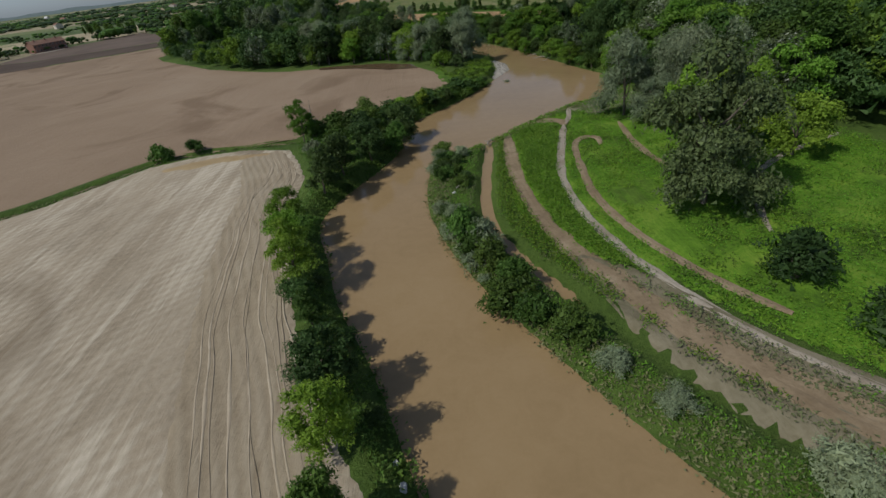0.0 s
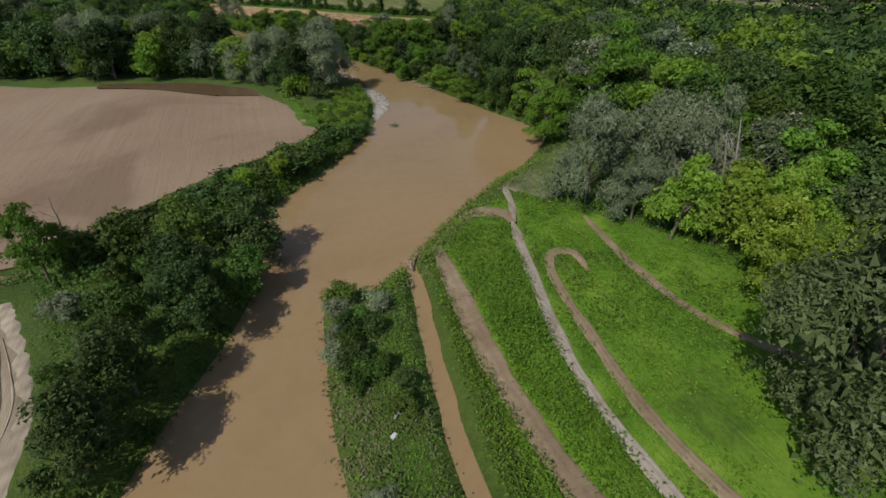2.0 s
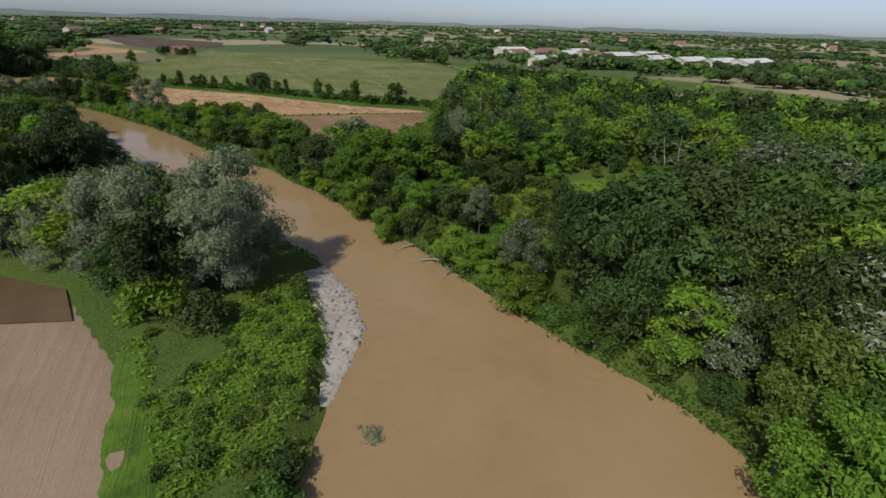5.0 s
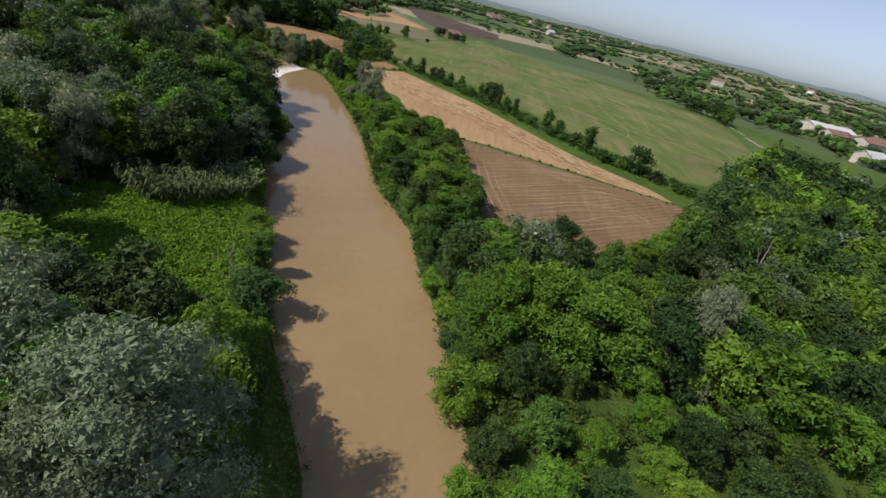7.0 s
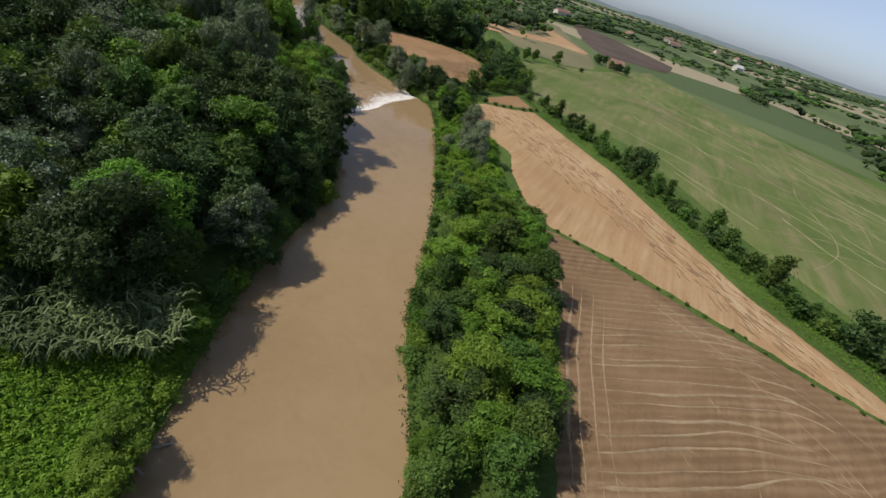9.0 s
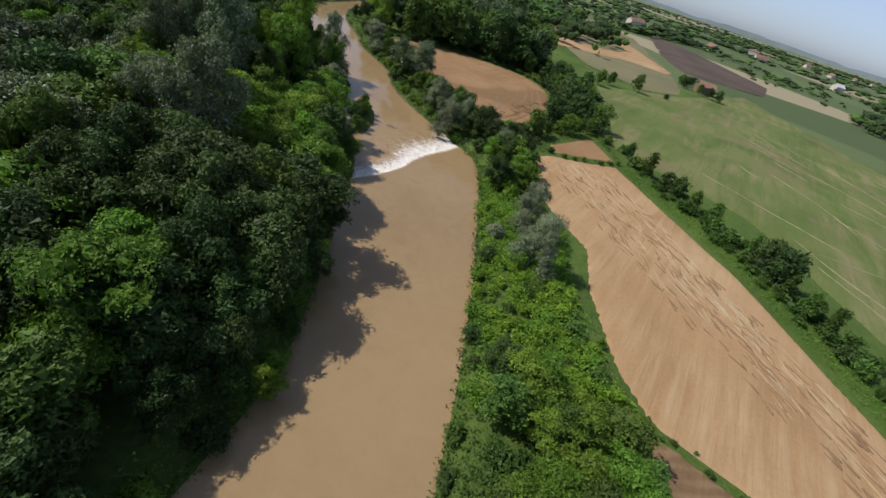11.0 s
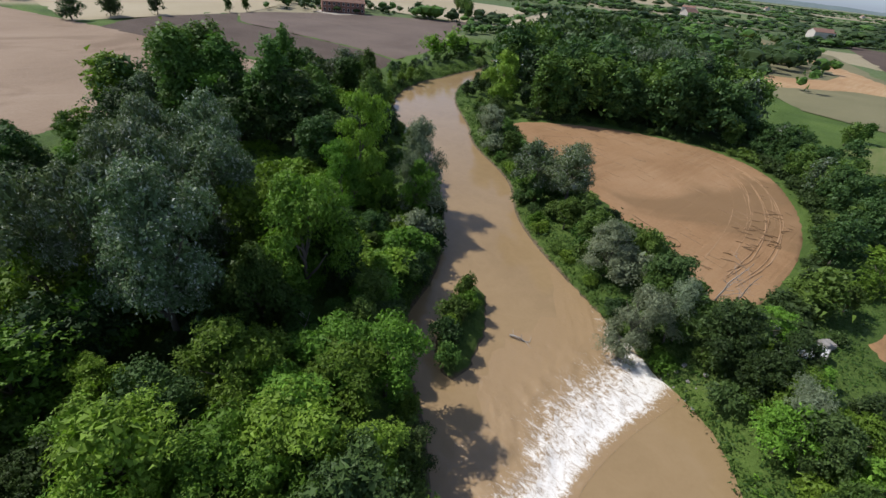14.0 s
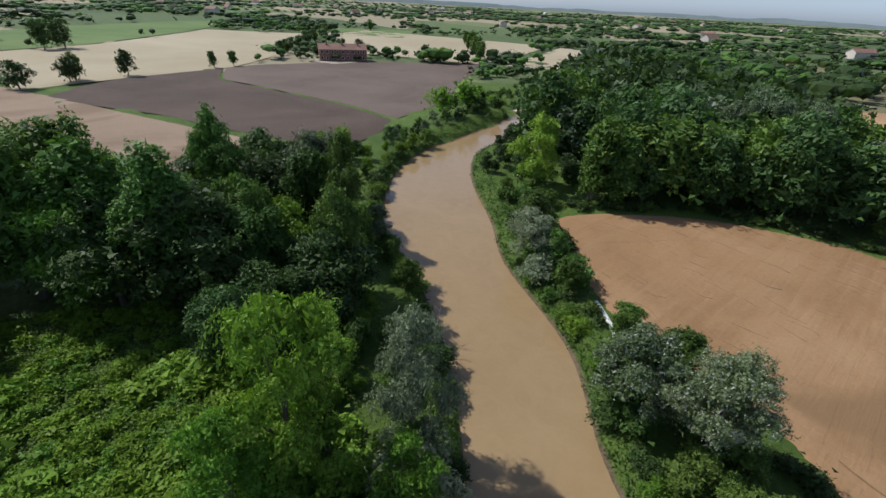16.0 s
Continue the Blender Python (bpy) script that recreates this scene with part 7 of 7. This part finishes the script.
def cane_clump(x, y, radius, count):
    """Giant reed: arching canes, each with drooping ribbon leaves."""
    root = new("cane_clump")
    root.matrix_basis = pose(x, y, ground_at(x, y) - 0.05)
    tagged(root, "clump of tall pale green arching canes", "reeds")
    stems, leaves = [], []
    for i in range(count):
        a, q = r8.uniform(0, 6.28), radius * math.sqrt(r8.random())
        b = np.array([q * math.cos(a) * 1.35, q * math.sin(a), 0])
        h = r8.uniform(3.2, 5.6)
        out = np.array([math.cos(a), math.sin(a), 0]) * (0.35 + q / radius) + np.array([0.55, 0.2, 0])
        pts = [b + out * h * 0.30 * t ** 2.2 + np.array([0, 0, h * (t - 0.16 * t ** 3)]) for t in np.linspace(0, 1, 6)]
        stems.append(tube(pts, [0.03, 0.028, 0.025, 0.02, 0.014, 0.006], 4))
        for k in range(9):
            t = r8.uniform(0.3, 1.0)
            j = min(4, int(t * 5))
            p = pts[j] + (pts[j + 1] - pts[j]) * (t * 5 - j)
            d = r8.normal(size=3) * (1, 1, 0.3)
            d /= np.linalg.norm(d)
            ln = r8.uniform(0.8, 1.5)
            w = np.cross(d, (0, 0, 1)) * 0.075
            m = p + d * ln * 0.5 + (0, 0, 0.14 * ln)
            e = p + d * ln - (0, 0, 0.28 * ln)
            leaves.append((np.array([p - w * 0.6, p + w * 0.6, m + w, m - w, e + w * 0.1, e - w * 0.1]), np.array([[0, 1, 2, 3], [3, 2, 4, 5]])))
    tagged(part("foliage", mesh_of("foliage", *join(stems), L_REED, True), L_REED, root), "pale green arching canes", kind="stuff")
    tagged(part("leaves", mesh_of("leaves", *join(leaves), L_REED), L_REED, root), "drooping ribbon leaves", kind="stuff")


cane_clump(-10.5, 188.8, 4.4, 230)
cane_clump(-5.0, 191.2, 2.6, 110)


def stone_mesh(seed):
    r = np.random.default_rng(seed)
    bm = bmesh.new()
    bmesh.ops.create_icosphere(bm, subdivisions=1, radius=0.5)
    for v in bm.verts:
        v.co = Vector(v.co) * float(r.uniform(0.75, 1.15))
        v.co.z *= 0.6
    me = bpy.data.meshes.new("stone")
    bm.to_mesh(me)
    bm.free()
    me.materials.append(STONE)
    return me


STONES = [stone_mesh(i) for i in range(5)]


def stones(parent, poly, count, lo, hi):
    """Loose stones lying on a bank."""
    poly = np.array(poly, float)
    done = 0
    while done < count:
        x, y = r8.uniform(poly[:, 0].min(), poly[:, 0].max()), r8.uniform(poly[:, 1].min(), poly[:, 1].max())
        if not inside(poly, np.array([x]), np.array([y]))[0]:
            continue
        s = lo + (hi - lo) * r8.random() ** 2.5
        ob = new("stone", STONES[done % 5])
        ob.parent = parent
        ob.matrix_basis = pose(x, y, ground_at(x, y) + 0.12 * s, r8.uniform(-15, 15), r8.uniform(-15, 15), r8.uniform(0, 360)) @ Matrix.Diagonal((s, s * r8.uniform(0.7, 1.2), s, 1))
        done += 1


stones(bpy.data.objects["stone_bank"], [(19, 128), (21, 129.5), (24.6, 137), (25.3, 145), (22.6, 151.5), (21, 149), (21.8, 142), (21, 136.5)], 260, 0.12, 0.75)
stones(bpy.data.objects["gravel_bar"], [(29, 91), (36, 97.8), (43.5, 104), (47, 100), (44, 92), (36, 88)], 70, 0.12, 0.5)
rocks = tagged(new("weir_rocks"), "tumbled pale rocks at the weir's end", "rocks")
stones(rocks, [(-36.5, 291.5), (-33, 290), (-31, 290.5), (-31, 292.5), (-33, 294), (-37, 294.5)], 16, 0.3, 0.9)


def log(x, y, z, turn, length, label, twigs=6):
    """Driftwood: a crooked stem with broken twigs."""
    root = new("driftwood")
    root.matrix_basis = pose(x, y, z, 0, 0, turn)
    tagged(root, label, "driftwood", "driftwood")
    p = [(t * length, 0.12 * length * math.sin(t * 3 + turn), 0.10 + 0.16 * math.sin(t * 5)) for t in np.linspace(0, 1, 6)]
    v, f = tube(p, np.linspace(0.13, 0.05, 6), 6)
    part("stem", mesh_of("stem", v, f, DEADWOOD, True), DEADWOOD, root)
    for i in range(twigs):
        q = np.array(p[1 + i % 5])
        d = np.array([r8.uniform(-0.3, 0.8), r8.normal(), r8.uniform(0.1, 0.7)])
        d /= np.linalg.norm(d)
        ln = length * r8.uniform(0.2, 0.45)
        v, f = tube([q, q + d * ln * 0.5, q + d * ln + r8.normal(size=3) * 0.1], [0.045, 0.03, 0.01], 4)
        part("twig", mesh_of("twig", v, f, DEADWOOD, True), DEADWOOD, root)


for x, y, z, turn, length in ((37.8, 147.6, 0.1, 172, 3.6), (38.4, 144.4, 0.1, 200, 2.6), (8.0, 175.6, 0.3, 120, 3.0), (4.2, 186.6, -0.02, 60, 1.6), (4.6, 184.6, -0.02, 20, 1.1), (36.4, 152.5, 0.1, 168, 3.2), (9.2, 77.6, 0.4, 70, 3.0), (1.6, 60.5, 1.0, 30, 2.0), (0.4, 66.5, 1.0, 100, 1.8), (-49.5, 284.0, -0.2, 40, 2.2)):
    log(x, y, z, turn, length, "bleached driftwood lying at the water's edge")


def slab(name, label, x, y, turn, size, material, tilt=0.0):
    """A weathered block with worn edges."""
    bm = bmesh.new()
    bmesh.ops.create_cube(bm, size=1)
    for v in bm.verts:
        v.co = Vector((v.co.x * size[0], v.co.y * size[1], (v.co.z + 0.5) * size[2]))
    bmesh.ops.bevel(bm, geom=bm.edges[:], offset=min(size) * 0.12, segments=2, affect="EDGES")
    ob = part(name, bm, material)
    ob.matrix_basis = pose(x, y, ground_at(x, y) - 0.08, tilt, 0, turn)
    return tagged(ob, label, "rubble", name + " pieces")




def arched_cover(x, y, turn, length, width, height):
    """A low vaulted cover of pale sheets on hoops, closed at its ends."""
    root = new("arched_cover")
    root.matrix_basis = pose(x, y, ground_at(x, y) - 0.05, 0, 0, turn)
    tagged(root, "low pale arched sheet cover beside a field track", "cover")
    n = 12
    arc = [(math.cos(math.pi * k / n) * width / 2, math.sin(math.pi * k / n) ** 0.7 * height) for k in range(n + 1)]
    vs = [(s * length / 2 + 0.03 * math.sin(k * 2.1), a * g, b * g) for s in (-1, -0.33, 0.33, 1) for g in (1.0, 0.95) for k, (a, b) in enumerate(arc)]
    w = n + 1
    fs = []
    for i in range(3):
        for k in range(n):
            o, p = i * 2 * w + k, (i + 1) * 2 * w + k
            fs.append([o, o + 1, p + 1, p])
            fs.append([o + w, p + w, p + w + 1, o + w + 1])
    part("sheet", mesh_of("sheet", vs, fs, ROOF_PALE, True), ROOF_PALE, root)
    for s in (-1, -0.33, 0.33, 1):
        v, f = tube([(s * length / 2, a * 1.03, b * 1.03) for a, b in arc], [0.05] * (n + 1), 5)
        part("hoop", mesh_of("hoop", v, f, STONE, True), STONE, root)
    for s in (-1, 1):
        bm = bmesh.new()
        bm.faces.new([bm.verts.new((s * (length / 2 - 0.12), a * 0.95, b * 0.95)) for a, b in arc])
        bmesh.ops.solidify(bm, geom=bm.faces[:], thickness=0.05)
        part("end_panel", bm, STONE, root)


arched_cover(-28.4, 306.8, 4, 5.2, 2.2, 1.5)
slab("concrete_block", "pale concrete culvert head beside a field track", -26.2, 310.0, 60, (1.6, 1.2, 0.8), STONE)
slab("concrete_block", "pale slab half hidden in bank weeds", -22.5, 297.0, 10, (1.8, 1.2, 0.4), STONE, 12)
slab("concrete_block", "pale slab half hidden in bank weeds", -21.0, 293.0, 50, (1.4, 1.0, 0.4), STONE, -10)
v, f = tube([(-80.0, 323.6, 1.75), (-78.3, 322.4, 1.8), (-76.4, 321.0, 1.8), (-75.0, 319.6, 1.75)], [0.32] * 4, 10)
tagged(new("drain_pipe", mesh_of("drain_pipe", v, f, ROOF_PALE, True)), "pale concrete pipe at a field's edge", "pipe")
for x, y, s in ((1.3, 59.0, 0.5), (2.4, 50.4, 0.4), (0.0, 70.6, 0.45), (3.0, 66.2, 0.35), (-5.8, 17.5, 0.7), (-6.4, 19.2, 0.6)):
    slab("plastic_debris", "white flood debris caught in bank bushes", x, y, r8.uniform(0, 180), (s, s * 0.7, s * 0.5), ROOF_PALE, r8.uniform(-20, 20))
